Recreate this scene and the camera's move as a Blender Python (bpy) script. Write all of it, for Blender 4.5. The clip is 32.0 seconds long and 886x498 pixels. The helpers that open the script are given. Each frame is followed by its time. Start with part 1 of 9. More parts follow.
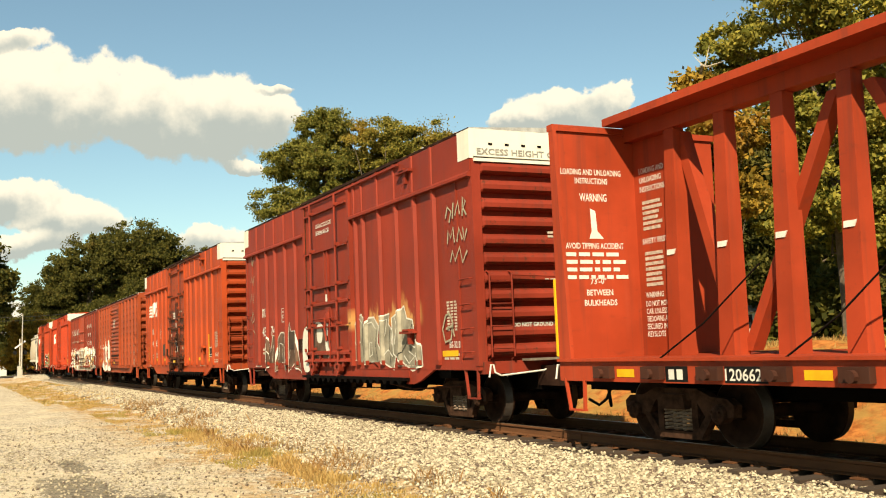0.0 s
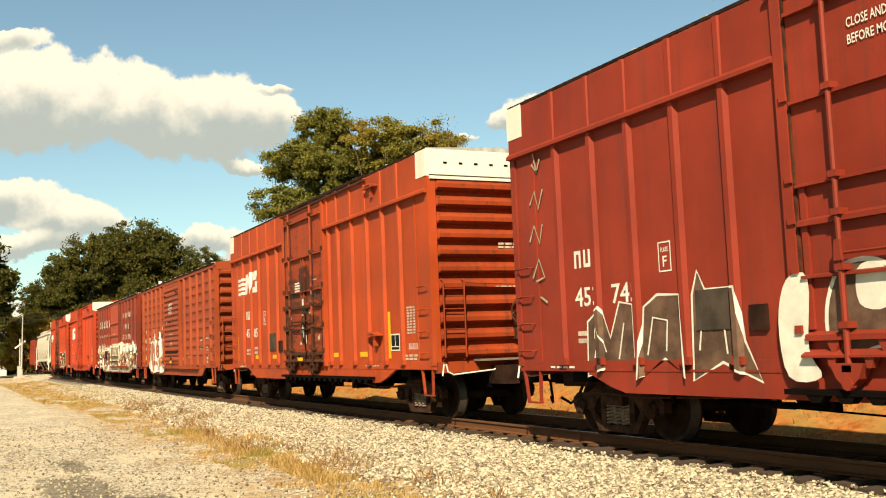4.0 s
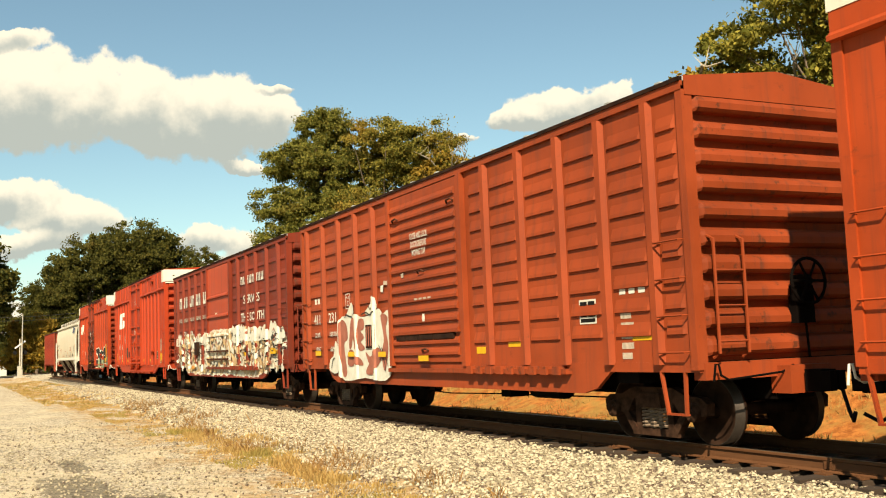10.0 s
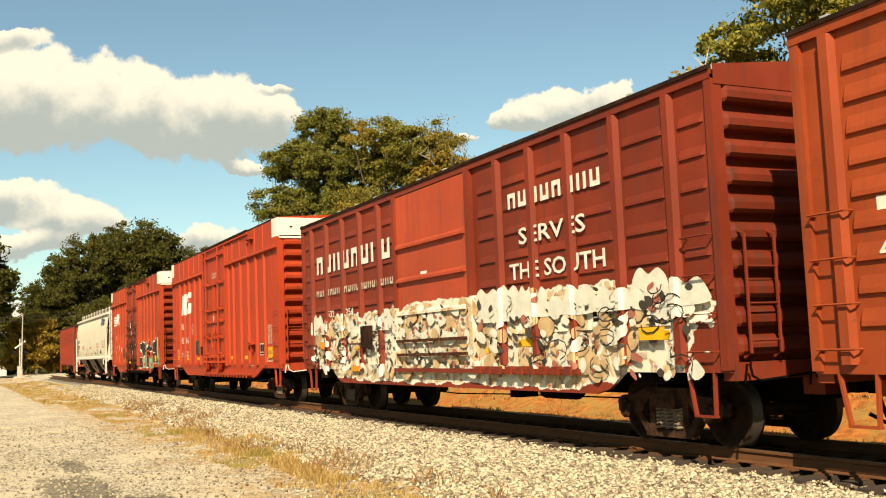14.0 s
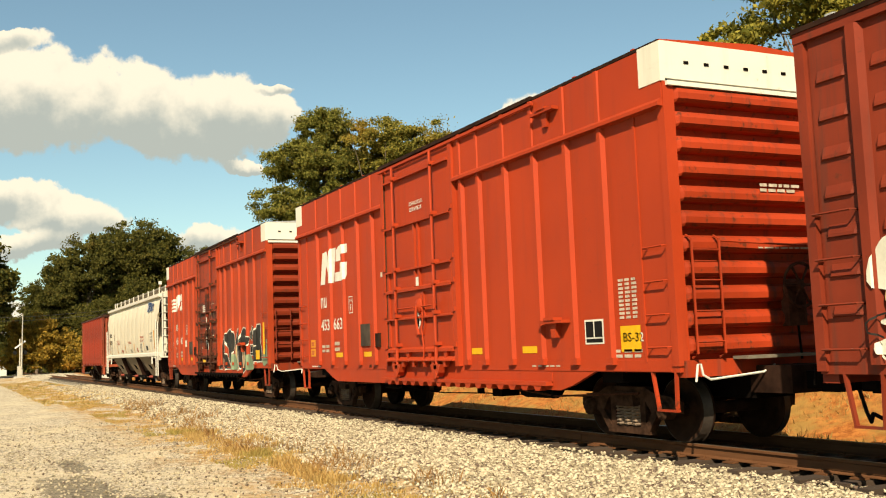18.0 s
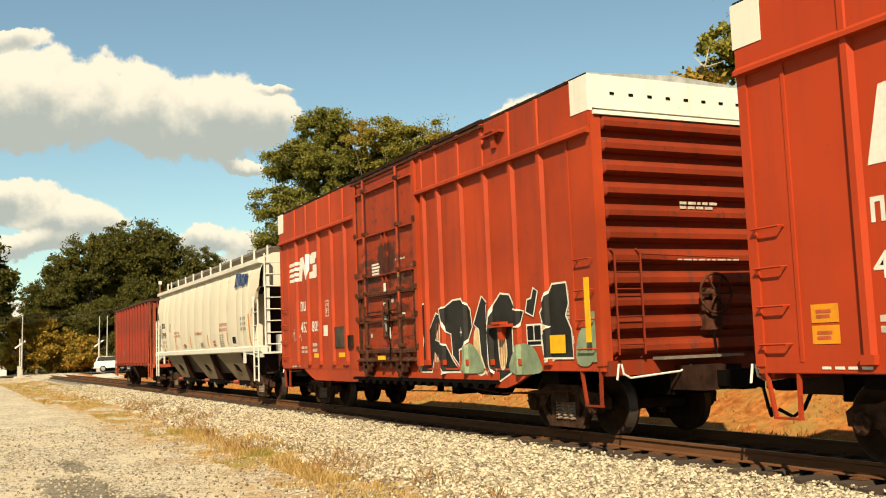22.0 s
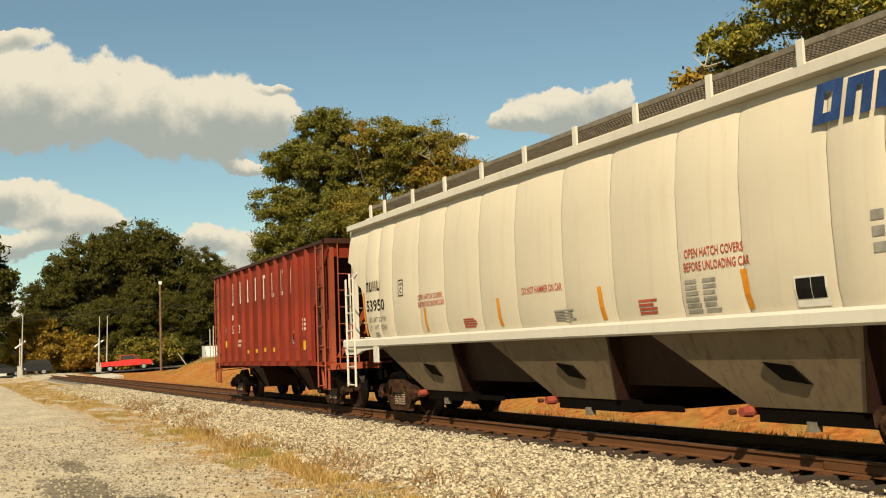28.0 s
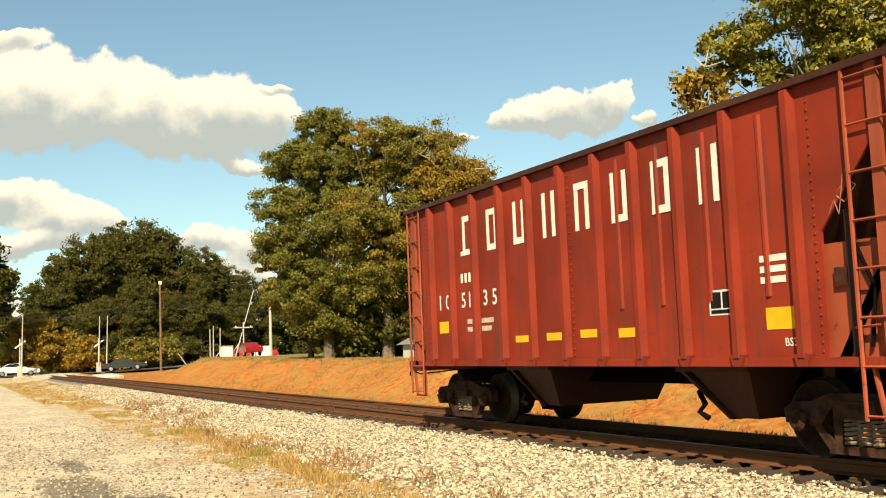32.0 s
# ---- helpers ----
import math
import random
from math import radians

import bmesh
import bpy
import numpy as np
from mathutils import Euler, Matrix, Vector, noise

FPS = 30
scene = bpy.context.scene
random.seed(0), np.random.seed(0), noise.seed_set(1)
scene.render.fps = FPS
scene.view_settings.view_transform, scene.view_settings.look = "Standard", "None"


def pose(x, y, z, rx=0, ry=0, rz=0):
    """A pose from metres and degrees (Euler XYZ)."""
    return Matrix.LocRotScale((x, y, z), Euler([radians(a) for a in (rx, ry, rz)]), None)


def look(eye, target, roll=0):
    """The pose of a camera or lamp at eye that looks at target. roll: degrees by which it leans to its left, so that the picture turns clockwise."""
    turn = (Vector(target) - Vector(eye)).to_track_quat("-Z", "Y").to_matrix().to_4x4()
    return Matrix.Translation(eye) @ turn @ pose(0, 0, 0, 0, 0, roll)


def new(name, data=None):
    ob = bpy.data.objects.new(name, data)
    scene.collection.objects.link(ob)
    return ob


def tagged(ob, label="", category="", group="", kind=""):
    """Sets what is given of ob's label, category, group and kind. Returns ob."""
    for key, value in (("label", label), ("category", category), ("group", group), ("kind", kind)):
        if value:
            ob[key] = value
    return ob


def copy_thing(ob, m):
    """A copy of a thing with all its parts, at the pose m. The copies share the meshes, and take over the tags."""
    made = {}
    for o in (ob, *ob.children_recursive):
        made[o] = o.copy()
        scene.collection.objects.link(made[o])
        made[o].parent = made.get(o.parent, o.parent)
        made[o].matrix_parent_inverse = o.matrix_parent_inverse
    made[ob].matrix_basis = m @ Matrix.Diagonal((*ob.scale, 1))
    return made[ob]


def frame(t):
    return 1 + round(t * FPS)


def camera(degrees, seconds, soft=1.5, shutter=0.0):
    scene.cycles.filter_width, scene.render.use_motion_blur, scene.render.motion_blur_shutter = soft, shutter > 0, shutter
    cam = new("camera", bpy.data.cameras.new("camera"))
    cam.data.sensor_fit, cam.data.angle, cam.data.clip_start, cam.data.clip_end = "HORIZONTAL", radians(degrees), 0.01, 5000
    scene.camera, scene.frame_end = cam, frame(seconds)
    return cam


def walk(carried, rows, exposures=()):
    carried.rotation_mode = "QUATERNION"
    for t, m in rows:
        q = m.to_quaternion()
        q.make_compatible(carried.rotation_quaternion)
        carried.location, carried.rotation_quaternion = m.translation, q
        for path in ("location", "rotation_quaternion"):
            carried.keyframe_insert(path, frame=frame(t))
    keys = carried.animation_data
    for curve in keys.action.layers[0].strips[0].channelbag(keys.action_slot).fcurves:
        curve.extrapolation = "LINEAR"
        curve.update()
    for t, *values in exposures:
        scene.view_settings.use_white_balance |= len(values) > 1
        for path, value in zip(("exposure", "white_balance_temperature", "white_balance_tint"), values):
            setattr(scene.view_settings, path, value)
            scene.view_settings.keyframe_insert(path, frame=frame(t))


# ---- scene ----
# The camera stands still on a gravel lot beside a single railway track.
# x runs along the track (the train goes towards +x), y across it, z = 0 is the top of the rails.
cam = camera(48.11, 32.0, soft=1.1)
EYE = Vector((0, 0, 1.472))
FW = Vector((-0.89325, 0.43882, 0.09767))
STILL = look(EYE, EYE + FW * 10, -2.221)
EXPOSE = [(0, 1.18, 7700, 8), (6, 1.17, 7700, 8), (13, 1.14, 7700, 8), (19, 1.08, 7700, 8), (25.5, 0.96, 7700, 8), (28, 0.76, 7700, 8), (30, 0.91, 7700, 8), (31, 1.14, 7700, 8), (32, 1.24, 7700, 8)]
walk(cam, [(0, STILL), (32, STILL)], exposures=EXPOSE)
TRACK_Y = 9.97          # the track's middle
SIDE = 1.6              # half the width of a car body

# ---- light ----
SUN_DIR = Vector((0.62, -0.434, 0.605)).normalized()
sun = new("sun", bpy.data.lights.new("sun", "SUN"))
sun.data.energy, sun.data.angle, sun.data.color = 5.0, radians(0.5), (1.0, 0.91, 0.76)
sun.matrix_world = look((0, 0, 60), Vector((0, 0, 60)) - SUN_DIR)


class Nodes:
    """A small writer of node trees."""

    def __init__(self, tree):
        self.t = tree
        tree.nodes.clear()

    def n(self, kind, ins=(), **props):
        nd = self.t.nodes.new(kind)
        for k, v in props.items():
            if k == "op":
                nd.operation = v
            elif k == "blend":
                nd.blend_type = v
            elif k == "dtype":
                nd.data_type = v
            elif k == "feature":
                nd.feature = v
            elif k == "clamp":
                nd.use_clamp = v
            elif k == "dims":
                nd.noise_dimensions = v
            elif k == "interp":
                nd.interpolation_type = v
        for key, v in (ins.items() if isinstance(ins, dict) else enumerate(ins)):
            if v is None:
                continue
            if isinstance(v, bpy.types.NodeSocket):
                self.t.links.new(v, nd.inputs[key])
            else:
                nd.inputs[key].default_value = v
        return nd

    def m(self, op, *a, clamp=False):
        return self.n("ShaderNodeMath", a, op=op, clamp=clamp).outputs[0]

    def dot(self, a, b):
        return self.n("ShaderNodeVectorMath", (a, b), op="DOT_PRODUCT").outputs["Value"]

    def noise(self, vec, scale, detail=4.0, rough=0.55):
        return self.n("ShaderNodeTexNoise", {"Vector": vec, "Scale": scale, "Detail": detail, "Roughness": rough}).outputs["Fac"]

    def ramp(self, fac, lo, hi):
        return self.n("ShaderNodeMapRange", {"Value": fac, "From Min": lo, "From Max": hi}, interp="SMOOTHSTEP").outputs["Result"]

    def mix(self, fac, a, b, blend="MIX"):
        nd = self.n("ShaderNodeMix", dtype="RGBA", blend=blend)
        for i, v in ((0, fac), (6, a), (7, b)):
            if isinstance(v, bpy.types.NodeSocket):
                self.t.links.new(v, nd.inputs[i])
            else:
                nd.inputs[i].default_value = v if not isinstance(v, tuple) or len(v) == 4 else (*v, 1)
        return nd.outputs[2]

    def stretch(self, vec, sx, sy, sz):
        return self.n("ShaderNodeVectorMath", (vec, (sx, sy, sz)), op="MULTIPLY").outputs[0]


def make_sky():
    world = bpy.data.worlds.new("world")
    world.use_nodes = True
    scene.world = world
    k = Nodes(world.node_tree)
    sky = k.n("ShaderNodeTexSky")
    sky.sky_type, sky.sun_disc = "NISHITA", False
    sky.sun_elevation, sky.sun_rotation = math.asin(SUN_DIR.z), math.atan2(SUN_DIR.x, SUN_DIR.y)
    sky.altitude, sky.air_density, sky.dust_density, sky.ozone_density = 200, 1.0, 0.7, 1.2
    way = k.n("ShaderNodeTexCoord").outputs["Generated"]
    fw = FW.normalized()
    turn = STILL.to_3x3()
    right, up = turn @ Vector((1, 0, 0)), turn @ Vector((0, 1, 0))
    depth = k.m("MAXIMUM", k.dot(way, tuple(fw)), 0.05)
    u = k.m("DIVIDE", k.dot(way, tuple(right)), depth)
    v = k.m("DIVIDE", k.dot(way, tuple(up)), depth)
    # billows push the outlines of the banks about, coarse and fine
    for scale, wide, tall in ((13.0, 0.060, 0.040), (46.0, 0.020, 0.016)):
        puff = k.n("ShaderNodeSeparateColor", (k.n("ShaderNodeTexNoise", {"Vector": way, "Scale": scale, "Detail": 5.0, "Roughness": 0.6}).outputs["Color"],))
        u = k.m("ADD", u, k.m("MULTIPLY", k.m("SUBTRACT", puff.outputs[0], 0.5), wide))
        v = k.m("ADD", v, k.m("MULTIPLY", k.m("SUBTRACT", puff.outputs[1], 0.5), tall))
    # cumulus banks: middle and half sizes on the sky, as slopes from the fixed line of sight
    banks = [(-0.395, 0.151, 0.108, 0.056), (-0.50, 0.154, 0.13, 0.056), (-0.287, 0.137, 0.097, 0.051), (-0.233, 0.133, 0.066, 0.054), (-0.187, 0.130, 0.040, 0.033),
             (-0.435, 0.208, 0.05, 0.013), (-0.435, 0.052, 0.045, 0.022), (-0.375, 0.030, 0.062, 0.026), (-0.42, 0.004, 0.06, 0.014),
             (-0.236, 0.008, 0.030, 0.018), (-0.20, 0.0, 0.034, 0.022), (-0.21, -0.024, 0.046, 0.020), (0.123, 0.134, 0.058, 0.025),
             (0.160, 0.148, 0.026, 0.020), (0.075, 0.127, 0.035, 0.012), (0.198, 0.130, 0.014, 0.010), (-0.43, -0.075, 0.05, 0.03),
             (-0.19, 0.083, 0.036, 0.007), (0.026, 0.111, 0.014, 0.005), (-0.17, 0.162, 0.020, 0.006)]
    field = height = total = None
    for cx, cy, rx, ry in banks:
        a = k.m("DIVIDE", k.m("SUBTRACT", u, cx), rx)
        b = k.m("DIVIDE", k.m("SUBTRACT", v, cy), ry)
        d = k.m("SUBTRACT", 1.15, k.m("ADD", k.m("MULTIPLY", a, a), k.m("MULTIPLY", b, b)))
        wt = k.m("POWER", k.m("MAXIMUM", k.m("ADD", d, 0.6), 0.001), 2.0)
        field = d if field is None else k.m("SMOOTH_MAX", field, d, 0.35)
        height = k.m("MULTIPLY", wt, b) if height is None else k.m("ADD", height, k.m("MULTIPLY", wt, b))
        total = wt if total is None else k.m("ADD", total, wt)
    field = k.m("MAXIMUM", field, -1.5)
    height = k.m("DIVIDE", height, total)
    n1 = k.noise(way, 24.0, 8.0, 0.60)
    lobes = k.n("ShaderNodeTexVoronoi", {"Vector": way, "Scale": 30.0, "Detail": 2.0}, feature="SMOOTH_F1").outputs["Distance"]
    rag = k.m("ADD", k.m("MULTIPLY", k.m("SUBTRACT", n1, 0.5), 2.0), k.m("MULTIPLY", k.m("SUBTRACT", 0.40, lobes), 0.55))
    # scattered cumulus over the rest of the sky
    rest = k.m("MULTIPLY", k.m("SUBTRACT", k.noise(way, 3.0, 6.0), 0.71), 8.0)
    behind = k.m("LESS_THAN", k.dot(way, tuple(fw)), 0.80)
    field = k.m("ADD", k.m("ADD", field, rag), k.m("MULTIPLY", behind, k.m("ADD", k.m("MAXIMUM", rest, -1.5), 1.4)))
    cover = k.m("MULTIPLY", k.ramp(field, -0.04, 0.30), 0.98)
    n2 = k.noise(k.n("ShaderNodeVectorMath", (way, (0.010, -0.008, 0.018)), op="ADD").outputs[0], 26.0, 7.0, 0.56)
    slope = k.m("MULTIPLY", k.m("SUBTRACT", k.noise(way, 26.0, 7.0, 0.56), n2), 1.25)
    shade = k.m("ADD", k.m("ADD", k.m("MULTIPLY", height, 1.15), 0.46), slope, clamp=True)
    cloud = k.mix(k.ramp(shade, 0.0, 1.0), (3.7, 4.25, 4.4, 1), (7.9, 7.7, 6.9, 1))
    tint = k.mix(1.0, sky.outputs[0], (0.93, 1.12, 1.08, 1), "MULTIPLY")
    colour = k.mix(cover, tint, cloud)
    bg = k.n("ShaderNodeBackground", {"Color": colour, "Strength": 0.06})
    out = k.n("ShaderNodeOutputWorld")
    k.t.links.new(bg.outputs[0], out.inputs[0])


make_sky()

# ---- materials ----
COLOUR_SCALE = 0.68


def material(name):
    m = bpy.data.materials.new(name)
    m.use_nodes = True
    return m, Nodes(m.node_tree)


def finish(k, colour, rough=0.6, metal=0.0, bump=None, strength=0.2, dist=0.01, spec=0.4, sub=None):
    # all base colours are cut alike, to deepen shade against the raised exposure
    colour = k.mix(1.0, colour, (COLOUR_SCALE, COLOUR_SCALE, COLOUR_SCALE), "MULTIPLY")
    ins = {"Base Color": colour, "Roughness": rough, "Metallic": metal, "Specular IOR Level": spec}
    b = k.n("ShaderNodeBsdfPrincipled", ins)
    if bump is not None:
        bn = k.n("ShaderNodeBump", {"Strength": strength, "Distance": dist, "Height": bump})
        k.t.links.new(bn.outputs[0], b.inputs["Normal"])
    shader = b.outputs[0]
    if sub:
        tr = k.n("ShaderNodeBsdfTranslucent", {"Color": sub})
        shader = k.n("ShaderNodeMixShader", (0.45, shader, tr.outputs[0])).outputs[0]
    out = k.n("ShaderNodeOutputMaterial")
    k.t.links.new(shader, out.inputs[0])


def own(k):
    """The thing's own coordinates, shifted for each object."""
    return k.n("ShaderNodeTexCoord").outputs["Object"]


def steel_paint(name, col, rust=0.45, rough=0.55, fade=0.28, art=None, grime=0.42, bite=0.62):
    """Weathered car paint: fading patches, rain streaks, rust specks and grime; art paints letters over it."""
    m, k = material(name)
    p = own(k)
    col = Vector(col)
    big = k.ramp(k.noise(p, 0.45, 5, 0.6), 0.3, 0.72)
    c = k.mix(big, tuple(col * (1 - fade * 0.6)), tuple(col * (1 + fade)))
    streak = k.ramp(k.noise(k.stretch(p, 7.0, 7.0, 0.35), 1.0, 5, 0.6), 0.50, 0.75)
    c = k.mix(k.m("MULTIPLY", streak, grime), c, tuple(Vector((0.07, 0.035, 0.025)) * 0.9 + col * 0.15))
    pale = k.ramp(k.noise(k.stretch(p, 3.0, 3.0, 0.25), 1.3, 4, 0.6), 0.56, 0.8)
    c = k.mix(k.m("MULTIPLY", pale, 0.10), c, tuple(col * 0.75 + Vector((0.16, 0.10, 0.07))))
    if art:
        c = art(k, p, c)
    smear = k.ramp(k.noise(k.stretch(p, 0.9, 0.9, 4.0), 1.4, 5, 0.65), 0.60, 0.76)
    c = k.mix(k.m("MULTIPLY", smear, grime * 0.7), c, (0.05, 0.026, 0.017))
    spots = k.ramp(k.noise(p, 5.5, 6, 0.68), bite, bite + 0.10)
    c = k.mix(k.m("MULTIPLY", spots, rust), c, (0.075, 0.028, 0.014))
    fine = k.noise(p, 60, 3, 0.6)
    c = k.mix(0.14, c, k.mix(fine, (0.5, 0.5, 0.5), (1, 1, 1)), "MULTIPLY")
    dent = k.m("ADD", k.m("MULTIPLY", k.noise(p, 1.2, 3), 1.0), k.m("MULTIPLY", fine, 0.08))
    r = k.m("ADD", rough, k.m("MULTIPLY", big, 0.15))
    finish(k, c, r, 0.0, dent, 0.25, 0.03, spec=0.16)
    return m


def simple(name, col, rough=0.6, metal=0.0, var=0.25, scale=6.0, bump=0.15, spec=0.15):
    m, k = material(name)
    p = own(k)
    col = Vector(col)
    f = k.noise(p, scale, 6, 0.62)
    g = k.noise(p, scale * 9, 3, 0.6)
    c = k.mix(k.ramp(f, 0.28, 0.72), tuple(col * (1 - var)), tuple(col * (1 + var)))
    c = k.mix(0.2, c, k.mix(g, (0.45, 0.45, 0.45), (1, 1, 1)), "MULTIPLY")
    finish(k, c, rough, metal, g, bump, 0.004, spec)
    return m


def ellipse_mask(k, x, z, cx, cz, rx, rz):
    a = k.m("DIVIDE", k.m("SUBTRACT", x, cx), rx)
    b = k.m("DIVIDE", k.m("SUBTRACT", z, cz), rz)
    return k.m("SUBTRACT", 1.0, k.m("ADD", k.m("POWER", k.m("ABSOLUTE", a), 4.0), k.m("POWER", k.m("ABSOLUTE", b), 4.0)))


def spray(regions, fill_a, fill_b, line, cell=1.3, wob=0.55, edge=0.07):
    """Sprayed lettering that cannot be read: swollen cells with outlines inside ragged patches (cx, cz, rx, rz)."""
    def art(k, p, c):
        sep = k.n("ShaderNodeSeparateXYZ", (p,))
        x, y, z = sep.outputs
        near = k.m("LESS_THAN", y, -1.2)
        warp = k.n("ShaderNodeTexNoise", {"Vector": p, "Scale": 1.1, "Detail": 2.0}).outputs["Color"]
        q = k.n("ShaderNodeVectorMath", (p, k.n("ShaderNodeVectorMath", (warp, (wob * 2, 0.0, wob * 1.3)), op="MULTIPLY").outputs[0]), op="ADD").outputs[0]
        q = k.stretch(q, 1.0, 0.0, 0.75)
        cells = k.n("ShaderNodeTexVoronoi", {"Vector": q, "Scale": cell}, feature="DISTANCE_TO_EDGE").outputs["Distance"]
        tone = k.n("ShaderNodeTexVoronoi", {"Vector": q, "Scale": cell}).outputs["Color"]
        mask = None
        for r in regions:
            e = ellipse_mask(k, x, z, *r)
            mask = e if mask is None else k.m("MAXIMUM", mask, e)
        rag = k.m("MULTIPLY", k.m("SUBTRACT", k.noise(p, 2.2, 3), 0.5), 1.5)
        field = k.m("ADD", mask, rag)
        inside = k.m("MULTIPLY", k.ramp(field, 0.05, 0.10), near)
        pick = k.n("ShaderNodeSeparateColor", (tone,)).outputs[0]
        fill = k.mix(k.ramp(pick, 0.35, 0.45), fill_a, fill_b)
        lines = k.m("SUBTRACT", 1.0, k.ramp(cells, edge * 0.6, edge))
        rim = k.m("SUBTRACT", 1.0, k.ramp(field, 0.22, 0.26))
        fill = k.mix(k.m("MAXIMUM", lines, rim), fill, line)
        worn = k.ramp(k.noise(p, 7, 5, 0.65), 0.35, 0.48)
        return k.mix(k.m("MULTIPLY", inside, k.m("ADD", 0.25, k.m("MULTIPLY", worn, 0.75))), c, fill)
    return art


def flames(cx, cz, rx, rz):
    """Pale orange licks of sprayed flame that rise out of the lettering."""
    def art(k, p, c):
        x, y, z = k.n("ShaderNodeSeparateXYZ", (p,)).outputs
        sway = k.m("MULTIPLY", k.m("SUBTRACT", k.noise(p, 1.6, 3), 0.5), 0.9)
        q = k.n("ShaderNodeCombineXYZ", (k.m("ADD", x, sway), 0.0, k.m("MULTIPLY", z, 0.30))).outputs[0]
        tip = k.noise(q, 3.1, 4, 0.6)
        lift = k.m("SUBTRACT", 1.0, k.m("DIVIDE", k.m("SUBTRACT", z, cz - 0.2), rz))
        side = k.ramp(k.m("ABSOLUTE", k.m("SUBTRACT", x, cx)), rx, rx - 0.35)
        lick = k.ramp(k.m("SUBTRACT", k.m("MULTIPLY", tip, 1.7), k.m("SUBTRACT", 1.02, k.m("MULTIPLY", lift, 0.55))), 0.0, 0.30)
        near = k.m("MULTIPLY", k.m("LESS_THAN", y, -1.2), k.ramp(z, 1.85, 2.10))
        fade = k.ramp(z, cz + rz, cz - 0.1)
        return k.mix(k.m("MULTIPLY", k.m("MULTIPLY", k.m("MULTIPLY", lick, side), near), k.m("MULTIPLY", fade, 0.8)), c, (0.66, 0.36, 0.12))
    return art


WHITE = (0.74, 0.71, 0.62)
RED_1 = (0.250, 0.0310, 0.0150)
RED_2 = (0.395, 0.0550, 0.0125)
RED_3 = (0.305, 0.0520, 0.0150)
RED_4 = (0.205, 0.0290, 0.0120)
RED_5 = (0.415, 0.0440, 0.0120)
RED_6 = (0.375, 0.0435, 0.0112)
RED_8 = (0.225, 0.0245, 0.0095)
RED_0 = (0.350, 0.0440, 0.0150)

BLACK = (0.022, 0.02, 0.018)
PAINT_1 = steel_paint("dark_red_paint", RED_1, art=flames(3.45, 2.15, 2.15, 0.78))
PAINT_2 = steel_paint("orange_red_paint", RED_2)
PAINT_3 = steel_paint("light_oxide_paint", RED_3)
PAINT_4 = steel_paint("brown_red_paint", RED_4, rust=0.6, grime=0.62, fade=0.34, art=spray([(0.3, 1.55, 7.6, 0.80)], (0.78, 0.72, 0.56), (0.62, 0.46, 0.27), (0.80, 0.75, 0.62), 1.7, wob=0.9, edge=0.045))
PAINT_5 = steel_paint("bright_red_paint", RED_5, rust=0.2, fade=0.12, grime=0.2)
PAINT_6 = steel_paint("rust_orange_paint", RED_6, rust=0.5)
PAINT_8 = steel_paint("faded_hopper_red", RED_8, rust=0.75, grime=0.75, fade=0.4)
PAINT_0 = steel_paint("flatcar_red", RED_0, rust=0.3)
PATCH_4 = steel_paint("door_red_paint", (0.44, 0.065, 0.025), rust=0.3, art=spray([(0.0, 1.6, 2.2, 0.78)], (0.76, 0.70, 0.54), (0.60, 0.44, 0.26), (0.80, 0.75, 0.62), 1.7, wob=0.9, edge=0.045))
CREAM = steel_paint("cream_hopper_paint", (0.68, 0.60, 0.46), rust=0.03, fade=0.05, grime=0.10, rough=0.45)
# brown dust plus the shade below the sill, both in the colour
BAY_SHADE_DUST = steel_paint("dusty_bay_paint", (0.20, 0.145, 0.088), rust=0.35, fade=0.35, grime=0.6)
CREAM_TRIM = steel_paint("white_trim_paint", (0.66, 0.62, 0.53), rust=0.08, fade=0.05, grime=0.12)
END_WHITE = steel_paint("white_end_paint", (0.74, 0.71, 0.60), rust=0.30, fade=0.06, grime=0.18)
# running gear steels: the deep shade beneath the cars is put into these colours
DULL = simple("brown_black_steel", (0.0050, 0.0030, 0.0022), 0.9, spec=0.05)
TRUCK = simple("dusty_cast_steel", (0.056, 0.028, 0.017), 0.9, var=0.6, spec=0.05)
WHEEL = simple("wheel_steel", (0.036, 0.018, 0.011), 0.85, 0.0, var=0.5, scale=3.0, spec=0.05)
TREAD = simple("polished_tread", (0.07, 0.055, 0.045), 0.5, 0.6, var=0.2)
# darker than the hopper's sides: dirt and underside shade in one colour
CHUTE = steel_paint("grimy_shaded_chute_steel", (0.055, 0.018, 0.010), rust=0.6, grime=0.6)
RUSTY = simple("rusty_door_gear", (0.075, 0.028, 0.016), 0.85, var=0.5, scale=7, spec=0.06)
EAVE = simple("dark_brown_steel", (0.030, 0.014, 0.009), 0.85, var=0.5, scale=4, spec=0.06)
# near-black colour that stands in for shadow on slope sheets, saddles and braces
SHADE_STEEL = steel_paint("shaded_slope_steel", (0.030, 0.011, 0.007), rust=0.5, grime=0.5)
BROWN_END = steel_paint("red_brown_end_steel", (0.30, 0.062, 0.028), rust=0.7, grime=0.5, fade=0.35)
CHALK = simple("faded_chalk", (0.42, 0.20, 0.13), 0.8, var=0.3, scale=12)


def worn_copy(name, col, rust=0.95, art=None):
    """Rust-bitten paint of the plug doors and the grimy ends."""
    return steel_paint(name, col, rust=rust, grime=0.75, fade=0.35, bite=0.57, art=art)


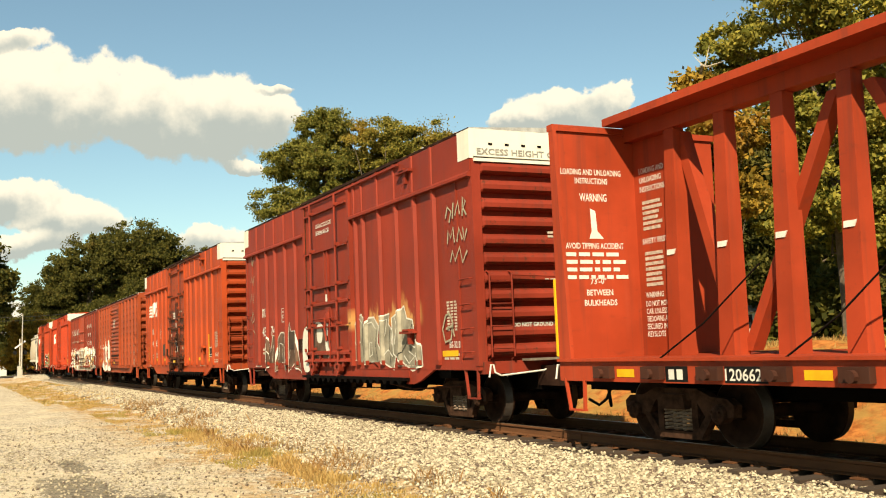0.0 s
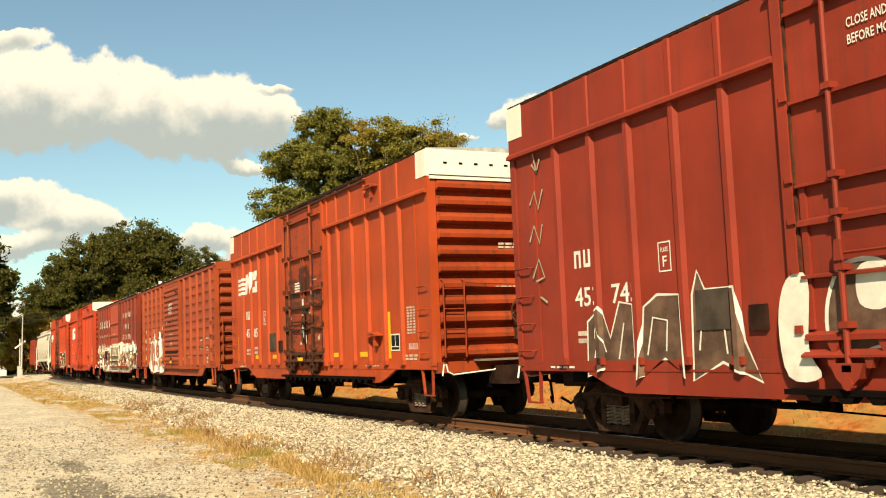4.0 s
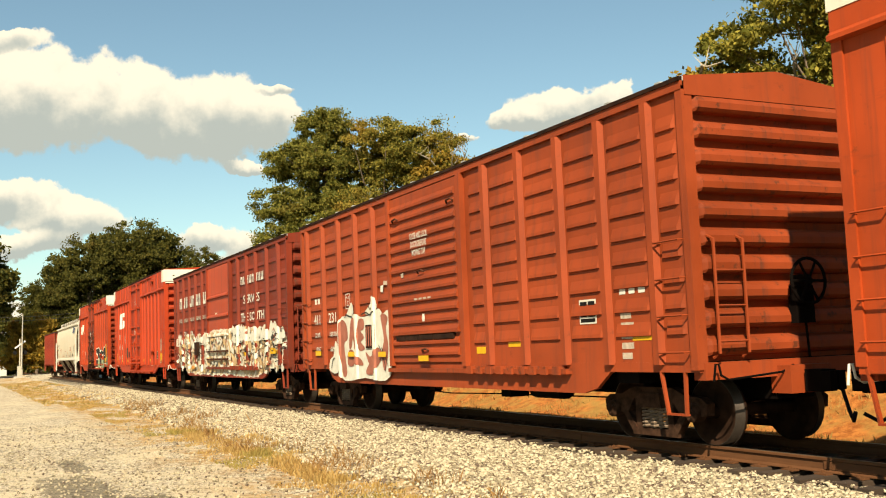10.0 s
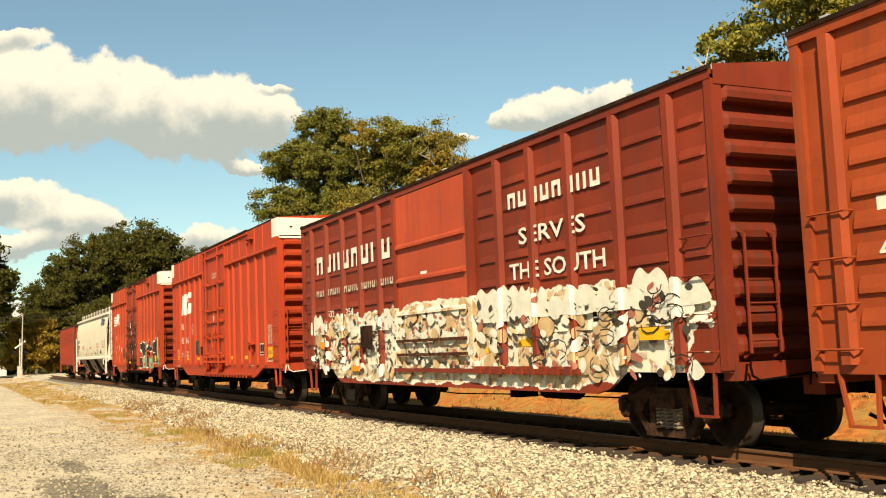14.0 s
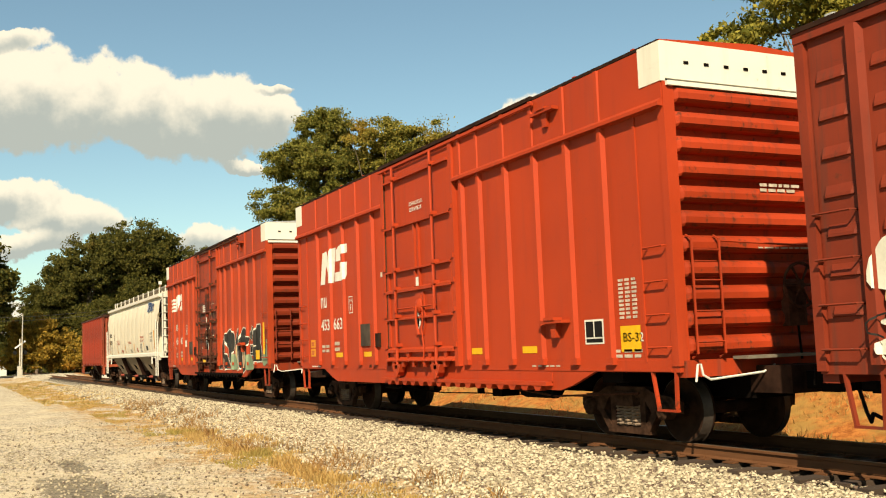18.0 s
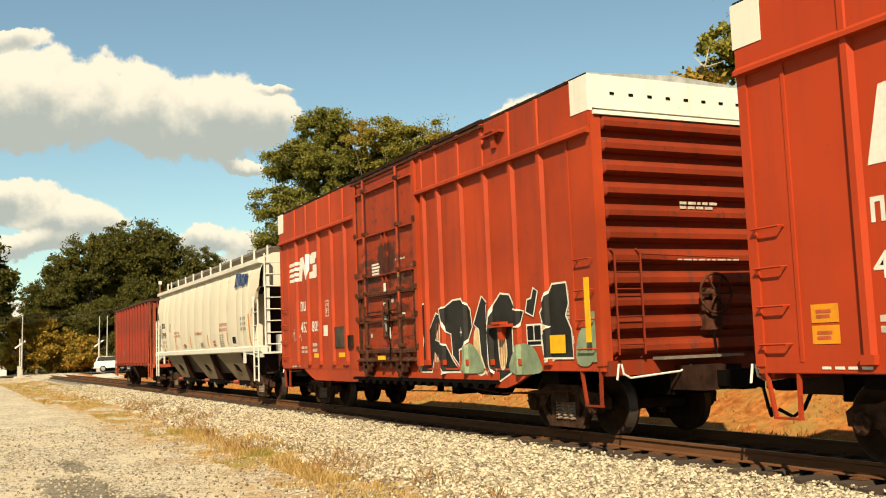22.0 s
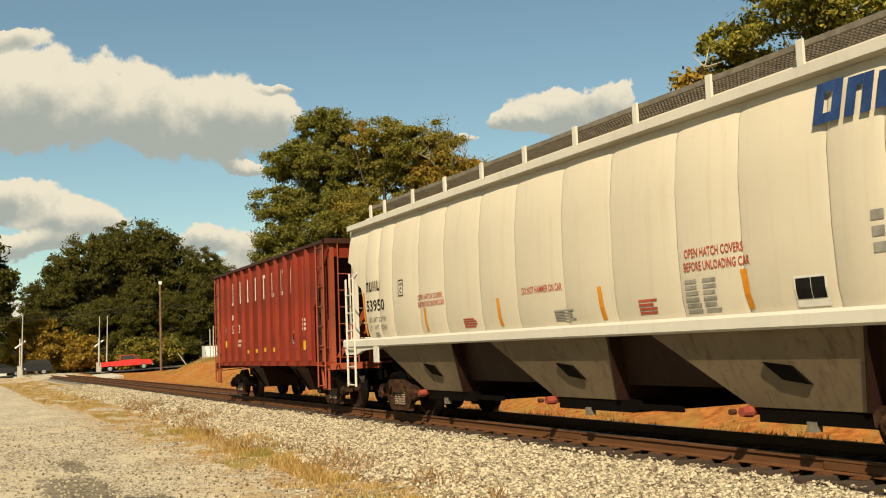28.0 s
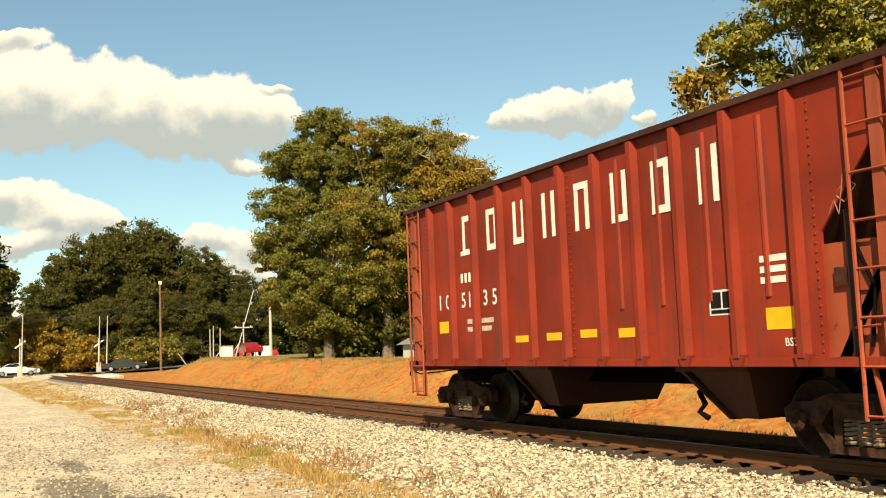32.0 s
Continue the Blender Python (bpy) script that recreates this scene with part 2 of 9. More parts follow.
def oil_stains(k, p, c):
    """Smeared grease, bare rust and chalky leavings round the lock gear of a plug door."""
    x, y, z = k.n("ShaderNodeSeparateXYZ", (p,)).outputs
    low = k.ramp(ellipse_mask(k, x, z, 0.0, 2.0, 2.1, 1.9), -0.2, 0.7)
    smear = k.ramp(k.noise(k.stretch(p, 0.8, 1.0, 2.6), 1.5, 7, 0.68), 0.46, 0.62)
    c = k.mix(k.m("MULTIPLY", k.m("MULTIPLY", smear, low), 0.88), c, (0.046, 0.019, 0.010))
    pale = k.ramp(k.noise(k.stretch(p, 1.6, 1.0, 1.6), 1.4, 6, 0.66), 0.61, 0.70)
    c = k.mix(k.m("MULTIPLY", k.m("MULTIPLY", pale, low), 0.55), c, (0.36, 0.23, 0.10))
    hub = k.ramp(k.m("ADD", ellipse_mask(k, x, z, 0.02, 3.42, 0.55, 0.42), k.m("MULTIPLY", k.m("SUBTRACT", k.noise(p, 4.0, 5, 0.65), 0.5), 2.6)), 0.25, 0.85)
    return k.mix(k.m("MULTIPLY", hub, 0.85), c, (0.022, 0.012, 0.008))


BOARD = simple("weathered_plywood_board", (0.060, 0.044, 0.032), 0.85, var=0.4, scale=3)
BLACKED = simple("black_paint", (0.012, 0.011, 0.010), 0.7, spec=0.08)
PIPE = simple("galvanised_roof", (0.55, 0.54, 0.50), 0.5, 0.4)
GRATE = simple("grey_grating", (0.26, 0.22, 0.17), 0.6, 0.4)
LETTER = simple("white_lettering", (0.74, 0.71, 0.62), 0.6, var=0.10, scale=9)
DIM = simple("worn_lettering", (0.52, 0.42, 0.33), 0.7, var=0.3, scale=14)
YELLOW = simple("yellow_reflector", (0.80, 0.43, 0.02), 0.5, var=0.12)
ORANGE = simple("orange_reflector", (0.72, 0.27, 0.02), 0.5, var=0.12)
BLUE = simple("blue_lettering", (0.022, 0.055, 0.16), 0.6)
REDTXT = simple("red_lettering", (0.50, 0.09, 0.05), 0.6)
GREYTXT = simple("grey_lettering", (0.30, 0.28, 0.24), 0.6)

# ---- mesh tools ----
class Mesh:
    """Gathers faces of one part."""

    def __init__(self):
        self.v, self.f, self.tiny = [], [], False

    def box(self, x0, x1, y0, y1, z0, z1):
        return self.hull8([(x0, y0, z0), (x1, y0, z0), (x1, y1, z0), (x0, y1, z0), (x0, y0, z1), (x1, y0, z1), (x1, y1, z1), (x0, y1, z1)])

    def hull8(self, pts):
        i = len(self.v)
        self.v += pts
        self.f += [tuple(i + j for j in q) for q in ((3, 2, 1, 0), (4, 5, 6, 7), (0, 1, 5, 4), (1, 2, 6, 5), (2, 3, 7, 6), (3, 0, 4, 7))]
        return self

    def prism(self, poly, axis, a, b):
        """A polygon drawn out between a and b along an axis: in (x, z) for y, (y, z) for x, (x, y) for z."""
        i, n = len(self.v), len(poly)
        for w in (a, b):
            for p, q in poly:
                self.v.append({"x": (w, p, q), "y": (p, w, q), "z": (p, q, w)}[axis])
        self.f += [tuple(i + j for j in range(n)), tuple(i + n + j for j in reversed(range(n)))]
        self.f += [(i + (j + 1) % n, i + j, i + n + j, i + n + (j + 1) % n) for j in range(n)]
        return self

    def tube(self, pts, r, sides=6):
        pts = [Vector(p) for p in pts]
        rings = []
        for j, p in enumerate(pts):
            d = (pts[min(j + 1, len(pts) - 1)] - pts[max(j - 1, 0)]).normalized()
            a = d.cross(Vector((0, 0, 1)) if abs(d.z) < 0.9 else Vector((1, 0, 0))).normalized()
            b = d.cross(a)
            rr = r[j] if isinstance(r, (list, tuple)) else r
            i = len(self.v)
            self.v += [tuple(p + (a * math.cos(t) + b * math.sin(t)) * rr) for t in (2 * math.pi * s / sides for s in range(sides))]
            rings.append(i)
        for i, j in zip(rings, rings[1:]):
            self.f += [(i + s, i + (s + 1) % sides, j + (s + 1) % sides, j + s) for s in range(sides)]
        self.f += [tuple(rings[0] + s for s in reversed(range(sides))), tuple(rings[-1] + s for s in range(sides))]
        return self

    def lathe(self, prof, centre, axis="y", sides=24):
        """A profile of (along, radius) turned round an axis through centre."""
        i, n = len(self.v), len(prof)
        for s in range(sides):
            t = 2 * math.pi * s / sides
            for w, r in prof:
                a, b = r * math.cos(t), r * math.sin(t)
                o = {"y": (a, w, b), "x": (w, a, b), "z": (a, b, w)}[axis]
                self.v.append((centre[0] + o[0], centre[1] + o[1], centre[2] + o[2]))
        for s in range(sides):
            s2 = (s + 1) % sides
            self.f += [(i + s * n + j, i + s2 * n + j, i + s2 * n + j + 1, i + s * n + j + 1) for j in range(n - 1)]
        return self

    def flat(self, poly, y):
        """A thin painted shape on the near side, drawn in (x, z)."""
        i = len(self.v)
        self.v += [(p, y, q) for p, q in poly]
        self.f.append(tuple(i + j for j in range(len(poly))))
        return self

    def mesh(self, name, mat, smooth=False):
        me = bpy.data.meshes.new(name)
        me.from_pydata([tuple(p) for p in self.v], [], self.f)
        me.materials.append(mat)
        if smooth:
            me.polygons.foreach_set("use_smooth", [True] * len(me.polygons))
        me.update()
        bm = bmesh.new()
        bm.from_mesh(me)
        bmesh.ops.recalc_face_normals(bm, faces=bm.faces)
        bm.to_mesh(me)
        bm.free()
        return me


def part(name, m, mat, parent, label="", smooth=False, at=None):
    me = m if isinstance(m, bpy.types.Mesh) else m.mesh(name, mat, smooth)
    ob = new(name, me)
    ob.parent = parent
    if at is not None:
        ob.matrix_basis = at
    if not isinstance(m, bpy.types.Mesh) and m.tiny:
        tagged(ob, kind="stuff")
    return tagged(ob, label=label) if label else ob


def thing(name, label, category, group="", at=None):
    ob = new(name)
    ob.empty_display_size = 0.3
    if at is not None:
        ob.matrix_basis = at
    return tagged(ob, label, category, group)


def solid(name, m, mat, label, category="", group="", kind="", at=None, smooth=False):
    ob = new(name, m if isinstance(m, bpy.types.Mesh) else m.mesh(name, mat, smooth))
    if at is not None:
        ob.matrix_basis = at
    return tagged(ob, label, category, group, kind)


def soup(name, verts, faces, mat):
    """A mesh straight from arrays; faces are rows of equal length."""
    me = bpy.data.meshes.new(name)
    nv, nf, w = len(verts), len(faces), faces.shape[1]
    me.vertices.add(nv)
    me.vertices.foreach_set("co", np.asarray(verts, np.float32).ravel())
    me.loops.add(nf * w)
    me.loops.foreach_set("vertex_index", np.asarray(faces, np.int32).ravel())
    me.polygons.add(nf)
    me.polygons.foreach_set("loop_start", np.arange(0, nf * w, w, dtype=np.int32))
    me.materials.append(mat)
    me.update(calc_edges=True)
    return me


def words(text, x, z, height, wide=None, y=-SIDE - 0.006, gap=1.0):
    """Letters of the built-in font lying on the near side: lower left corner, cap height and, if given, width."""
    cu = bpy.data.curves.new("letters", "FONT")
    cu.body, cu.size, cu.space_character, cu.resolution_u, cu.offset = text, 1.0, gap, 2, 0.014
    ob = bpy.data.objects.new("letters", cu)
    scene.collection.objects.link(ob)
    me = bpy.data.meshes.new_from_object(ob.evaluated_get(bpy.context.evaluated_depsgraph_get()))
    bpy.data.objects.remove(ob)
    co = np.empty(len(me.vertices) * 3)
    me.vertices.foreach_get("co", co)
    co = co.reshape(-1, 3)
    x0, x1, y0 = co[:, 0].min(), co[:, 0].max(), 0.0
    s = height / 0.69
    sx = wide / (x1 - x0) if wide else s
    out = np.stack([x + (co[:, 0] - x0) * sx, np.full(len(co), y), z + (co[:, 1] - y0) * s], 1)
    me.vertices.foreach_set("co", out.ravel())
    me.update()
    return me


def letter(name, text, x, z, height, mat, parent, wide=None, y=-SIDE - 0.006, label="", posts=()):
    me = words(text, x, z, height, wide, y)
    me.materials.clear()
    me.materials.append(mat)
    if posts:
        drape(me, posts)
    return part(name, me, mat, parent, label)


def bars(x0, x1, z0, z1, rows, y=-SIDE - 0.006, seed=0, cols=1):
    """Writing that cannot be read: rows of plain bars."""
    r = random.Random(seed)
    m = Mesh()
    m.tiny = True
    h = (z1 - z0) / rows
    cw = (x1 - x0) / cols
    for j in range(rows):
        for c in range(cols):
            a = x0 + c * cw
            w = cw * (0.82 if cols > 1 else 1.0) * r.uniform(0.75, 1.0)
            m.flat([(a, z0 + j * h), (a + w, z0 + j * h), (a + w, z0 + (j + 0.62) * h), (a, z0 + (j + 0.62) * h)], y)
    return m


def rect(x0, x1, z0, z1, y=-SIDE - 0.006):
    return Mesh().flat([(x0, z0), (x1, z0), (x1, z1), (x0, z1)], y)

# ---- the train ----
# metres that the train has gone at each second mark
GONE = [(0, -23.60), (2, -15.02), (4, -6.44), (6, 2.14), (8, 10.67), (10, 19.49), (12, 28.33), (14, 37.18), (16, 46.03), (18, 54.85),
        (20, 63.44), (22, 71.98), (24, 80.40), (26, 88.79), (28, 97.22), (30, 105.75), (32, 114.32)]
RADIUS = 0.457
cars, wheelsets = [], []


def gone(t):
    for (a, p), (b, q) in zip(GONE, GONE[1:]):
        if t <= b:
            return p + (q - p) * (t - a) / (b - a)
    return GONE[-1][1]


def truck_meshes():
    d = {}
    # side frame: cast arch over two journals with a window for the springs
    def frame_side(y0, y1):
        m = Mesh()
        outer = [(-1.12, 0.42), (-1.14, 0.58), (-1.02, 0.66), (-0.70, 0.68), (-0.45, 0.78), (0.45, 0.78), (0.70, 0.68), (1.02, 0.66), (1.14, 0.58),
                 (1.12, 0.42), (0.74, 0.40), (0.60, 0.40), (0.42, 0.62), (-0.42, 0.62), (-0.60, 0.40), (-0.74, 0.40)]
        m.prism(outer, "y", y0, y1)
        m.prism([(-0.74, 0.44), (-0.60, 0.44), (-0.36, 0.16), (-0.48, 0.12)], "y", y0 + 0.01, y1 - 0.01)
        m.prism([(0.74, 0.44), (0.60, 0.44), (0.36, 0.16), (0.48, 0.12)], "y", y0 + 0.01, y1 - 0.01)
        m.box(-0.50, 0.50, y0 + 0.012, y1 - 0.012, 0.10, 0.20)
        m.box(-0.42, -0.30, y0 + 0.02, y1 - 0.02, 0.2, 0.63)
        m.box(0.30, 0.42, y0 + 0.02, y1 - 0.02, 0.2, 0.63)
        return m
    d["near"] = frame_side(-1.10, -0.96).mesh("side_frame", TRUCK)
    d["far"] = frame_side(0.96, 1.10).mesh("side_frame", TRUCK)
    b = Mesh()
    b.prism([(-0.26, 0.50), (0.26, 0.50), (0.22, 0.70), (-0.22, 0.70)], "y", -1.16, 1.16)
    b.lathe([(0.68, 0.0), (0.68, 0.24), (0.80, 0.24), (0.80, 0.0)], (0, 0, 0), "z", 16)
    d["bolster"] = b.mesh("bolster", TRUCK)
    turns = [(0.085 * math.cos(a * 1.2566), 0.085 * math.sin(a * 1.2566), 0.20 + 0.30 * a / 30) for a in range(31)]
    d["spring"] = Mesh().tube(turns, 0.019, 5).mesh("coil_spring", SPRING)
    w = Mesh()
    for sg in (-1, 1):
        prof = [(0.0, 0.10), (0.02, 0.15), (0.035, 0.20), (0.01, 0.34), (-0.02, 0.385), (-0.045, 0.40), (-0.048, RADIUS)]
        w.lathe([(sg * (0.745 - p), r) for p, r in prof], (0, 0, 0), "y", 32)
        w.lathe([(sg * (0.745 - p), r) for p, r in ((0.09, RADIUS + 0.028), (0.13, RADIUS + 0.026), (0.135, 0.39), (0.10, 0.36), (0.10, 0.1))], (0, 0, 0), "y", 32)
    w.lathe([(-1.14, 0.0), (-1.14, 0.07), (-0.78, 0.08), (-0.6, 0.085), (0.6, 0.085), (0.78, 0.08), (1.14, 0.07), (1.14, 0.0)], (0, 0, 0), "y", 12)
    d["wheel"] = w.mesh("wheelset", WHEEL, True)
    for sg in (-1, 1):
        t = Mesh()
        t.lathe([(sg * (0.745 + 0.048), RADIUS - 0.012), (sg * (0.745 + 0.0485), RADIUS + 0.001), (sg * (0.745 - 0.09), RADIUS + 0.004), (sg * (0.745 - 0.095), RADIUS + 0.028)], (0, 0, 0), "y", 32)
        d["tread", sg] = t.mesh("tread", TREAD, True)
    for sg in (-1, 1):
        c = Mesh()
        c.lathe([(sg * 1.0, 0.13), (sg * 1.16, 0.125), (sg * 1.17, 0.11), (sg * 1.20, 0.07), (sg * 1.205, 0.0)], (0, 0, 0), "y", 14)
        for a in range(3):
            an = a * 2.094 + 0.5
            c.lathe([(sg * 1.17, 0.018), (sg * 1.215, 0.018), (sg * 1.215, 0.0)], (0.075 * math.cos(an), 0, 0.075 * math.sin(an)), "y", 6)
        d["cap", sg] = c.mesh("bearing_cap", TRUCK)
    br = Mesh()
    for x in (-1.0, 1.0):
        br.box(x * 0.42 - 0.05, x * 0.42 + 0.05, -0.95, 0.95, 0.36, 0.46)
    br.tube([(-0.5, -0.3, 0.62), (0.5, -0.2, 0.66)], 0.025)
    d["rig"] = br.mesh("brake_beam", DULL)
    return d


# paler than the trucks: the springs' sunlit look is put into the colour
SPRING = simple("sunlit_spring_steel", (0.24, 0.17, 0.12), 0.8, var=0.3)
TRUCK_PARTS = truck_meshes()


def truck(car, x):
    t = part("truck", TRUCK_PARTS["bolster"], TRUCK, car, "dusty cast-steel freight truck", at=pose(x, 0, 0))
    for key, nm in (("near", "side_frame"), ("far", "side_frame"), ("rig", "brake_beam")):
        part(nm, TRUCK_PARTS[key], TRUCK, t)
    for dx in (-0.89, 0.89):
        w = part("wheelset", TRUCK_PARTS["wheel"], WHEEL, t, "steel wheelset with a bright rim", at=pose(dx, 0, RADIUS))
        w.data.materials[0] = WHEEL
        wheelsets.append((w, dx))
        for sg in (-1, 1):
            part("tread_ring", TRUCK_PARTS["tread", sg], TREAD, t, at=pose(dx, 0, RADIUS))
            part("bearing_cap", TRUCK_PARTS["cap", sg], TRUCK, t, at=pose(dx, 0, RADIUS))
    for sy in (-1.03, 1.03):
        for dx in (-0.19, 0.0, 0.19):
            part("coil_spring", TRUCK_PARTS["spring"], SPRING, t, at=pose(dx, sy, 0))
    return t


def coupler(car, x, sg, drop=0.0):
    """Knuckle coupler with its shank, cut lever and air hose at the end x; sg is the way out."""
    m = Mesh()
    m.box(min(x, x - sg * 0.9), max(x, x - sg * 0.9), -0.11, 0.11, 0.76, 0.98)
    m.box(min(x, x + sg * 0.28), max(x, x + sg * 0.28), -0.17, 0.08, 0.72, 1.00)
    m.box(min(x + sg * 0.2, x + sg * 0.42), max(x + sg * 0.2, x + sg * 0.42), -0.18, -0.06, 0.74, 0.98)
    m.box(min(x + sg * 0.2, x + sg * 0.36), max(x + sg * 0.2, x + sg * 0.36), 0.04, 0.16, 0.74, 0.98)
    part("coupler", m, DULL, car)
    h = Mesh()
    h.tube([(x - sg * 0.1, 0.35, 0.82), (x + sg * 0.12, 0.35, 0.72), (x + sg * 0.25, 0.3, 0.45), (x + sg * 0.38, 0.22, 0.34), (x + sg * 0.52, 0.1, 0.45)], 0.028)
    part("air_hose", h, BLACKED, car)


def cut_lever(car, x, sg, mat):
    m = Mesh()
    m.tube([(x + sg * 0.05, -0.15, 1.06), (x + sg * 0.10, -0.4, 0.98), (x + sg * 0.10, -1.30, 0.92), (x + sg * 0.10, -1.42, 0.98),
            (x + sg * 0.10, -1.45, 1.12), (x + sg * 0.10, -1.50, 1.12), (x + sg * 0.10, -1.54, 0.90)], 0.016)
    part("cut_lever", m, mat, car)


def rungs(car, x0, x1, zs, y, out, mat, r=0.014):
    """Grab irons bolted to the side, one by one."""
    for z in zs:
        part("grab_iron", Mesh().tube([(x0, y, z), (x0, y - out, z), (x1, y - out, z), (x1, y, z)], r, 5), mat, car)


def stirrup(car, x0, x1, ztop, zlow, mat, y=-SIDE):
    """Sill step: a bent bar with a tread."""
    m = Mesh()
    m.prism([(x0, ztop), (x0 + 0.032, ztop), (x0 + 0.142, zlow), (x0 + 0.11, zlow)], "y", y - 0.015, y + 0.035)
    m.prism([(x1, ztop), (x1 - 0.032, ztop), (x1 - 0.052, zlow), (x1 - 0.02, zlow)], "y", y - 0.015, y + 0.035)
    m.box(x0 + 0.11, x1 - 0.02, y - 0.02, y + 0.05, zlow - 0.014, zlow + 0.012)
    part("sill_step", m, mat, car)


def corrugated_end(car, x, sg, z0, z1, n, mat, depth=0.10, w=SIDE - 0.10):
    """Pressed steel end: broad horizontal ribs that bulge outwards, each its own piece."""
    back = Mesh().box(min(x - sg * 0.12, x - sg * 0.16), max(x - sg * 0.12, x - sg * 0.16), -w - 0.02, w + 0.02, z0, z1)
    end = part("end_wall", back, mat, car)
    h = (z1 - z0) / n
    for j in range(n):
        b = z0 + j * h
        prof = [(0.0, 0.0), (0.27, 0.0), (0.32, 0.72), (0.44, 0.98), (0.68, 1.0), (0.87, 0.80), (0.97, 0.35), (1.0, 0.0)]
        m = Mesh()
        poly = [(x - sg * (0.118 - depth * d), b + f * h) for f, d in prof]
        poly = [poly[0]] + poly[1:]
        # tapered at both sides
        i = len(m.v)
        k = len(poly)
        for yy, sc in ((-w, 0.0), (-w + 0.09, 1.0), (w - 0.09, 1.0), (w, 0.0)):
            for (f, d) in prof:
                m.v.append((x - sg * (0.118 - depth * d * sc), yy, b + f * h))
        for a in range(3):
            m.f += [(i + a * k + q, i + (a + 1) * k + q, i + (a + 1) * k + q + 1, i + a * k + q + 1) for q in range(k - 1)]
        part("end_rib", m, mat, end)
    return end


def underframe(car, half, mat, z_floor=1.10, gap=0.55):
    m = Mesh()
    m.box(-half - 0.05, half + 0.05, -0.33, 0.33, 0.62, z_floor)
    m.box(-half, half, -SIDE + 0.15, SIDE - 0.15, z_floor - 0.05, z_floor + 0.05)
    for x in (-6.3 * half / 7.87, 6.3 * half / 7.87):
        m.box(x - 0.25, x + 0.25, -SIDE + 0.1, SIDE - 0.1, 0.86, z_floor)
    for j in range(-4, 5):
        m.box(j * 1.05 - 0.05, j * 1.05 + 0.05, -SIDE + 0.1, SIDE - 0.1, 0.85, z_floor)
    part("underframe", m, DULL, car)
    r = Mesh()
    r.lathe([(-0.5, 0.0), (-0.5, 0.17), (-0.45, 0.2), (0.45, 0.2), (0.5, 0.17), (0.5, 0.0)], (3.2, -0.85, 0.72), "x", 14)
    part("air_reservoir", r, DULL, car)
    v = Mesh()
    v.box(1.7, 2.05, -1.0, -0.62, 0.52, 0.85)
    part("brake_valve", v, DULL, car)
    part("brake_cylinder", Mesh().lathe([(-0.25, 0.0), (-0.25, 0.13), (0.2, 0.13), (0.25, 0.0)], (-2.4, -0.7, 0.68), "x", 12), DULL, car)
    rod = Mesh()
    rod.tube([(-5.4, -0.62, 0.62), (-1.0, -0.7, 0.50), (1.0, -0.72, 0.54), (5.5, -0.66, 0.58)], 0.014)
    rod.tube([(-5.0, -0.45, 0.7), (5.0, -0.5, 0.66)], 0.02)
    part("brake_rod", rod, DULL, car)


def brake_wheel(car, x, sg, y, z, mat):
    m = Mesh()
    for (r0, rr) in ((0.30, 0.022),):
        ring = [(x + sg * 0.22, y + r0 * math.cos(a * math.pi / 12), z + r0 * math.sin(a * math.pi / 12)) for a in range(25)]
        m.tube(ring, rr, 6)
    wheel = part("brake_wheel", m, mat, car)
    for a in range(6):
        an = a * math.pi / 3
        part("spoke", Mesh().tube([(x + sg * 0.22, y, z), (x + sg * 0.22, y + 0.29 * math.cos(an), z + 0.29 * math.sin(an))], 0.018, 5), mat, wheel)
    part("wheel_hub", Mesh().lathe([(sg * 0.0, 0.10), (sg * 0.2, 0.09), (sg * 0.25, 0.05), (sg * 0.25, 0.0)], (x, y, z), "x", 12), mat, wheel)
    part("gear_housing", Mesh().box(min(x, x + sg * 0.14), max(x, x + sg * 0.14), y - 0.16, y + 0.16, z - 0.55, z - 0.05), mat, car)
    c = Mesh()
    c.tube([(x + sg * 0.12, y, z - 0.5), (x + sg * 0.12, y + 0.03, z - 1.0)], 0.018, 5)
    part("brake_chain", c, DULL, car)


def bracket(car, x, z, mat, y=-SIDE):
    """Jacking or pull lug: a shelf with a gusset below."""
    m = Mesh()
    m.box(x - 0.34, x + 0.34, y - 0.17, y + 0.01, z, z + 0.05)
    m.prism([(x - 0.09, z), (x + 0.09, z), (x + 0.05, z - 0.22), (x - 0.05, z - 0.22)], "y", y - 0.11, y + 0.01)
    m.box(x - 0.14, x + 0.14, y - 0.19, y - 0.02, z + 0.05, z + 0.09)
    part("lift_bracket", m, mat, car)


def fishbelly(car, mat, half, dip=0.73, z1=1.18, xa=5.0, xb=5.95):
    """Side sill, deep between the trucks."""
    for y in (-SIDE - 0.012, SIDE - 0.05):
        m = Mesh().prism([(-half, 1.02), (-xb, 1.02), (-xa - 0.35, dip + 0.08), (-xa, dip), (xa, dip), (xa + 0.35, dip + 0.08), (xb, 1.02), (half, 1.02), (half, z1), (-half, z1)], "y", y, y + 0.062)
        part("side_sill", m, mat, car)


def new_car(name, label, centre):
    car = thing(name, label, "freight car", "cars of the train", at=pose(centre, TRACK_Y, 0))
    cars.append((car, centre))
    return car


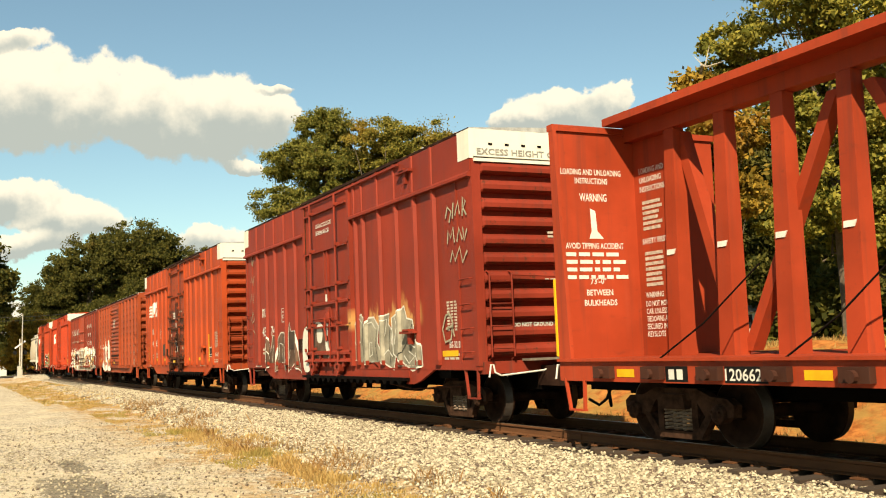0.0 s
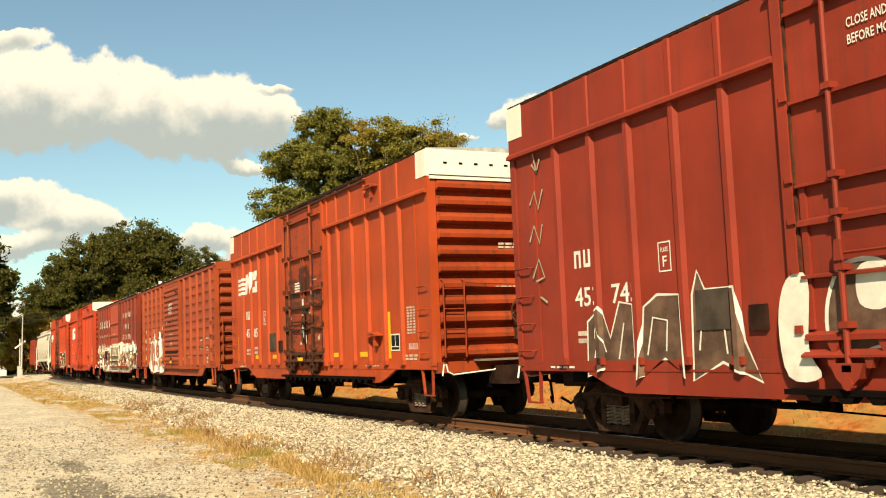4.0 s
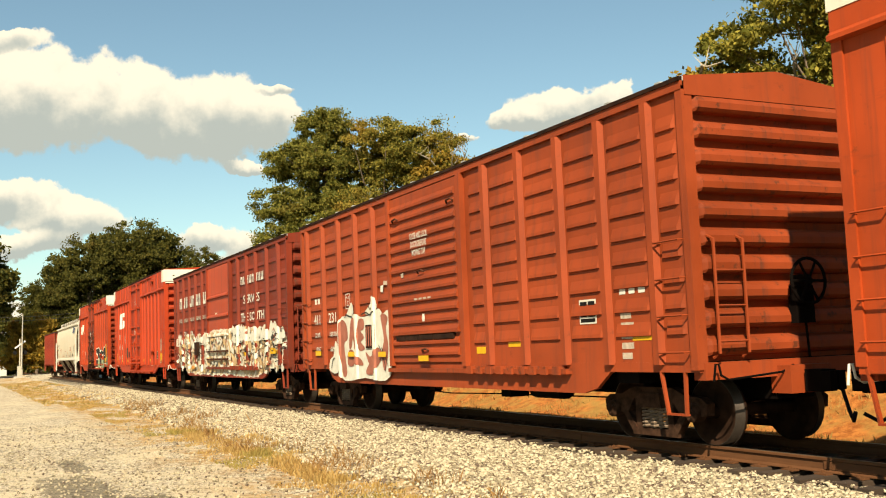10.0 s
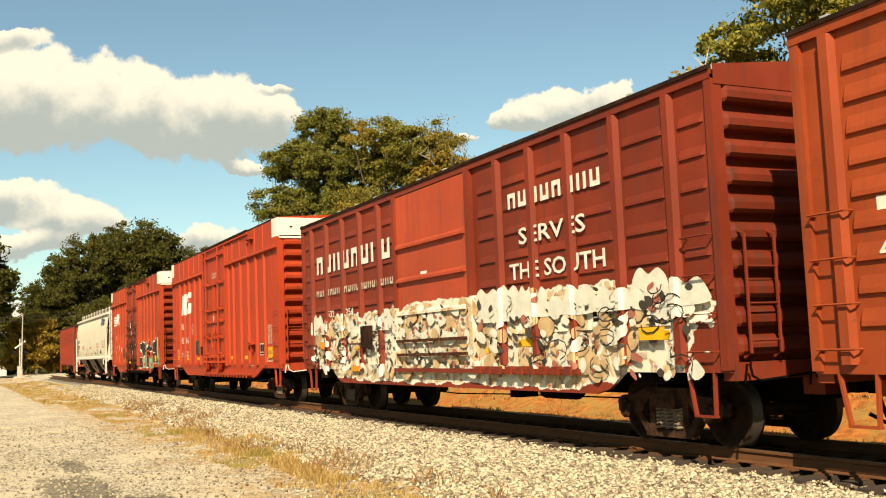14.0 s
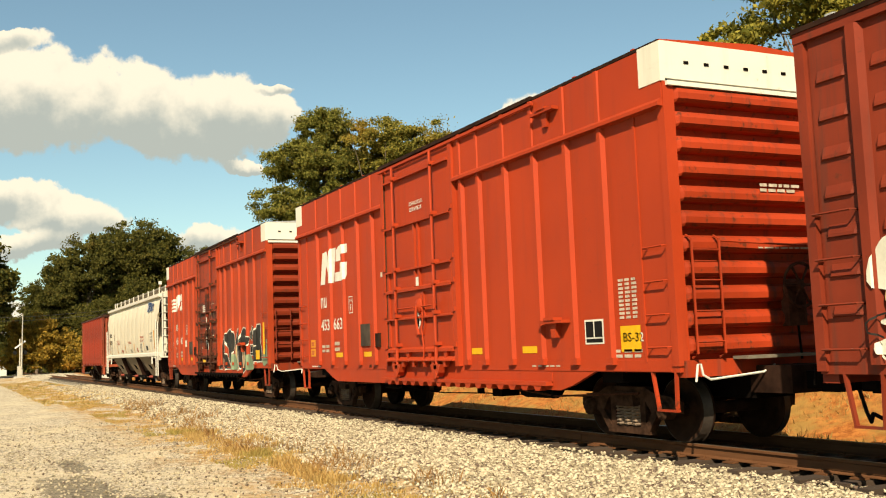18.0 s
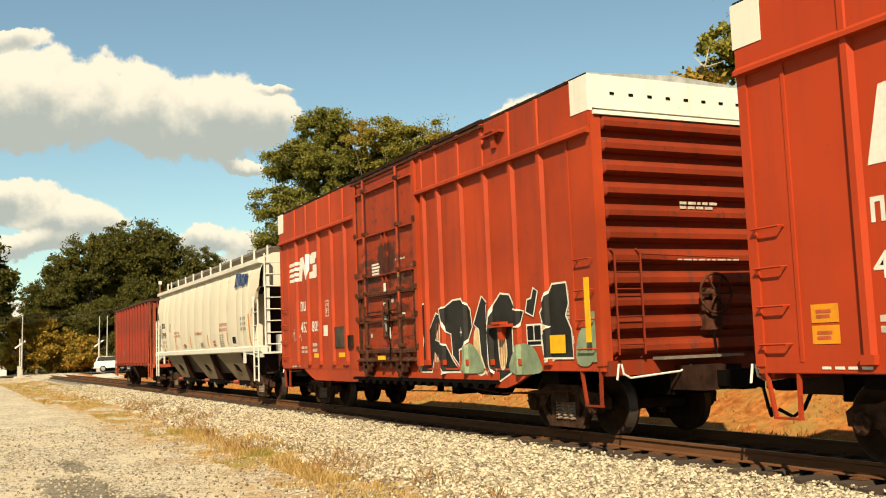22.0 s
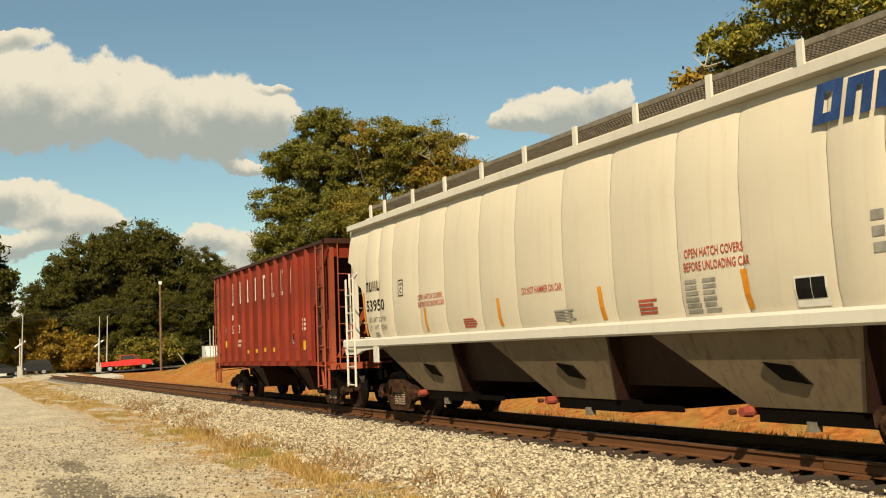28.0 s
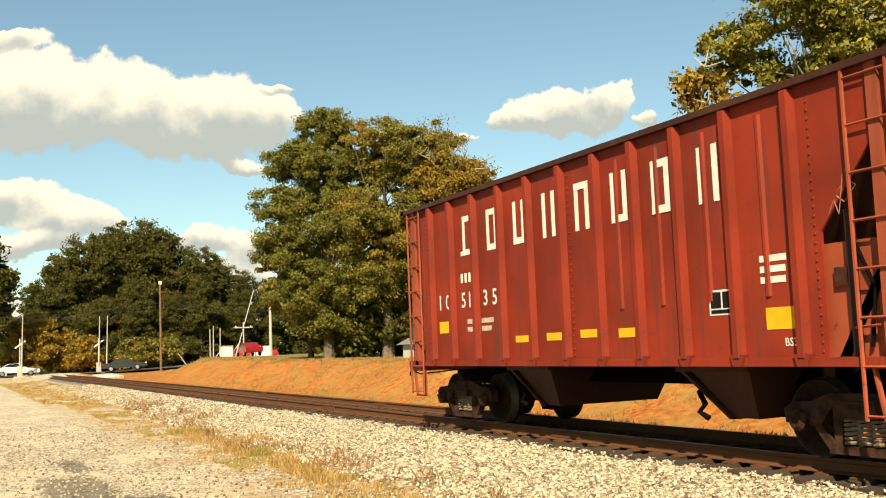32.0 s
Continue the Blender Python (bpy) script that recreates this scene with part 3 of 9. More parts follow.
def plate_table(car, x0, x1, z0, z1):
    """Consolidated stencil: a framed white panel with two dark fields."""
    t = part("stencil_plate", rect(x0, x1, z0, z1), LETTER, car)
    m = Mesh()
    w, h = x1 - x0, z1 - z0
    for a, b in ((0.07, 0.47), (0.53, 0.93)):
        m.flat([(x0 + a * w, z0 + 0.28 * h), (x0 + b * w, z0 + 0.28 * h), (x0 + b * w, z1 - 0.08 * h), (x0 + a * w, z1 - 0.08 * h)], -SIDE - 0.010)
    m.flat([(x0 + 0.07 * w, z0 + 0.07 * h), (x1 - 0.07 * w, z0 + 0.07 * h), (x1 - 0.07 * w, z0 + 0.22 * h), (x0 + 0.07 * w, z0 + 0.22 * h)], -SIDE - 0.010)
    part("dark_field", m, BLACKED, t)


def plate_sign(car, x, z, w, h, mark, y, mat=None):
    """A stencilled clearance mark: a thin frame round a word and a letter."""
    mat = mat or LETTER
    sign = part("plate_sign", Mesh().flat([(x, z), (x + w, z), (x + w, z + 0.018), (x, z + 0.018)], y), mat, car)
    for a, b, c, d in ((x, x + w, z + h - 0.018, z + h), (x, x + 0.018, z + 0.018, z + h - 0.018), (x + w - 0.018, x + w, z + 0.018, z + h - 0.018)):
        part("sign_edge", Mesh().flat([(a, c), (b, c), (b, d), (a, d)], y), mat, sign)
    letter("sign_word", "PLATE", x + w * 0.2, z + h * 0.66, h * 0.15, mat, sign, w * 0.6, y)
    letter("sign_word", mark, x + w * 0.33, z + h * 0.18, h * 0.34, mat, sign, w * 0.34, y)


def drape(me, posts, base=-SIDE - 0.006, half=0.075, flat=0.042, deep=0.070):
    """Bends a painted shape over the upright posts that it crosses."""
    bm = bmesh.new()
    bm.from_mesh(me)
    bmesh.ops.triangulate(bm, faces=[f for f in bm.faces if len(f.verts) > 4])
    for x in posts:
        for o in (-half, -flat, flat, half):
            bmesh.ops.bisect_plane(bm, geom=bm.verts[:] + bm.edges[:] + bm.faces[:], plane_co=(x + o, 0, 0), plane_no=(1, 0, 0))
    for v in bm.verts:
        lift = 0.0
        for x in posts:
            lift = max(lift, min(1.0, (half - abs(v.co.x - x)) / (half - flat)))
        v.co.y -= max(0.0, lift) * deep
    bm.to_mesh(me)
    bm.free()
    return me


def horse_logo(car, x0, x1, z0, z1, stripes=True, slip=0.0):
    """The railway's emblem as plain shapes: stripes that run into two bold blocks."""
    w, h = x1 - x0, z1 - z0
    y = -SIDE - 0.006
    a0 = 0.34 if stripes else 0.0
    X = lambda u: x0 + w * (a0 + (1 - a0) * u)
    Z = lambda u: z0 + h * u
    def piece(name, poly, parent, label=""):
        return part(name, drape(Mesh().flat(poly, y).mesh(name, LETTER), [p + slip for p in HI_RIBS_L]), LETTER, parent, label)
    e = piece("emblem", [(X(0.0), Z(0.0)), (X(0.17), Z(0.0)), (X(0.23), Z(0.55)), (X(0.36), Z(0.0)), (X(0.52), Z(0.0)), (X(0.60), Z(0.98)), (X(0.44), Z(0.98)), (X(0.38), Z(0.42)), (X(0.26), Z(0.95)), (X(0.10), Z(0.92))], car,
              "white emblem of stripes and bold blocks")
    piece("emblem_block", [(X(0.55), Z(0.02)), (X(0.88), Z(0.0)), (X(0.97), Z(0.12)), (X(0.99), Z(0.50)), (X(0.74), Z(0.52)), (X(0.73), Z(0.27)), (X(0.57), Z(0.27))], e)
    piece("emblem_block", [(X(0.59), Z(0.58)), (X(0.86), Z(0.58)), (X(0.86), Z(0.74)), (X(1.0), Z(0.76)), (X(1.0), Z(1.0)), (X(0.70), Z(1.0)), (X(0.60), Z(0.88))], e)
    if stripes:
        for j in range(4):
            a = z0 + h * (0.02 + j * 0.215)
            b = a + h * 0.13
            piece("emblem_stripe", [(x0, a), (x0 + w * (0.35 + 0.012 * j), a), (x0 + w * (0.36 + 0.012 * j), b), (x0 + w * 0.02, b)], e)


RIB = 0.070
HI_RIBS = [2.66, 3.61, 4.56, 5.50, 6.42]
HI_RIBS_L = [-2.57, -3.51, -4.50, -5.41, -6.36]


def hi_cube(label, centre, paint, number, logo=None, closed=True, col=RED_2, bitten=0.0, end_dark=0.6, slip=(0.0, 0.0)):
    """Fifty-foot excess-height boxcar with outside posts, a plug door and a white-topped end."""
    half = 7.88
    car = new_car("boxcar", label, centre)
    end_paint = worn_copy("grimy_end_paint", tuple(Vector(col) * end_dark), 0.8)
    door_paint = worn_copy("rust_bitten_door_paint", tuple(Vector(col) * 0.86), 1.0, oil_stains) if bitten else paint
    iron = RUSTY if bitten else paint
    y = -SIDE
    for sy, nm in ((-1, "side_wall"), (1, "side_wall")):
        a, b = (y, y + 0.05) if sy < 0 else (SIDE - 0.05, SIDE)
        part(nm, Mesh().box(-half + 0.12, half - 0.12, a, b, 1.1, 5.38), paint, car)
    # roof, slightly peaked, with seam caps
    roof = part("roof", Mesh().prism([(y - 0.03, 5.38), (SIDE + 0.03, 5.38), (SIDE + 0.03, 5.43), (0, 5.52), (y - 0.03, 5.43)], "x", -half + 0.02, half - 0.02), PIPE if closed else paint, car, "galvanised roof sheets")
    for j in range(11):
        x = -half + 0.6 + j * (2 * half - 1.2) / 10
        part("roof_seam", Mesh().prism([(y - 0.035, 5.40), (SIDE + 0.035, 5.40), (SIDE + 0.035, 5.455), (0, 5.545), (y - 0.035, 5.455)], "x", x - 0.035, x + 0.035), PIPE if closed else paint, roof)
    part("top_fascia", Mesh().box(-1.9, 4.6, y - 0.075, y - 0.002, 5.385, 5.452), EAVE, car)
    part("eave_angle", Mesh().box(-half + 0.03, half - 0.03, y - 0.05, y - 0.031, 5.385, 5.43), EAVE, car)
    # chord above the posts, and the posts
    for a, b in ((-half + 0.02, -1.78), (1.72, half - 0.02)):
        part("side_chord", Mesh().prism([(y - 0.115, 4.53), (y - 0.115, 4.58), (y - 0.06, 4.63), (y + 0.01, 4.63), (y + 0.01, 4.52)], "x", a, b), paint, car)
        part("upper_band", Mesh().prism([(y - 0.055, 4.62), (y - 0.045, 5.375), (y - 0.002, 5.375), (y - 0.002, 4.62)], "x", a, b), paint, car)
    post = Mesh().prism([(-0.075, 0.004), (-0.042, -RIB), (0.042, -RIB), (0.075, 0.004)], "z", 1.2, 4.53).mesh("side_post", paint)
    cap = Mesh().prism([(-0.06, -0.03), (-0.04, -0.078), (0.04, -0.078), (0.06, -0.03)], "z", 4.60, 5.37).mesh("upper_post", paint)
    foot = Mesh().box(-0.09, 0.09, -0.08, 0.0, 1.12, 1.22).mesh("post_foot", paint)
    for x in [p + slip[0] for p in HI_RIBS] + [p + slip[1] for p in HI_RIBS_L] + [1.98]:
        part("side_post", post, paint, car, at=pose(x, y, 0))
        part("upper_post", cap, paint, car, at=pose(x, y, 0))
        part("post_foot", foot, paint, car, at=pose(x, y, 0))
    for sx in (-1, 1):
        # corner post, ladder panel and white corner
        part("corner_post", Mesh().box(*sorted((sx * (half - 0.14), sx * half)), y - 0.03, y + 0.15, 1.1, 4.86), paint, car)
        part("corner_post", Mesh().box(*sorted((sx * (half - 0.14), sx * half)), SIDE - 0.15, SIDE + 0.03, 1.1, 4.86), paint, car)
        part("panel_seam", Mesh().box(sx * 7.18 - 0.025, sx * 7.18 + 0.025, y - 0.02, y, 1.15, 5.36), paint, car)
        part("white_corner", Mesh().box(*sorted((sx * 7.42, sx * (half + 0.002))), y - 0.062, y + 0.02, 4.86, 5.40), END_WHITE, car, "white painted upper corner panel")
        part("end_top", Mesh().box(*sorted((sx * (half - 0.14), sx * (half - 0.005))), y - 0.03, SIDE + 0.03, 4.90, 5.41), END_WHITE, car, "white upper end band with rust runs")
        part("end_ledge", Mesh().box(*sorted((sx * (half - 0.06), sx * (half + 0.045))), y + 0.02, SIDE - 0.02, 4.80, 4.86), END_WHITE, car)
        for q in range(8):
            part("vent_slot", Mesh().box(*sorted((sx * (half - 0.01), sx * (half + 0.006))), -1.25 + q * 0.35, -1.17 + q * 0.35, 5.12, 5.16), DULL, car)
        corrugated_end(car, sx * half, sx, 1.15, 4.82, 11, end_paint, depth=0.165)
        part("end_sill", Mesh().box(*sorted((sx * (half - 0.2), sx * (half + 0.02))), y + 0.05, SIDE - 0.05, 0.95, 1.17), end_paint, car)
        xl = sorted((sx * 7.33, sx * 7.74))
        rungs(car, xl[0], xl[1], (1.35, 1.78, 2.22, 2.68), y, 0.09, paint)
        m = Mesh()
        for yy in (-1.42, -0.96):
            m.tube([(sx * (half + 0.02), yy, 1.2), (sx * (half + 0.13), yy, 1.25), (sx * (half + 0.13), yy, 2.75), (sx * (half + 0.02), yy, 2.8)], 0.018, 5)
        for z in (1.4, 1.8, 2.2, 2.6):
            m.tube([(sx * (half + 0.13), -1.42, z), (sx * (half + 0.13), -0.96, z)], 0.014, 5)
        m.tube([(sx * (half + 0.13), -0.96, 2.72), (sx * (half + 0.13), 0.9, 2.66)], 0.014, 5)
        part("end_ladder", m, end_paint, car)
        stirrup(car, *sorted((sx * 7.25, sx * 7.78)), 1.08, 0.52, end_paint)
        part("draft_box", Mesh().box(*sorted((sx * (half - 0.1), sx * (half + 0.65))), -0.36, 0.36, 0.70, 1.06), EAVE, car)
        coupler(car, sx * (half + 0.95), sx)
        cut_lever(car, sx * (half + 0.10), sx, LETTER)
        truck(car, sx * 5.97)
        part("end_step", Mesh().box(*sorted((sx * (half + 0.02), sx * (half + 0.30))), -0.75, 0.75, 1.16, 1.20), GRATE, car)
    brake_wheel(car, half, 1, 0.35, 2.12, RUSTY)
    fishbelly(car, paint, half - 0.02)
    # sill teeth under the door, and door tracks
    m = Mesh()
    for j in range(16):
        x = -1.6 + j * 0.40
        m.prism([(x, 0.80), (x + 0.26, 0.80), (x + 0.19, 0.72), (x + 0.07, 0.72)], "y", y - 0.14, y - 0.012)
    m.box(-1.9, 4.8, y - 0.15, y - 0.012, 0.80, 0.86)
    part("door_track", m, DULL if closed else paint, car)
    part("upper_track", Mesh().box(-1.85, 4.7, y - 0.12, y - 0.076, 5.28, 5.33), iron, car)
    # plug door: panels between beams, two lock rods, a geared lock
    door = part("plug_door", Mesh().box(-1.62, 1.62, y - 0.05, y - 0.001, 1.22, 5.24), door_paint, car, "plug door with lock rods and beams")
    for x in (-1.70, 1.66):
        part("door_post", Mesh().box(x - 0.07, x + 0.07, y - 0.10, y, 1.1, 5.3), paint, door)
        part("door_seal", Mesh().box(x * 0.955 - 0.025, x * 0.955 + 0.025, y - 0.075, y - 0.04, 1.2, 5.22), RUSTY, door)
    for z, dz in ((1.38, 0.10), (2.05, 0.05), (2.62, 0.09), (3.05, 0.05), (3.98, 0.06), (4.98, 0.07)):
        part("door_beam", Mesh().prism([(y - 0.13, z), (y - 0.13, z + dz * 0.6), (y - 0.05, z + dz), (y - 0.05, z)], "x", -1.56, 1.56), iron if z < 3 else door_paint, door)
    for x in (-0.98, 0.90):
        part("lock_rod", Mesh().tube([(x, y - 0.15, 1.0), (x, y - 0.15, 2.2)], 0.034, 7), iron, door)
        part("lock_rod", Mesh().tube([(x, y - 0.15, 2.2), (x, y - 0.15, 5.28)], 0.030, 7), door_paint, door)
        for z in (1.05, 1.5, 2.1, 2.68, 3.08, 4.02, 5.0):
            part("rod_guide", Mesh().box(x - 0.06, x + 0.06, y - 0.19, y - 0.05, z, z + 0.07), iron, door)
        part("door_hanger", Mesh().prism([(x - 0.22, 1.14), (x + 0.22, 1.14), (x + 0.14, 0.98), (x + 0.05, 0.90), (x - 0.05, 0.90), (x - 0.14, 0.98)], "y", y - 0.19, y - 0.05), RUSTY if bitten else paint, door)
    for x in (-0.1, 0.1):
        part("door_stile", Mesh().box(x - 0.035, x + 0.035, y - 0.10, y - 0.051, 2.70, 4.0), door_paint, door)
    for x in (-1.2, -0.55, 0.5, 1.2):
        part("door_gusset", Mesh().prism([(x - 0.09, 1.38), (x + 0.09, 1.38), (x + 0.02, 1.24), (x - 0.02, 1.24)], "y", y - 0.11, y - 0.051), iron, door)
    part("gear_plate", Mesh().prism([(-0.16, 1.72), (0.20, 1.72), (0.30, 2.0), (0.26, 2.58), (-0.10, 2.58), (-0.2, 2.2)], "y", y - 0.085, y - 0.051), iron, door)
    gear = Mesh().lathe([(y - 0.085, 0.15), (y - 0.12, 0.14), (y - 0.16, 0.06), (y - 0.17, 0.0)], (0.08, 0, 2.3), "y", 14)
    part("lock_gear", gear, iron, door)
    part("gear_handle", Mesh().tube([(0.08, y - 0.17, 2.3), (0.12, y - 0.2, 2.0), (0.25, y - 0.2, 1.72)], 0.024), iron, door)
    part("door_tag", rect(-0.02, 0.11, 2.70, 2.88, y - 0.105), LETTER, door)
    part("door_tag", Mesh().flat([(-0.06, 1.86), (0.03, 1.84), (0.05, 2.2), (-0.03, 2.24)], y - 0.09), LETTER, door)
    # cross shafts from the gear to the lock rods, keepers on the door posts, a drip rail and the roller shoes
    for sx in (-1, 1):
        part("cross_shaft", Mesh().tube([(0.06 + sx * 0.2, y - 0.12, 2.28), (-0.04 + sx * 0.94, y - 0.12, 2.28)], 0.020, 6), iron, door)
        part("crank", Mesh().prism([(-0.04 + sx * 0.94 - 0.05, 2.2), (-0.04 + sx * 0.94 + 0.05, 2.2), (-0.04 + sx * 0.94 + 0.03, 2.42), (-0.04 + sx * 0.94 - 0.03, 2.42)], "y", y - 0.20, y - 0.165), iron, door)
        for z in (1.46, 2.12, 2.66, 3.12, 4.04):
            part("keeper", Mesh().box(*sorted((sx * 1.60, sx * 1.70)), y - 0.13, y - 0.10, z, z + 0.09), iron, door)
        part("seal_strip", Mesh().box(*sorted((sx * 1.46, sx * 1.54)), y - 0.085, y - 0.05, 1.5, 3.1), RUSTY if bitten else paint, door)
    part("drip_rail", Mesh().prism([(y - 0.17, 1.20), (y - 0.17, 1.225), (y - 0.05, 1.29), (y - 0.05, 1.20)], "x", -1.6, 1.6), iron, door)
    for x in (-1.2, -0.72, -0.2, 0.32, 0.72, 1.22):
        part("sill_clip", Mesh().prism([(x - 0.06, 1.20), (x + 0.06, 1.20), (x + 0.02, 1.09), (x - 0.04, 1.09)], "y", y - 0.15, y - 0.055), iron, door)
    chain = [(0.22, y - 0.11, 2.5), (0.30, y - 0.13, 2.1), (0.24, y - 0.13, 1.8), (0.34, y - 0.14, 1.48), (0.30, y - 0.15, 1.15)]
    part("release_chain", Mesh().tube(chain, 0.014, 5), DULL if bitten else paint, door)
    part("roller_shoe", Mesh().lathe([(y - 0.20, 0.0), (y - 0.20, 0.07), (y - 0.14, 0.075), (y - 0.14, 0.0)], (-0.98, 0, 0.93), "y", 12), iron, door)
    part("roller_shoe", Mesh().lathe([(y - 0.20, 0.0), (y - 0.20, 0.07), (y - 0.14, 0.075), (y - 0.14, 0.0)], (0.90, 0, 0.93), "y", 12), iron, door)
    if bitten:
        r = random.Random(int(centre * -10))
        for q in range(5):
            u, w = r.uniform(-1.45, 1.2), r.uniform(1.6, 2.6)
            part("torn_label", Mesh().flat([(u, w), (u + r.uniform(0.08, 0.16), w + 0.02), (u + r.uniform(0.08, 0.16), w + r.uniform(0.08, 0.16)), (u - 0.02, w + 0.09)], y - 0.054), DIM if q else LETTER, door)
        part("paper_placard", Mesh().flat([(-0.10, 2.16), (0.02, 2.15), (0.03, 2.46), (-0.09, 2.47)], y - 0.092), LETTER, door, "white paper placards on the gear")
        part("paper_placard", Mesh().flat([(-0.13, 2.00), (0.0, 1.98), (0.01, 2.13), (-0.12, 2.14)], y - 0.092), LETTER, door)
        part("paper_placard", Mesh().flat([(0.20, 1.70), (0.29, 1.68), (0.27, 1.92), (0.19, 1.92)], y - 0.092), LETTER, door)
        part("weight_stencil", bars(-0.78, -0.3, 3.10, 3.38, 4, y - 0.056, seed=61), LETTER, door)
        part("weight_stencil", bars(0.55, 1.10, 3.32, 3.38, 1, y - 0.056, seed=62, cols=4), DIM, door)
        part("door_reflector", rect(-0.3, 0.14, 1.235, 1.325, y - 0.175), YELLOW, door)
    # pipes and hangers slung beneath the sill
    part("train_pipe", Mesh().tube([(1.2, y + 0.30, 0.80), (3.0, y + 0.22, 0.72), (4.6, y + 0.16, 0.62), (5.5, y + 0.30, 0.66), (6.5, y + 0.34, 0.70)], 0.017, 6), RUSTY, car)
    part("train_pipe", Mesh().tube([(-6.4, y + 0.34, 0.70), (-5.0, y + 0.20, 0.66), (-3.4, y + 0.18, 0.70), (-1.4, y + 0.25, 0.78)], 0.017, 6), RUSTY, car)
    for x in (-4.2, -1.5, 2.0, 4.5):
        part("pipe_hanger", Mesh().box(x - 0.03, x + 0.03, y + 0.14, y + 0.26, 0.60, 0.88), DULL, car)
    part("slack_adjuster", Mesh().lathe([(-0.45, 0.0), (-0.45, 0.045), (0.25, 0.045), (0.3, 0.02), (0.7, 0.02), (0.7, 0.0)], (-2.6, y + 0.45, 0.62), "x", 10), DULL, car)
    part("jack_pad", Mesh().box(4.55, 4.80, y - 0.03, y - 0.012, 0.84, 1.0), paint, car)
    part("sill_tag", rect(-2.9, -2.76, 1.06, 1.13, y - 0.016), RUSTY, car)
    part("sill_stencil", bars(4.2, 5.1, 1.09, 1.13, 1, y - 0.016, seed=63, cols=5), DIM, car)
    part("sill_stencil", bars(-6.9, -6.2, 1.07, 1.12, 1, y - 0.026, seed=64, cols=4), LETTER, car)
    bracket(car, 5.05, 5.06, paint)
    bracket(car, 5.02, 1.76, paint)
    # markings
    for x in (-5.09, -3.22, 2.1, 3.9):
        part("reflector", rect(x, x + 0.46, 1.31, 1.42), YELLOW, car)
    for sx in (-1, 1):
        part("rivet_strip", Mesh().box(*sorted((sx * 1.9, sx * 7.7)), y - 0.022, y - 0.0121, 1.03, 1.06), paint, car)
    name_bars(car, [(-6.13, -5.64, 2.56, 2.82, 2)], LETTER, y - 0.006)
    a, b = number.split()
    letter("road_number", a, -6.15, 1.99, 0.27, LETTER, car, 0.62)
    letter("road_number", b, -5.22, 1.99, 0.27, LETTER, car, 0.62)
    part("weight_stencil", bars(-6.12, -5.52, 1.44, 1.66, 2, seed=5, cols=2), DIM, car)
    part("weight_stencil", bars(-5.18, -4.82, 1.46, 1.74, 2, seed=6, cols=1), DIM, car)
    plate_sign(car, -4.13, 2.34, 0.26, 0.40, "F", y - 0.006)
    part("routing_board", Mesh().box(-3.42, -2.82, y - 0.03, y, 1.55, 2.05), BOARD, car, "dark weathered plywood routing board")
    part("card_box", Mesh().box(-2.47, -2.20, y - 0.05, y, 1.52, 1.82), EAVE, car)
    if paint is not PAINT_1:
        plate_table(car, 5.74, 6.22, 1.42, 1.78)
    part("dimension_stencil", bars(6.62, 7.08, 1.76, 2.34, 10, seed=9, cols=3), DIM, car)
    part("warning_stencil", bars(6.45, 7.15, 1.22, 1.36, 2, seed=2, cols=3), DIM, car)
    letter("class_mark", "BS-32 B" if closed else "BS-32", 6.68, 1.44, 0.12, LETTER, car, 0.46)
    if not closed:
        letter("door_notice", "CLOSE AND LOCK DOORS", -0.32, 4.36, 0.075, LETTER, door, 0.66, y - 0.066)
        letter("door_notice", "BEFORE MOVING CAR", -0.30, 4.24, 0.075, LETTER, door, 0.58, y - 0.066)
        part("paper_placard", Mesh().lathe([(y - 0.09, 0.0), (y - 0.09, 0.10)], (0.02, 0, 1.98), "y", 14), LETTER, door)
        part("wall_label", rect(-2.10, -1.82, 3.04, 3.15), DIM, car)
    elif not bitten:
        letter("door_notice", "CLOSE AND LOCK DOORS", -0.75, 4.62, 0.10, LETTER, door, 1.15, y - 0.066)
        letter("door_notice", "BEFORE MOVING CAR", -0.75, 4.44, 0.10, LETTER, door, 1.0, y - 0.066)
    if logo == "wide":
        horse_logo(car, -7.08, -4.6, 3.38, 4.06)
    elif logo == "short":
        horse_logo(car, -6.12, -4.15, 3.15, 4.02, False, slip[1])
    underframe(car, half - 0.1, DULL)
    return car


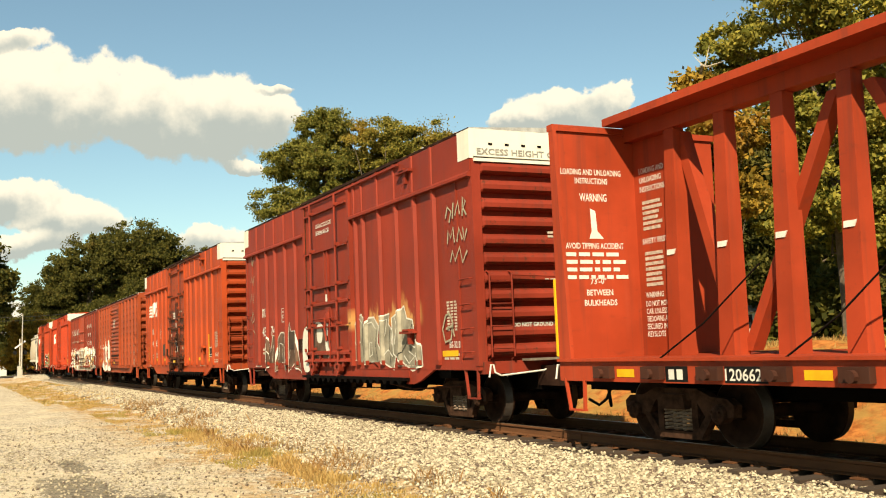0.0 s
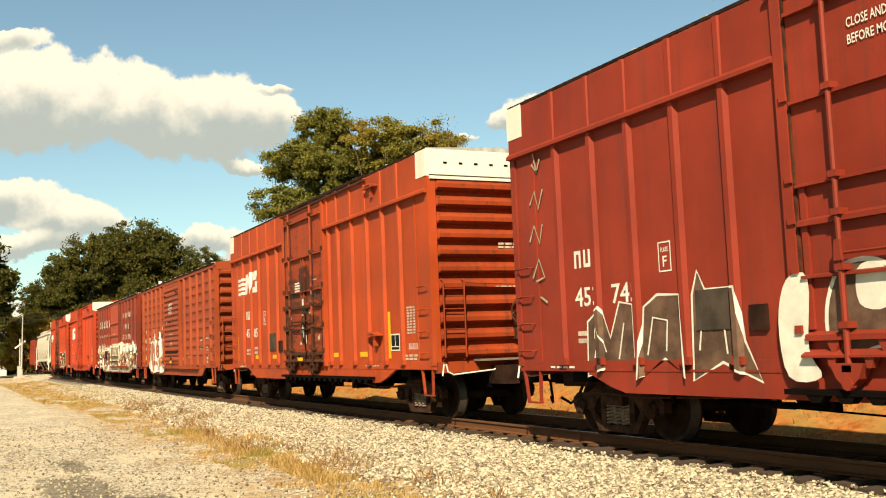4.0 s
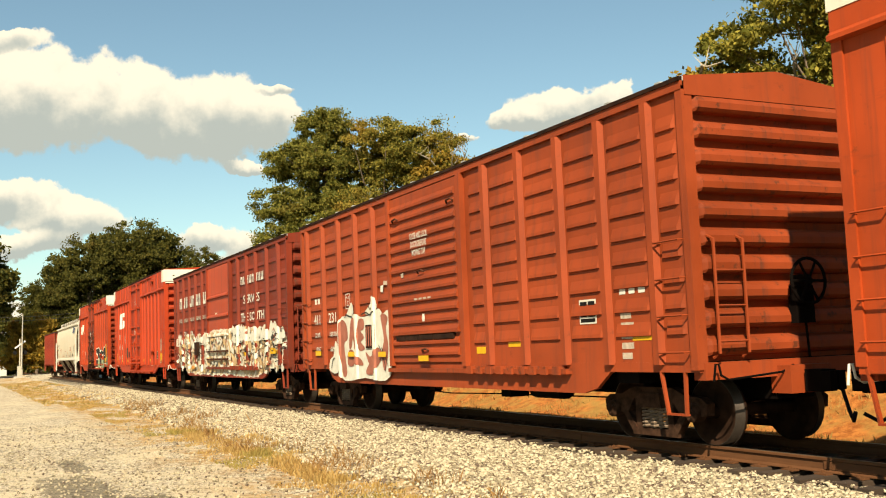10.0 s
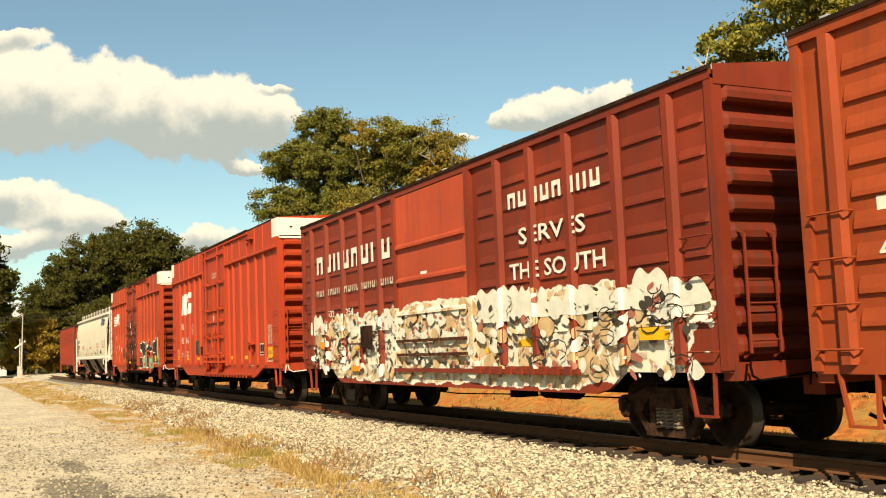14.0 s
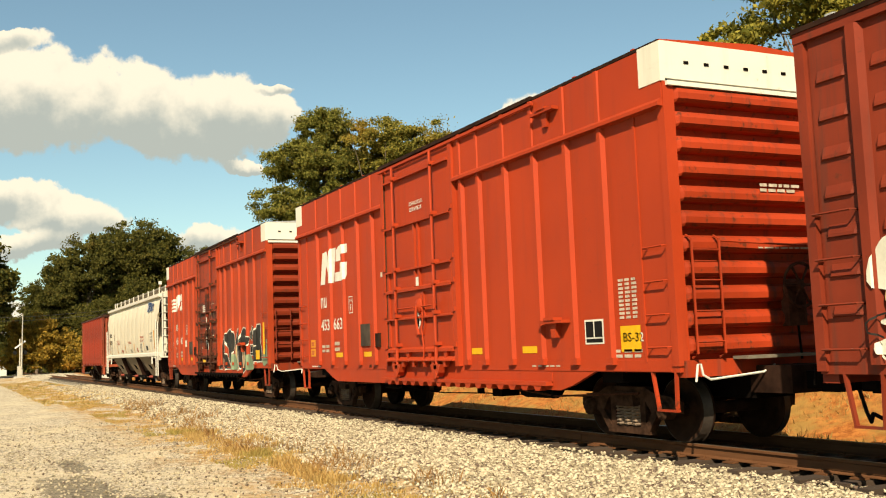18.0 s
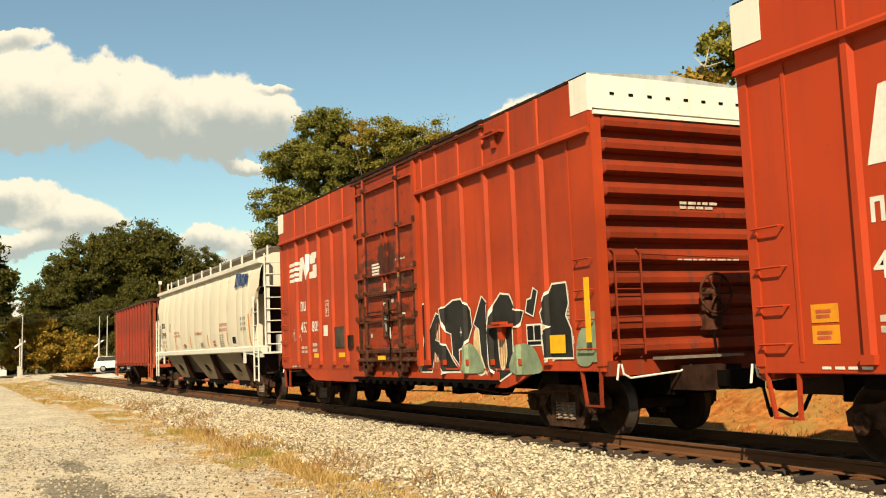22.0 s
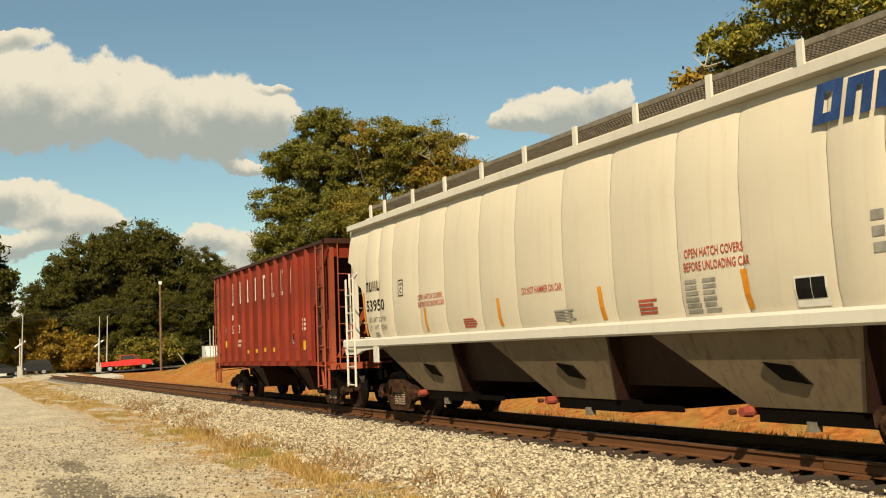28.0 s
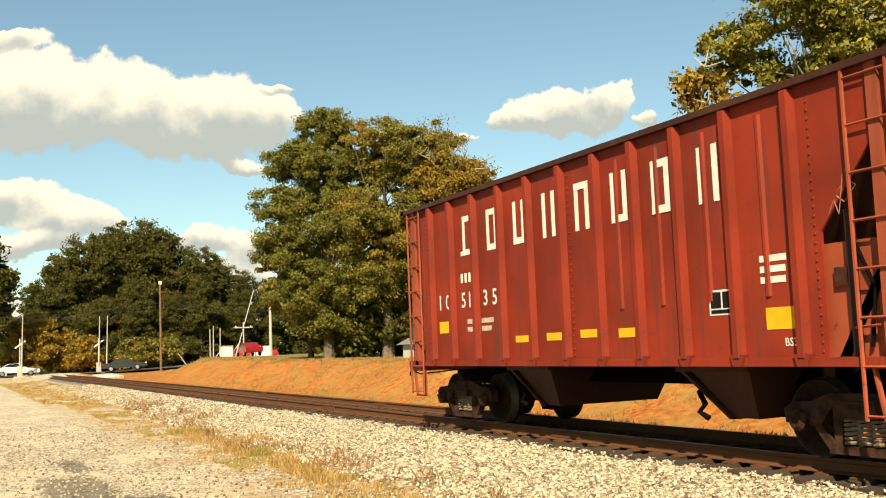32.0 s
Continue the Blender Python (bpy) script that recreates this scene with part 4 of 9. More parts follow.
def panel_car(label, centre, paint, door_paint, number, ribbed_door):
    """Fifty-foot boxcar with pressed panels between outside posts."""
    half = 7.92 if ribbed_door else 8.15
    end_paint = worn_copy("grimy_end_paint", tuple(Vector(RED_3 if ribbed_door else RED_4) * 0.85), 0.8)
    car = new_car("boxcar", label, centre)
    y = -SIDE
    top = 4.70
    part("side_wall", Mesh().box(-half + 0.1, half - 0.1, y + 0.01, y + 0.05, 1.1, top), paint, car)
    part("side_wall", Mesh().box(-half + 0.1, half - 0.1, SIDE - 0.05, SIDE - 0.01, 1.1, top), paint, car)
    posts = [-7.42, -6.18, -5.02, -3.88, -2.78, 2.50, 3.70, 4.90, 6.02, 7.14] if ribbed_door else [-7.35, -6.2, -5.05, -3.9, -2.75, 2.65, 3.75, 4.85, 6.07, 7.27]
    post = Mesh().prism([(-0.11, 0.02), (-0.06, -0.085), (0.06, -0.085), (0.11, 0.02)], "z", 1.12, top - 0.06).mesh("side_post", paint)
    for x in posts:
        part("side_post", post, paint, car, at=pose(x, y, 0))
    edges = [-half + 0.08] + posts[:5] + [-1.78] + [1.72] + posts[5:] + [half - 0.08]
    for a, b in zip(edges, edges[1:]):
        if a == -1.78:
            continue
        a1, b1 = a + 0.14, b - 0.14
        if b1 - a1 < 0.15:
            continue
        prof = [(1.15, 0.0)]
        for z in ([1.50 + 0.335 * j for j in range(10)] if ribbed_door else [1.62 + 0.42 * j for j in range(8)]):
            h, d = (0.09, 0.036) if ribbed_door else (0.065, 0.032)
            if z + h * 2.2 > top - 0.08:
                break
            prof += [(z, 0.0), (z + 0.012, d), (z + h * 0.7, d * 0.9), (z + h * 2.2, 0.0)]
        prof.append((top - 0.08, 0.0))
        m = Mesh()
        n = len(prof)
        for xx, sc in ((a1 - 0.06, 0), (a1, 0), (a1 + 0.05, 1), (b1 - 0.05, 1), (b1, 0), (b1 + 0.06, 0)):
            m.v += [(xx, y - d * sc, z) for z, d in prof]
        for q in range(5):
            m.f += [(q * n + j, (q + 1) * n + j, (q + 1) * n + j + 1, q * n + j + 1) for j in range(n - 1)]
        part("side_panel", m, paint, car)
    roof = part("roof", Mesh().prism([(y - 0.02, top), (SIDE + 0.02, top), (SIDE + 0.02, top + 0.12), (0, top + 0.30), (y - 0.02, top + 0.12)], "x", -half, half), PIPE, car, "bare metal roof with raised seams")
    for j in range(14):
        x = -half + 0.5 + j * (2 * half - 1) / 13
        part("roof_seam", Mesh().prism([(y - 0.03, top + 0.1), (SIDE + 0.03, top + 0.1), (SIDE + 0.03, top + 0.16), (0, top + 0.345), (y - 0.03, top + 0.16)], "x", x - 0.05, x + 0.05), PIPE, roof)
    part("top_chord", Mesh().box(-half, half, y - 0.06, y + 0.02, top - 0.05, top + 0.06), paint, car)
    part("eave_angle", Mesh().box(-half, half, y - 0.085, y - 0.02, top + 0.06, top + 0.115), EAVE, car)
    for sx in (-1, 1):
        part("corner_post", Mesh().box(*sorted((sx * (half - 0.13), sx * half)), y - 0.05, y + 0.12, 1.05, top), paint, car)
        part("corner_post", Mesh().box(*sorted((sx * (half - 0.13), sx * half)), SIDE - 0.12, SIDE + 0.05, 1.05, top), paint, car)
        part("end_gable", Mesh().prism([(y, top - 0.12), (SIDE, top - 0.12), (SIDE, top + 0.13), (0, top + 0.315), (y, top + 0.13)], "x", *sorted((sx * (half - 0.14), sx * (half + 0.012)))), paint, car)
        corrugated_end(car, sx * half, sx, 1.12, top - 0.08, 10, end_paint, depth=0.15)
        part("end_sill", Mesh().box(*sorted((sx * (half - 0.2), sx * (half + 0.02))), y + 0.05, SIDE - 0.05, 0.92, 1.14), paint, car)
        xl = sorted((sx * (half - 0.66), sx * (half - 0.16)))
        rungs(car, xl[0], xl[1], (1.28, 1.75, 2.23, 2.72), y, 0.12, paint)
        m = Mesh()
        for yy in (-1.40, -0.92):
            m.tube([(sx * (half + 0.02), yy, 1.2), (sx * (half + 0.14), yy, 1.25), (sx * (half + 0.14), yy, 2.70), (sx * (half + 0.02), yy, 2.75)], 0.022, 5)
        for z in (1.4, 1.85, 2.3):
            m.tube([(sx * (half + 0.14), -1.40, z), (sx * (half + 0.14), -0.92, z)], 0.015, 5)
        part("end_ladder", m, paint, car)
        stirrup(car, *sorted((sx * (half - 0.82), sx * (half - 0.30))), 1.05, 0.48, paint)
        part("draft_box", Mesh().box(*sorted((sx * (half - 0.1), sx * (half + 0.25))), -0.36, 0.36, 0.70, 1.06), paint, car)
        coupler(car, sx * (half + 0.30), sx)
        cut_lever(car, sx * (half + 0.05), sx, DULL)
        truck(car, sx * 6.25)
    brake_wheel(car, half, 1, 0.1, 2.15, DULL)
    fishbelly(car, paint, half - 0.02, dip=0.70, z1=1.15, xa=5.3, xb=6.0)
    door = part("sliding_door", Mesh().box(-1.74, 1.50, y - 0.05, y + 0.0, 1.18, top - 0.07), door_paint, car, "ribbed sliding door" if ribbed_door else "repainted red plug door")
    if ribbed_door:
        for j in range(15):
            z = 1.32 + 0.215 * j
            part("door_rib", Mesh().prism([(y - 0.095, z), (y - 0.095, z + 0.05), (y - 0.05, z + 0.13), (y - 0.05, z - 0.02)], "x", -1.66, 1.38), door_paint, door)
        for q, txt in enumerate(("CLOSE AND LOCK", "DOORS BEFORE", "MOVING CAR")):
            letter("door_notice", txt, -0.62 + 0.05 * q, 3.66 - 0.17 * q, 0.12, LETTER, door, 0.85 - 0.1 * q, y - 0.10)
        # raised dark boxes stand in for the shadowed slots of the door
        for a, b in ((-1.45, -0.98), (-0.95, -0.36), (-0.33, 0.32), (0.35, 1.22)):
            part("door_slot", Mesh().box(a, b, y - 0.102, y - 0.05, 1.62, 1.72), EAVE, door)
        part("door_rail", Mesh().box(-1.62, 1.45, y - 0.12, y - 0.05, 1.735, 1.765), door_paint, door)
        for a, z in ((-1.45, 4.15), (1.15, 4.2), (-0.25, 2.98), (-0.15, 1.42)):
            part("door_handle", Mesh().tube([(a, y - 0.10, z - 0.04), (a + 0.04, y - 0.14, z), (a + 0.22, y - 0.14, z + 0.02), (a + 0.26, y - 0.10, z - 0.02)], 0.02, 5), RUSTY, door)
        part("door_reflector", rect(-0.32, 0.15, 1.20, 1.31, y - 0.125), YELLOW, door)
        part("door_stencil", bars(-0.48, 0.36, 2.42, 2.48, 1, y - 0.10, seed=81, cols=4), DIM, door)
        part("door_mark", Mesh().flat([(-0.12, 1.98), (-0.03, 1.98), (0.0, 2.05), (-0.03, 2.13), (-0.12, 2.13), (-0.15, 2.05)], y - 0.10), LETTER, door)
        part("door_smear", Mesh().flat([(-1.10, 2.92), (-0.98, 2.92), (-0.98, 3.02), (-1.12, 3.0)], y - 0.10), DIM, door)
        part("wall_smear", Mesh().flat([(-2.40, 2.72), (-2.25, 2.70), (-2.22, 2.86), (-2.38, 2.84)], y - 0.04), LETTER, car)
        part("wall_smear", Mesh().flat([(-2.22, 2.86), (-2.0, 2.84), (-1.98, 2.93), (-2.2, 2.94)], y - 0.04), DIM, car)
    else:
        for z in (2.14, 2.82, 3.52):
            part("door_beam", Mesh().prism([(y - 0.12, z), (y - 0.12, z + 0.05), (y - 0.05, z + 0.11), (y - 0.05, z)], "x", -1.66, 1.42), door_paint, door)
        part("door_label", rect(-0.55, -0.25, 2.90, 2.98, y - 0.056), LETTER, door)
    for x in (-1.78, 1.60):
        part("door_post", Mesh().box(x - 0.07, x + 0.07, y - 0.10, y + 0.01, 1.1, top - 0.05), paint, car)
    part("door_track", Mesh().box(-1.9, 5.0, y - 0.12, y - 0.013, 0.98, 1.06), end_paint, car)
    for j in range(9):
        part("track_keeper", Mesh().box(1.8 + j * 0.36, 1.98 + j * 0.36, y - 0.16, y - 0.02, 0.97, 1.10), end_paint, car)
    plate_table(car, 5.28, 5.72, 1.72, 2.08)
    part("dimension_stencil", bars(6.30, 6.95, 2.10, 2.34, 2, seed=4, cols=3), LETTER, car)
    part("dimension_stencil", bars(6.30, 6.60, 1.20, 1.90, 5, seed=14, cols=1), DIM, car)
    for x, z in ((-4.6, 1.40), (1.95, 1.32), (3.1, 1.42), (6.55, 1.45)):
        part("reflector", rect(x, x + 0.48, z, z + 0.12), YELLOW, car)
    part("reflector", rect(4.78, 4.90, 1.46, 1.96), YELLOW, car)
    underframe(car, half - 0.1, DULL)
    return car


def covered_hopper(centre):
    """Cream covered hopper: curved sides, a walkway on the roof, three pairs of outlet hoppers."""
    car = new_car("covered_hopper", "cream-white curved-side covered grain hopper with blue lettering", centre)
    half, r = 8.85, 1.58
    z0, z1 = 1.70, 4.42
    # side section from sill to eave, slightly bowed
    sec = [(-r + 0.06, z0), (-r, z0 + 0.25), (-r - 0.03, 2.6), (-r - 0.02, 3.4), (-r + 0.06, 4.05), (-r + 0.22, z1)]
    xs = [-7.48, -6.72, -5.97, -4.61, -3.44, -2.0, -0.72, 0.72, 2.0, 3.44, 4.61, 5.97, 6.72, 7.48]
    # each end of the sides is cut away in a double curve from the eave to the sill
    cut = ((7.48, 1.70), (7.52, 1.84), (7.64, 2.36), (7.72, 2.66), (7.81, 2.87), (8.02, 2.97), (8.18, 3.06), (8.30, 3.24), (8.39, 3.42), (8.52, 3.51), (8.67, 3.55))
    for sy in (1, -1):
        n = len(sec)
        for a, b in zip(xs, xs[1:]):
            m = Mesh()
            for xx, lift in ((a + 0.003, 0.0), (a + 0.08 * (b - a), 0.014), (a + 0.5 * (b - a), 0.022), (b - 0.08 * (b - a), 0.014), (b - 0.003, 0.0)):
                m.v += [(xx, sy * (p - lift), q) for p, q in sec]
            for s in range(4):
                m.f += [(s * n + j, (s + 1) * n + j, (s + 1) * n + j + 1, s * n + j + 1) for j in range(n - 1)]
            part("side_sheet", m, CREAM, car, smooth=True)
        for sg in (-1, 1):
            m = Mesh()
            for xx, low in cut:
                for j in range(9):
                    zz = low + (z1 - low) * j / 8
                    m.v.append((sg * xx, sy * float(np.interp(zz, [q for p, q in sec], [p for p, q in sec])), zz))
            for s in range(len(cut) - 1):
                m.f += [(s * 9 + j, (s + 1) * 9 + j, (s + 1) * 9 + j + 1, s * 9 + j + 1) for j in range(8)]
            sheet = part("side_sheet", m, CREAM, car, smooth=True)
            lip = Mesh()
            for xx, low in cut:
                yy = sy * float(np.interp(low, [q for p, q in sec], [p for p, q in sec]))
                lip.v += [(sg * xx, yy, low), (sg * (xx - 0.004), yy - sy * -0.10, low + 0.004)]
            lip.f += [(2 * j, 2 * j + 1, 2 * j + 3, 2 * j + 2) for j in range(len(cut) - 1)]
            part("sheet_lip", lip, CREAM, sheet)
        part("liner", Mesh().prism([(sy * (p + 0.03), q) for p, q in sec] + [(sy * (-r + 0.6), z1), (sy * (-r + 0.6), z0)], "x", -7.46, 7.46), CREAM, car)
        part("roof_chord", Mesh().prism([(sy * (-r + 0.20), 4.27), (sy * (-r - 0.01), 4.30), (sy * (-r - 0.01), 4.42), (sy * (-r + 0.20), 4.44)], "x", -8.68, 8.66), CREAM_TRIM, car)
        part("side_sill", Mesh().prism([(sy * (-r - 0.03), 1.52), (sy * (-r - 0.06), 1.55), (sy * (-r - 0.06), 1.68), (sy * (-r - 0.03), 1.72), (sy * (-r + 0.15), 1.72), (sy * (-r + 0.15), 1.52)], "x", -9.0, 9.0), CREAM_TRIM, car)
    part("roof", Mesh().prism([(-r + 0.18, 4.40), (r - 0.18, 4.40), (r - 0.5, 4.62), (0, 4.70), (-r + 0.5, 4.62)], "x", -8.62, 8.6), CREAM, car)
    # walkway with fence
    for sy in (-1, 1):
        w = part("roof_walkway", Mesh().box(-8.25, 8.65, min(sy * 1.16, sy * 1.20), max(sy * 1.16, sy * 1.20), 4.76, 4.83), GRATE, car)
        for j in range(12):
            x = -8.72 + j * 1.565 if j else -8.0
            part("rail_post", Mesh().box(x - 0.05, x + 0.05, sy * 1.23 - 0.02, sy * 1.23 + 0.02, 4.42, 4.85), CREAM_TRIM, w)
        m = Mesh()
        for q in range(9):
            yy = sy * (0.55 + q * 0.075)
            m.box(-8.25, 8.65, yy - 0.007, yy + 0.007, 4.79, 4.82)
        for q in range(240):
            x = -8.2 + q * 0.07
            m.hull8([(x, sy * 0.55, 4.785), (x + 0.02, sy * 0.55, 4.785), (x + 0.10, sy * 1.17, 4.785), (x + 0.08, sy * 1.17, 4.785),
                     (x, sy * 0.55, 4.80), (x + 0.02, sy * 0.55, 4.80), (x + 0.10, sy * 1.17, 4.80), (x + 0.08, sy * 1.17, 4.80)])
        tagged(part("walkway_grating", m, GRATE, w), kind="stuff")
    hatch = Mesh().box(-7.2, 7.2, -0.42, 0.42, 4.66, 4.80)
    part("hatch_cover", hatch, CREAM, car)
    # three hopper bays with broad side sheets, joined by saddles painted dark as shade
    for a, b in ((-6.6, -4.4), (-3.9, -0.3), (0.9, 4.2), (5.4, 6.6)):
        part("saddle_sheet", Mesh().hull8([(a, -1.02, 0.80), (b, -1.02, 0.80), (b, 1.02, 0.80), (a, 1.02, 0.80), (a, -1.36, 1.53), (b, -1.36, 1.53), (b, 1.36, 1.53), (a, 1.36, 1.53)]), SHADE_STEEL, car)
    for cx in (-4.7, 0.35, 4.9):
        m = Mesh()
        m.hull8([(cx - 0.85, -1.10, 0.58), (cx + 0.95, -1.10, 0.58), (cx + 0.95, 1.10, 0.58), (cx - 0.85, 1.10, 0.58),
                 (cx - 2.25, -r + 0.05, 1.53), (cx + 1.35, -r + 0.05, 1.53), (cx + 1.35, r - 0.05, 1.53), (cx - 2.25, r - 0.05, 1.53)])
        h = part("hopper_bay", m, BAY_SHADE_DUST, car, "sloped outlet hopper, dust-streaked, darkened with painted shade")
        part("bay_flange", Mesh().hull8([(cx + 0.93, -1.14, 0.58), (cx + 0.98, -1.14, 0.58), (cx + 0.98, 1.14, 0.58), (cx + 0.93, 1.14, 0.58),
                                         (cx + 1.34, -r + 0.01, 1.53), (cx + 1.39, -r + 0.01, 1.53), (cx + 1.39, r - 0.01, 1.53), (cx + 1.34, r - 0.01, 1.53)]), SHADE_STEEL, h)
        part("outlet_gate", Mesh().box(cx - 0.75, cx + 1.25, -1.08, 1.08, 0.40, 0.58), DULL, h)
        part("gate_rail", Mesh().box(cx - 0.75, cx + 2.2, -1.0, -0.92, 0.44, 0.52), DULL, h)
        part("gate_spindle", Mesh().lathe([(-1.25, 0.0), (-1.25, 0.06), (-1.10, 0.075), (-1.05, 0.05), (1.1, 0.05)], (cx - 0.88, 0, 0.52), "y", 10), simple_red(), h)
        part("spindle_socket", Mesh().lathe([(-1.33, 0.0), (-1.33, 0.035), (-1.24, 0.035)], (cx - 1.0, 0, 0.52), "y", 8), RUSTY, h)
        part("gate_stop", Mesh().box(cx + 0.02, cx + 0.16, -1.10, -1.0, 0.32, 0.44), GRATE, h)
        part("access_cover", Mesh().hull8([(cx - 0.10, -1.30, 0.93), (cx + 0.30, -1.28, 0.88), (cx + 0.30, -1.18, 0.88), (cx - 0.10, -1.2, 0.93),
                                           (cx - 0.32, -1.40, 1.14), (cx + 0.10, -1.38, 1.10), (cx + 0.10, -1.28, 1.10), (cx - 0.32, -1.30, 1.14)]), DULL, h)
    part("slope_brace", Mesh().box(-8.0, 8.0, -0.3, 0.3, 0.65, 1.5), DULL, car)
    for sx in (-1, 1):
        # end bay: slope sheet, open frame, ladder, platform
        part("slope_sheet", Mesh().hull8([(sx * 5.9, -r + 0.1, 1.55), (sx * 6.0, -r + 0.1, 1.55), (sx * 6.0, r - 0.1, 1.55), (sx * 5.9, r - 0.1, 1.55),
                                          (sx * 7.9, -r + 0.16, 4.3), (sx * 8.2, -r + 0.16, 4.3), (sx * 8.2, r - 0.16, 4.3), (sx * 7.9, r - 0.16, 4.3)]), SHADE_STEEL, car, "shadowed end slope sheet")
        part("end_frame", Mesh().box(*sorted((sx * 8.45, sx * 8.6)), -r + 0.2, r - 0.2, 3.55, 4.40), CREAM, car)
        for y in (-1.42, 1.30):
            part("end_post", Mesh().box(*sorted((sx * 8.78, sx * 8.90)), y, y + 0.12, 1.5, 4.45), CREAM_TRIM, car)
        m = Mesh()
        tall = 4.55 if sx > 0 else 3.3
        for y in (-1.46, -0.92):
            m.tube([(sx * 8.94, y, 1.55), (sx * 8.94, y, tall)], 0.028, 6)
        for j in range(8 if sx > 0 else 5):
            m.tube([(sx * 8.94, -1.46, 1.75 + j * 0.36), (sx * 8.94, -0.92, 1.75 + j * 0.36)], 0.018, 5)
        part("end_ladder", m, CREAM_TRIM, car)
        m = Mesh()
        for x in (8.22, 8.72):
            m.tube([(sx * x, -r - 0.06, 0.62), (sx * x, -r - 0.06, 3.15)], 0.028, 6)
        for j in range(6):
            m.tube([(sx * 8.22, -r - 0.06, 0.66 + j * 0.42), (sx * 8.72, -r - 0.06, 0.66 + j * 0.42)], 0.018, 5)
        m.tube([(sx * 8.22, -r - 0.06, 3.15), (sx * 8.05, -r - 0.02, 3.25)], 0.025, 6)
        part("side_ladder", m, CREAM_TRIM, car)
        part("end_platform", Mesh().box(*sorted((sx * 8.0, sx * 9.05)), -r, r, 1.46, 1.52), CREAM_TRIM, car)
        part("bolster_gusset", Mesh().prism([(sx * 6.5, 1.52), (sx * 9.0, 1.52), (sx * 8.95, 1.36), (sx * 8.2, 1.36), (sx * 7.9, 1.44)], "y", -r - 0.02, -r + 0.05), CREAM_TRIM, car)
        part("jack_plate", Mesh().box(*sorted((sx * 6.85, sx * 7.12)), -r - 0.05, -r - 0.02, 1.18, 1.54), CREAM_TRIM, car)
        part("draft_sill", Mesh().box(*sorted((sx * 6.0, sx * 9.1)), -0.34, 0.34, 0.72, 1.2), DULL, car)
        part("equipment_box", Mesh().box(*sorted((sx * 8.1, sx * 8.6)), -0.9, -0.4, 1.52, 2.05), CREAM_TRIM, car)
        coupler(car, sx * 9.25, sx)
        cut_lever(car, sx * 9.0, sx, DULL)
        truck(car, sx * 7.0)
    ys = -r - 0.058
    # emblem, marks and notices
    for j, (a, b) in enumerate(((5.85, 6.22), (6.28, 6.62), (6.68, 6.98), (7.04, 7.42))):
        zt, zb, q = 4.15 - 0.03 * j, 3.70, -r - 0.05
        m = Mesh()
        m.flat([(a, zb), (a + 0.13, zb), (a + 0.13, zt), (a, zt)], q)
        m.flat([(b - 0.13, zb), (b, zb), (b, zt), (b - 0.13, zt)], q)
        m.flat([(a + 0.13, zt - 0.11), (b - 0.13, zt - 0.11), (b - 0.13, zt), (a + 0.13, zt)], q)
        if j % 2 == 0:
            m.flat([(a + 0.13, zb), (b - 0.13, zb), (b - 0.13, zb + 0.11), (a + 0.13, zb + 0.11)], q)
        m.v = [(p + 0.10 * (z - 3.9), q + 0.16 * max(0, z - 3.75), z) for p, q, z in m.v]
        part("emblem_block", m, BLUE, car, "dark blue block of the emblem")
    name_bars(car, [(-7.46, -6.60, 2.76, 2.98, 4)], BLACKED, ys)
    letter("car_number", "53950", -7.46, 2.32, 0.24, BLACKED, car, 1.05, ys)
    letter("load_stencil", "LD LMT 220700", -7.36, 2.08, 0.10, GREYTXT, car, 1.0, ys)
    letter("load_stencil", "LT   WT  65300", -7.34, 1.90, 0.10, GREYTXT, car, 1.0, ys)
    part("stencil_panel", bars(-7.06, -6.80, 1.74, 1.86, 2, ys, seed=22), GREYTXT, car)
    plate_sign(car, -5.62, 2.56, 0.26, 0.34, "C", ys, BLACKED)
    for x, z in ((-4.42, 1.78), (-1.42, 1.78), (1.6, 1.77), (4.55, 1.77), (7.44, 1.78), (-7.70, 1.78)):
        hh = 0.48 if -7 < x < 7 else 0.98
        part("reflector", Mesh().flat([(x + 0.06, z), (x + 0.16, z), (x + 0.10, z + hh), (x, z + hh)], ys), ORANGE, car)
    letter("notice", "OPEN HATCH COVERS", 3.58, 2.47, 0.11, REDTXT, car, 1.05, ys)
    letter("notice", "BEFORE UNLOADING CAR", 3.55, 2.30, 0.11, REDTXT, car, 1.18, ys)
    letter("notice", "OPEN HATCH COVERS", -4.67, 2.42, 0.10, REDTXT, car, 1.15, ys)
    letter("notice", "BEFORE UNLOADING CAR", -4.67, 2.28, 0.10, REDTXT, car, 1.2, ys)
    letter("notice", "DO NOT HAMMER ON CAR", -0.54, 2.27, 0.11, REDTXT, car, 1.2, ys)
    part("notice_stencil", bars(3.54, 4.22, 1.77, 2.22, 6, ys, seed=23, cols=2), GREYTXT, car)
    part("notice_stencil", bars(2.55, 2.95, 1.80, 2.02, 4, ys, seed=24), REDTXT, car)
    part("notice_stencil", bars(-2.7, -2.2, 1.80, 1.98, 4, ys, seed=25), REDTXT, car)
    part("notice_stencil", bars(0.4, 1.0, 1.80, 1.98, 4, ys, seed=26), GREYTXT, car)
    part("notice_stencil", bars(6.5, 7.2, 2.25, 2.75, 3, ys, seed=27, cols=3), GREYTXT, car)
    p = part("stencil_plate", rect(5.38, 5.85, 1.75, 2.10, ys), LETTER, car)
    dark = part("dark_field", rect(5.41, 5.62, 1.84, 2.07, ys - 0.004).flat([(5.63, 1.84), (5.82, 1.84), (5.82, 2.07), (5.63, 2.07)], ys - 0.004), BLACKED, p)
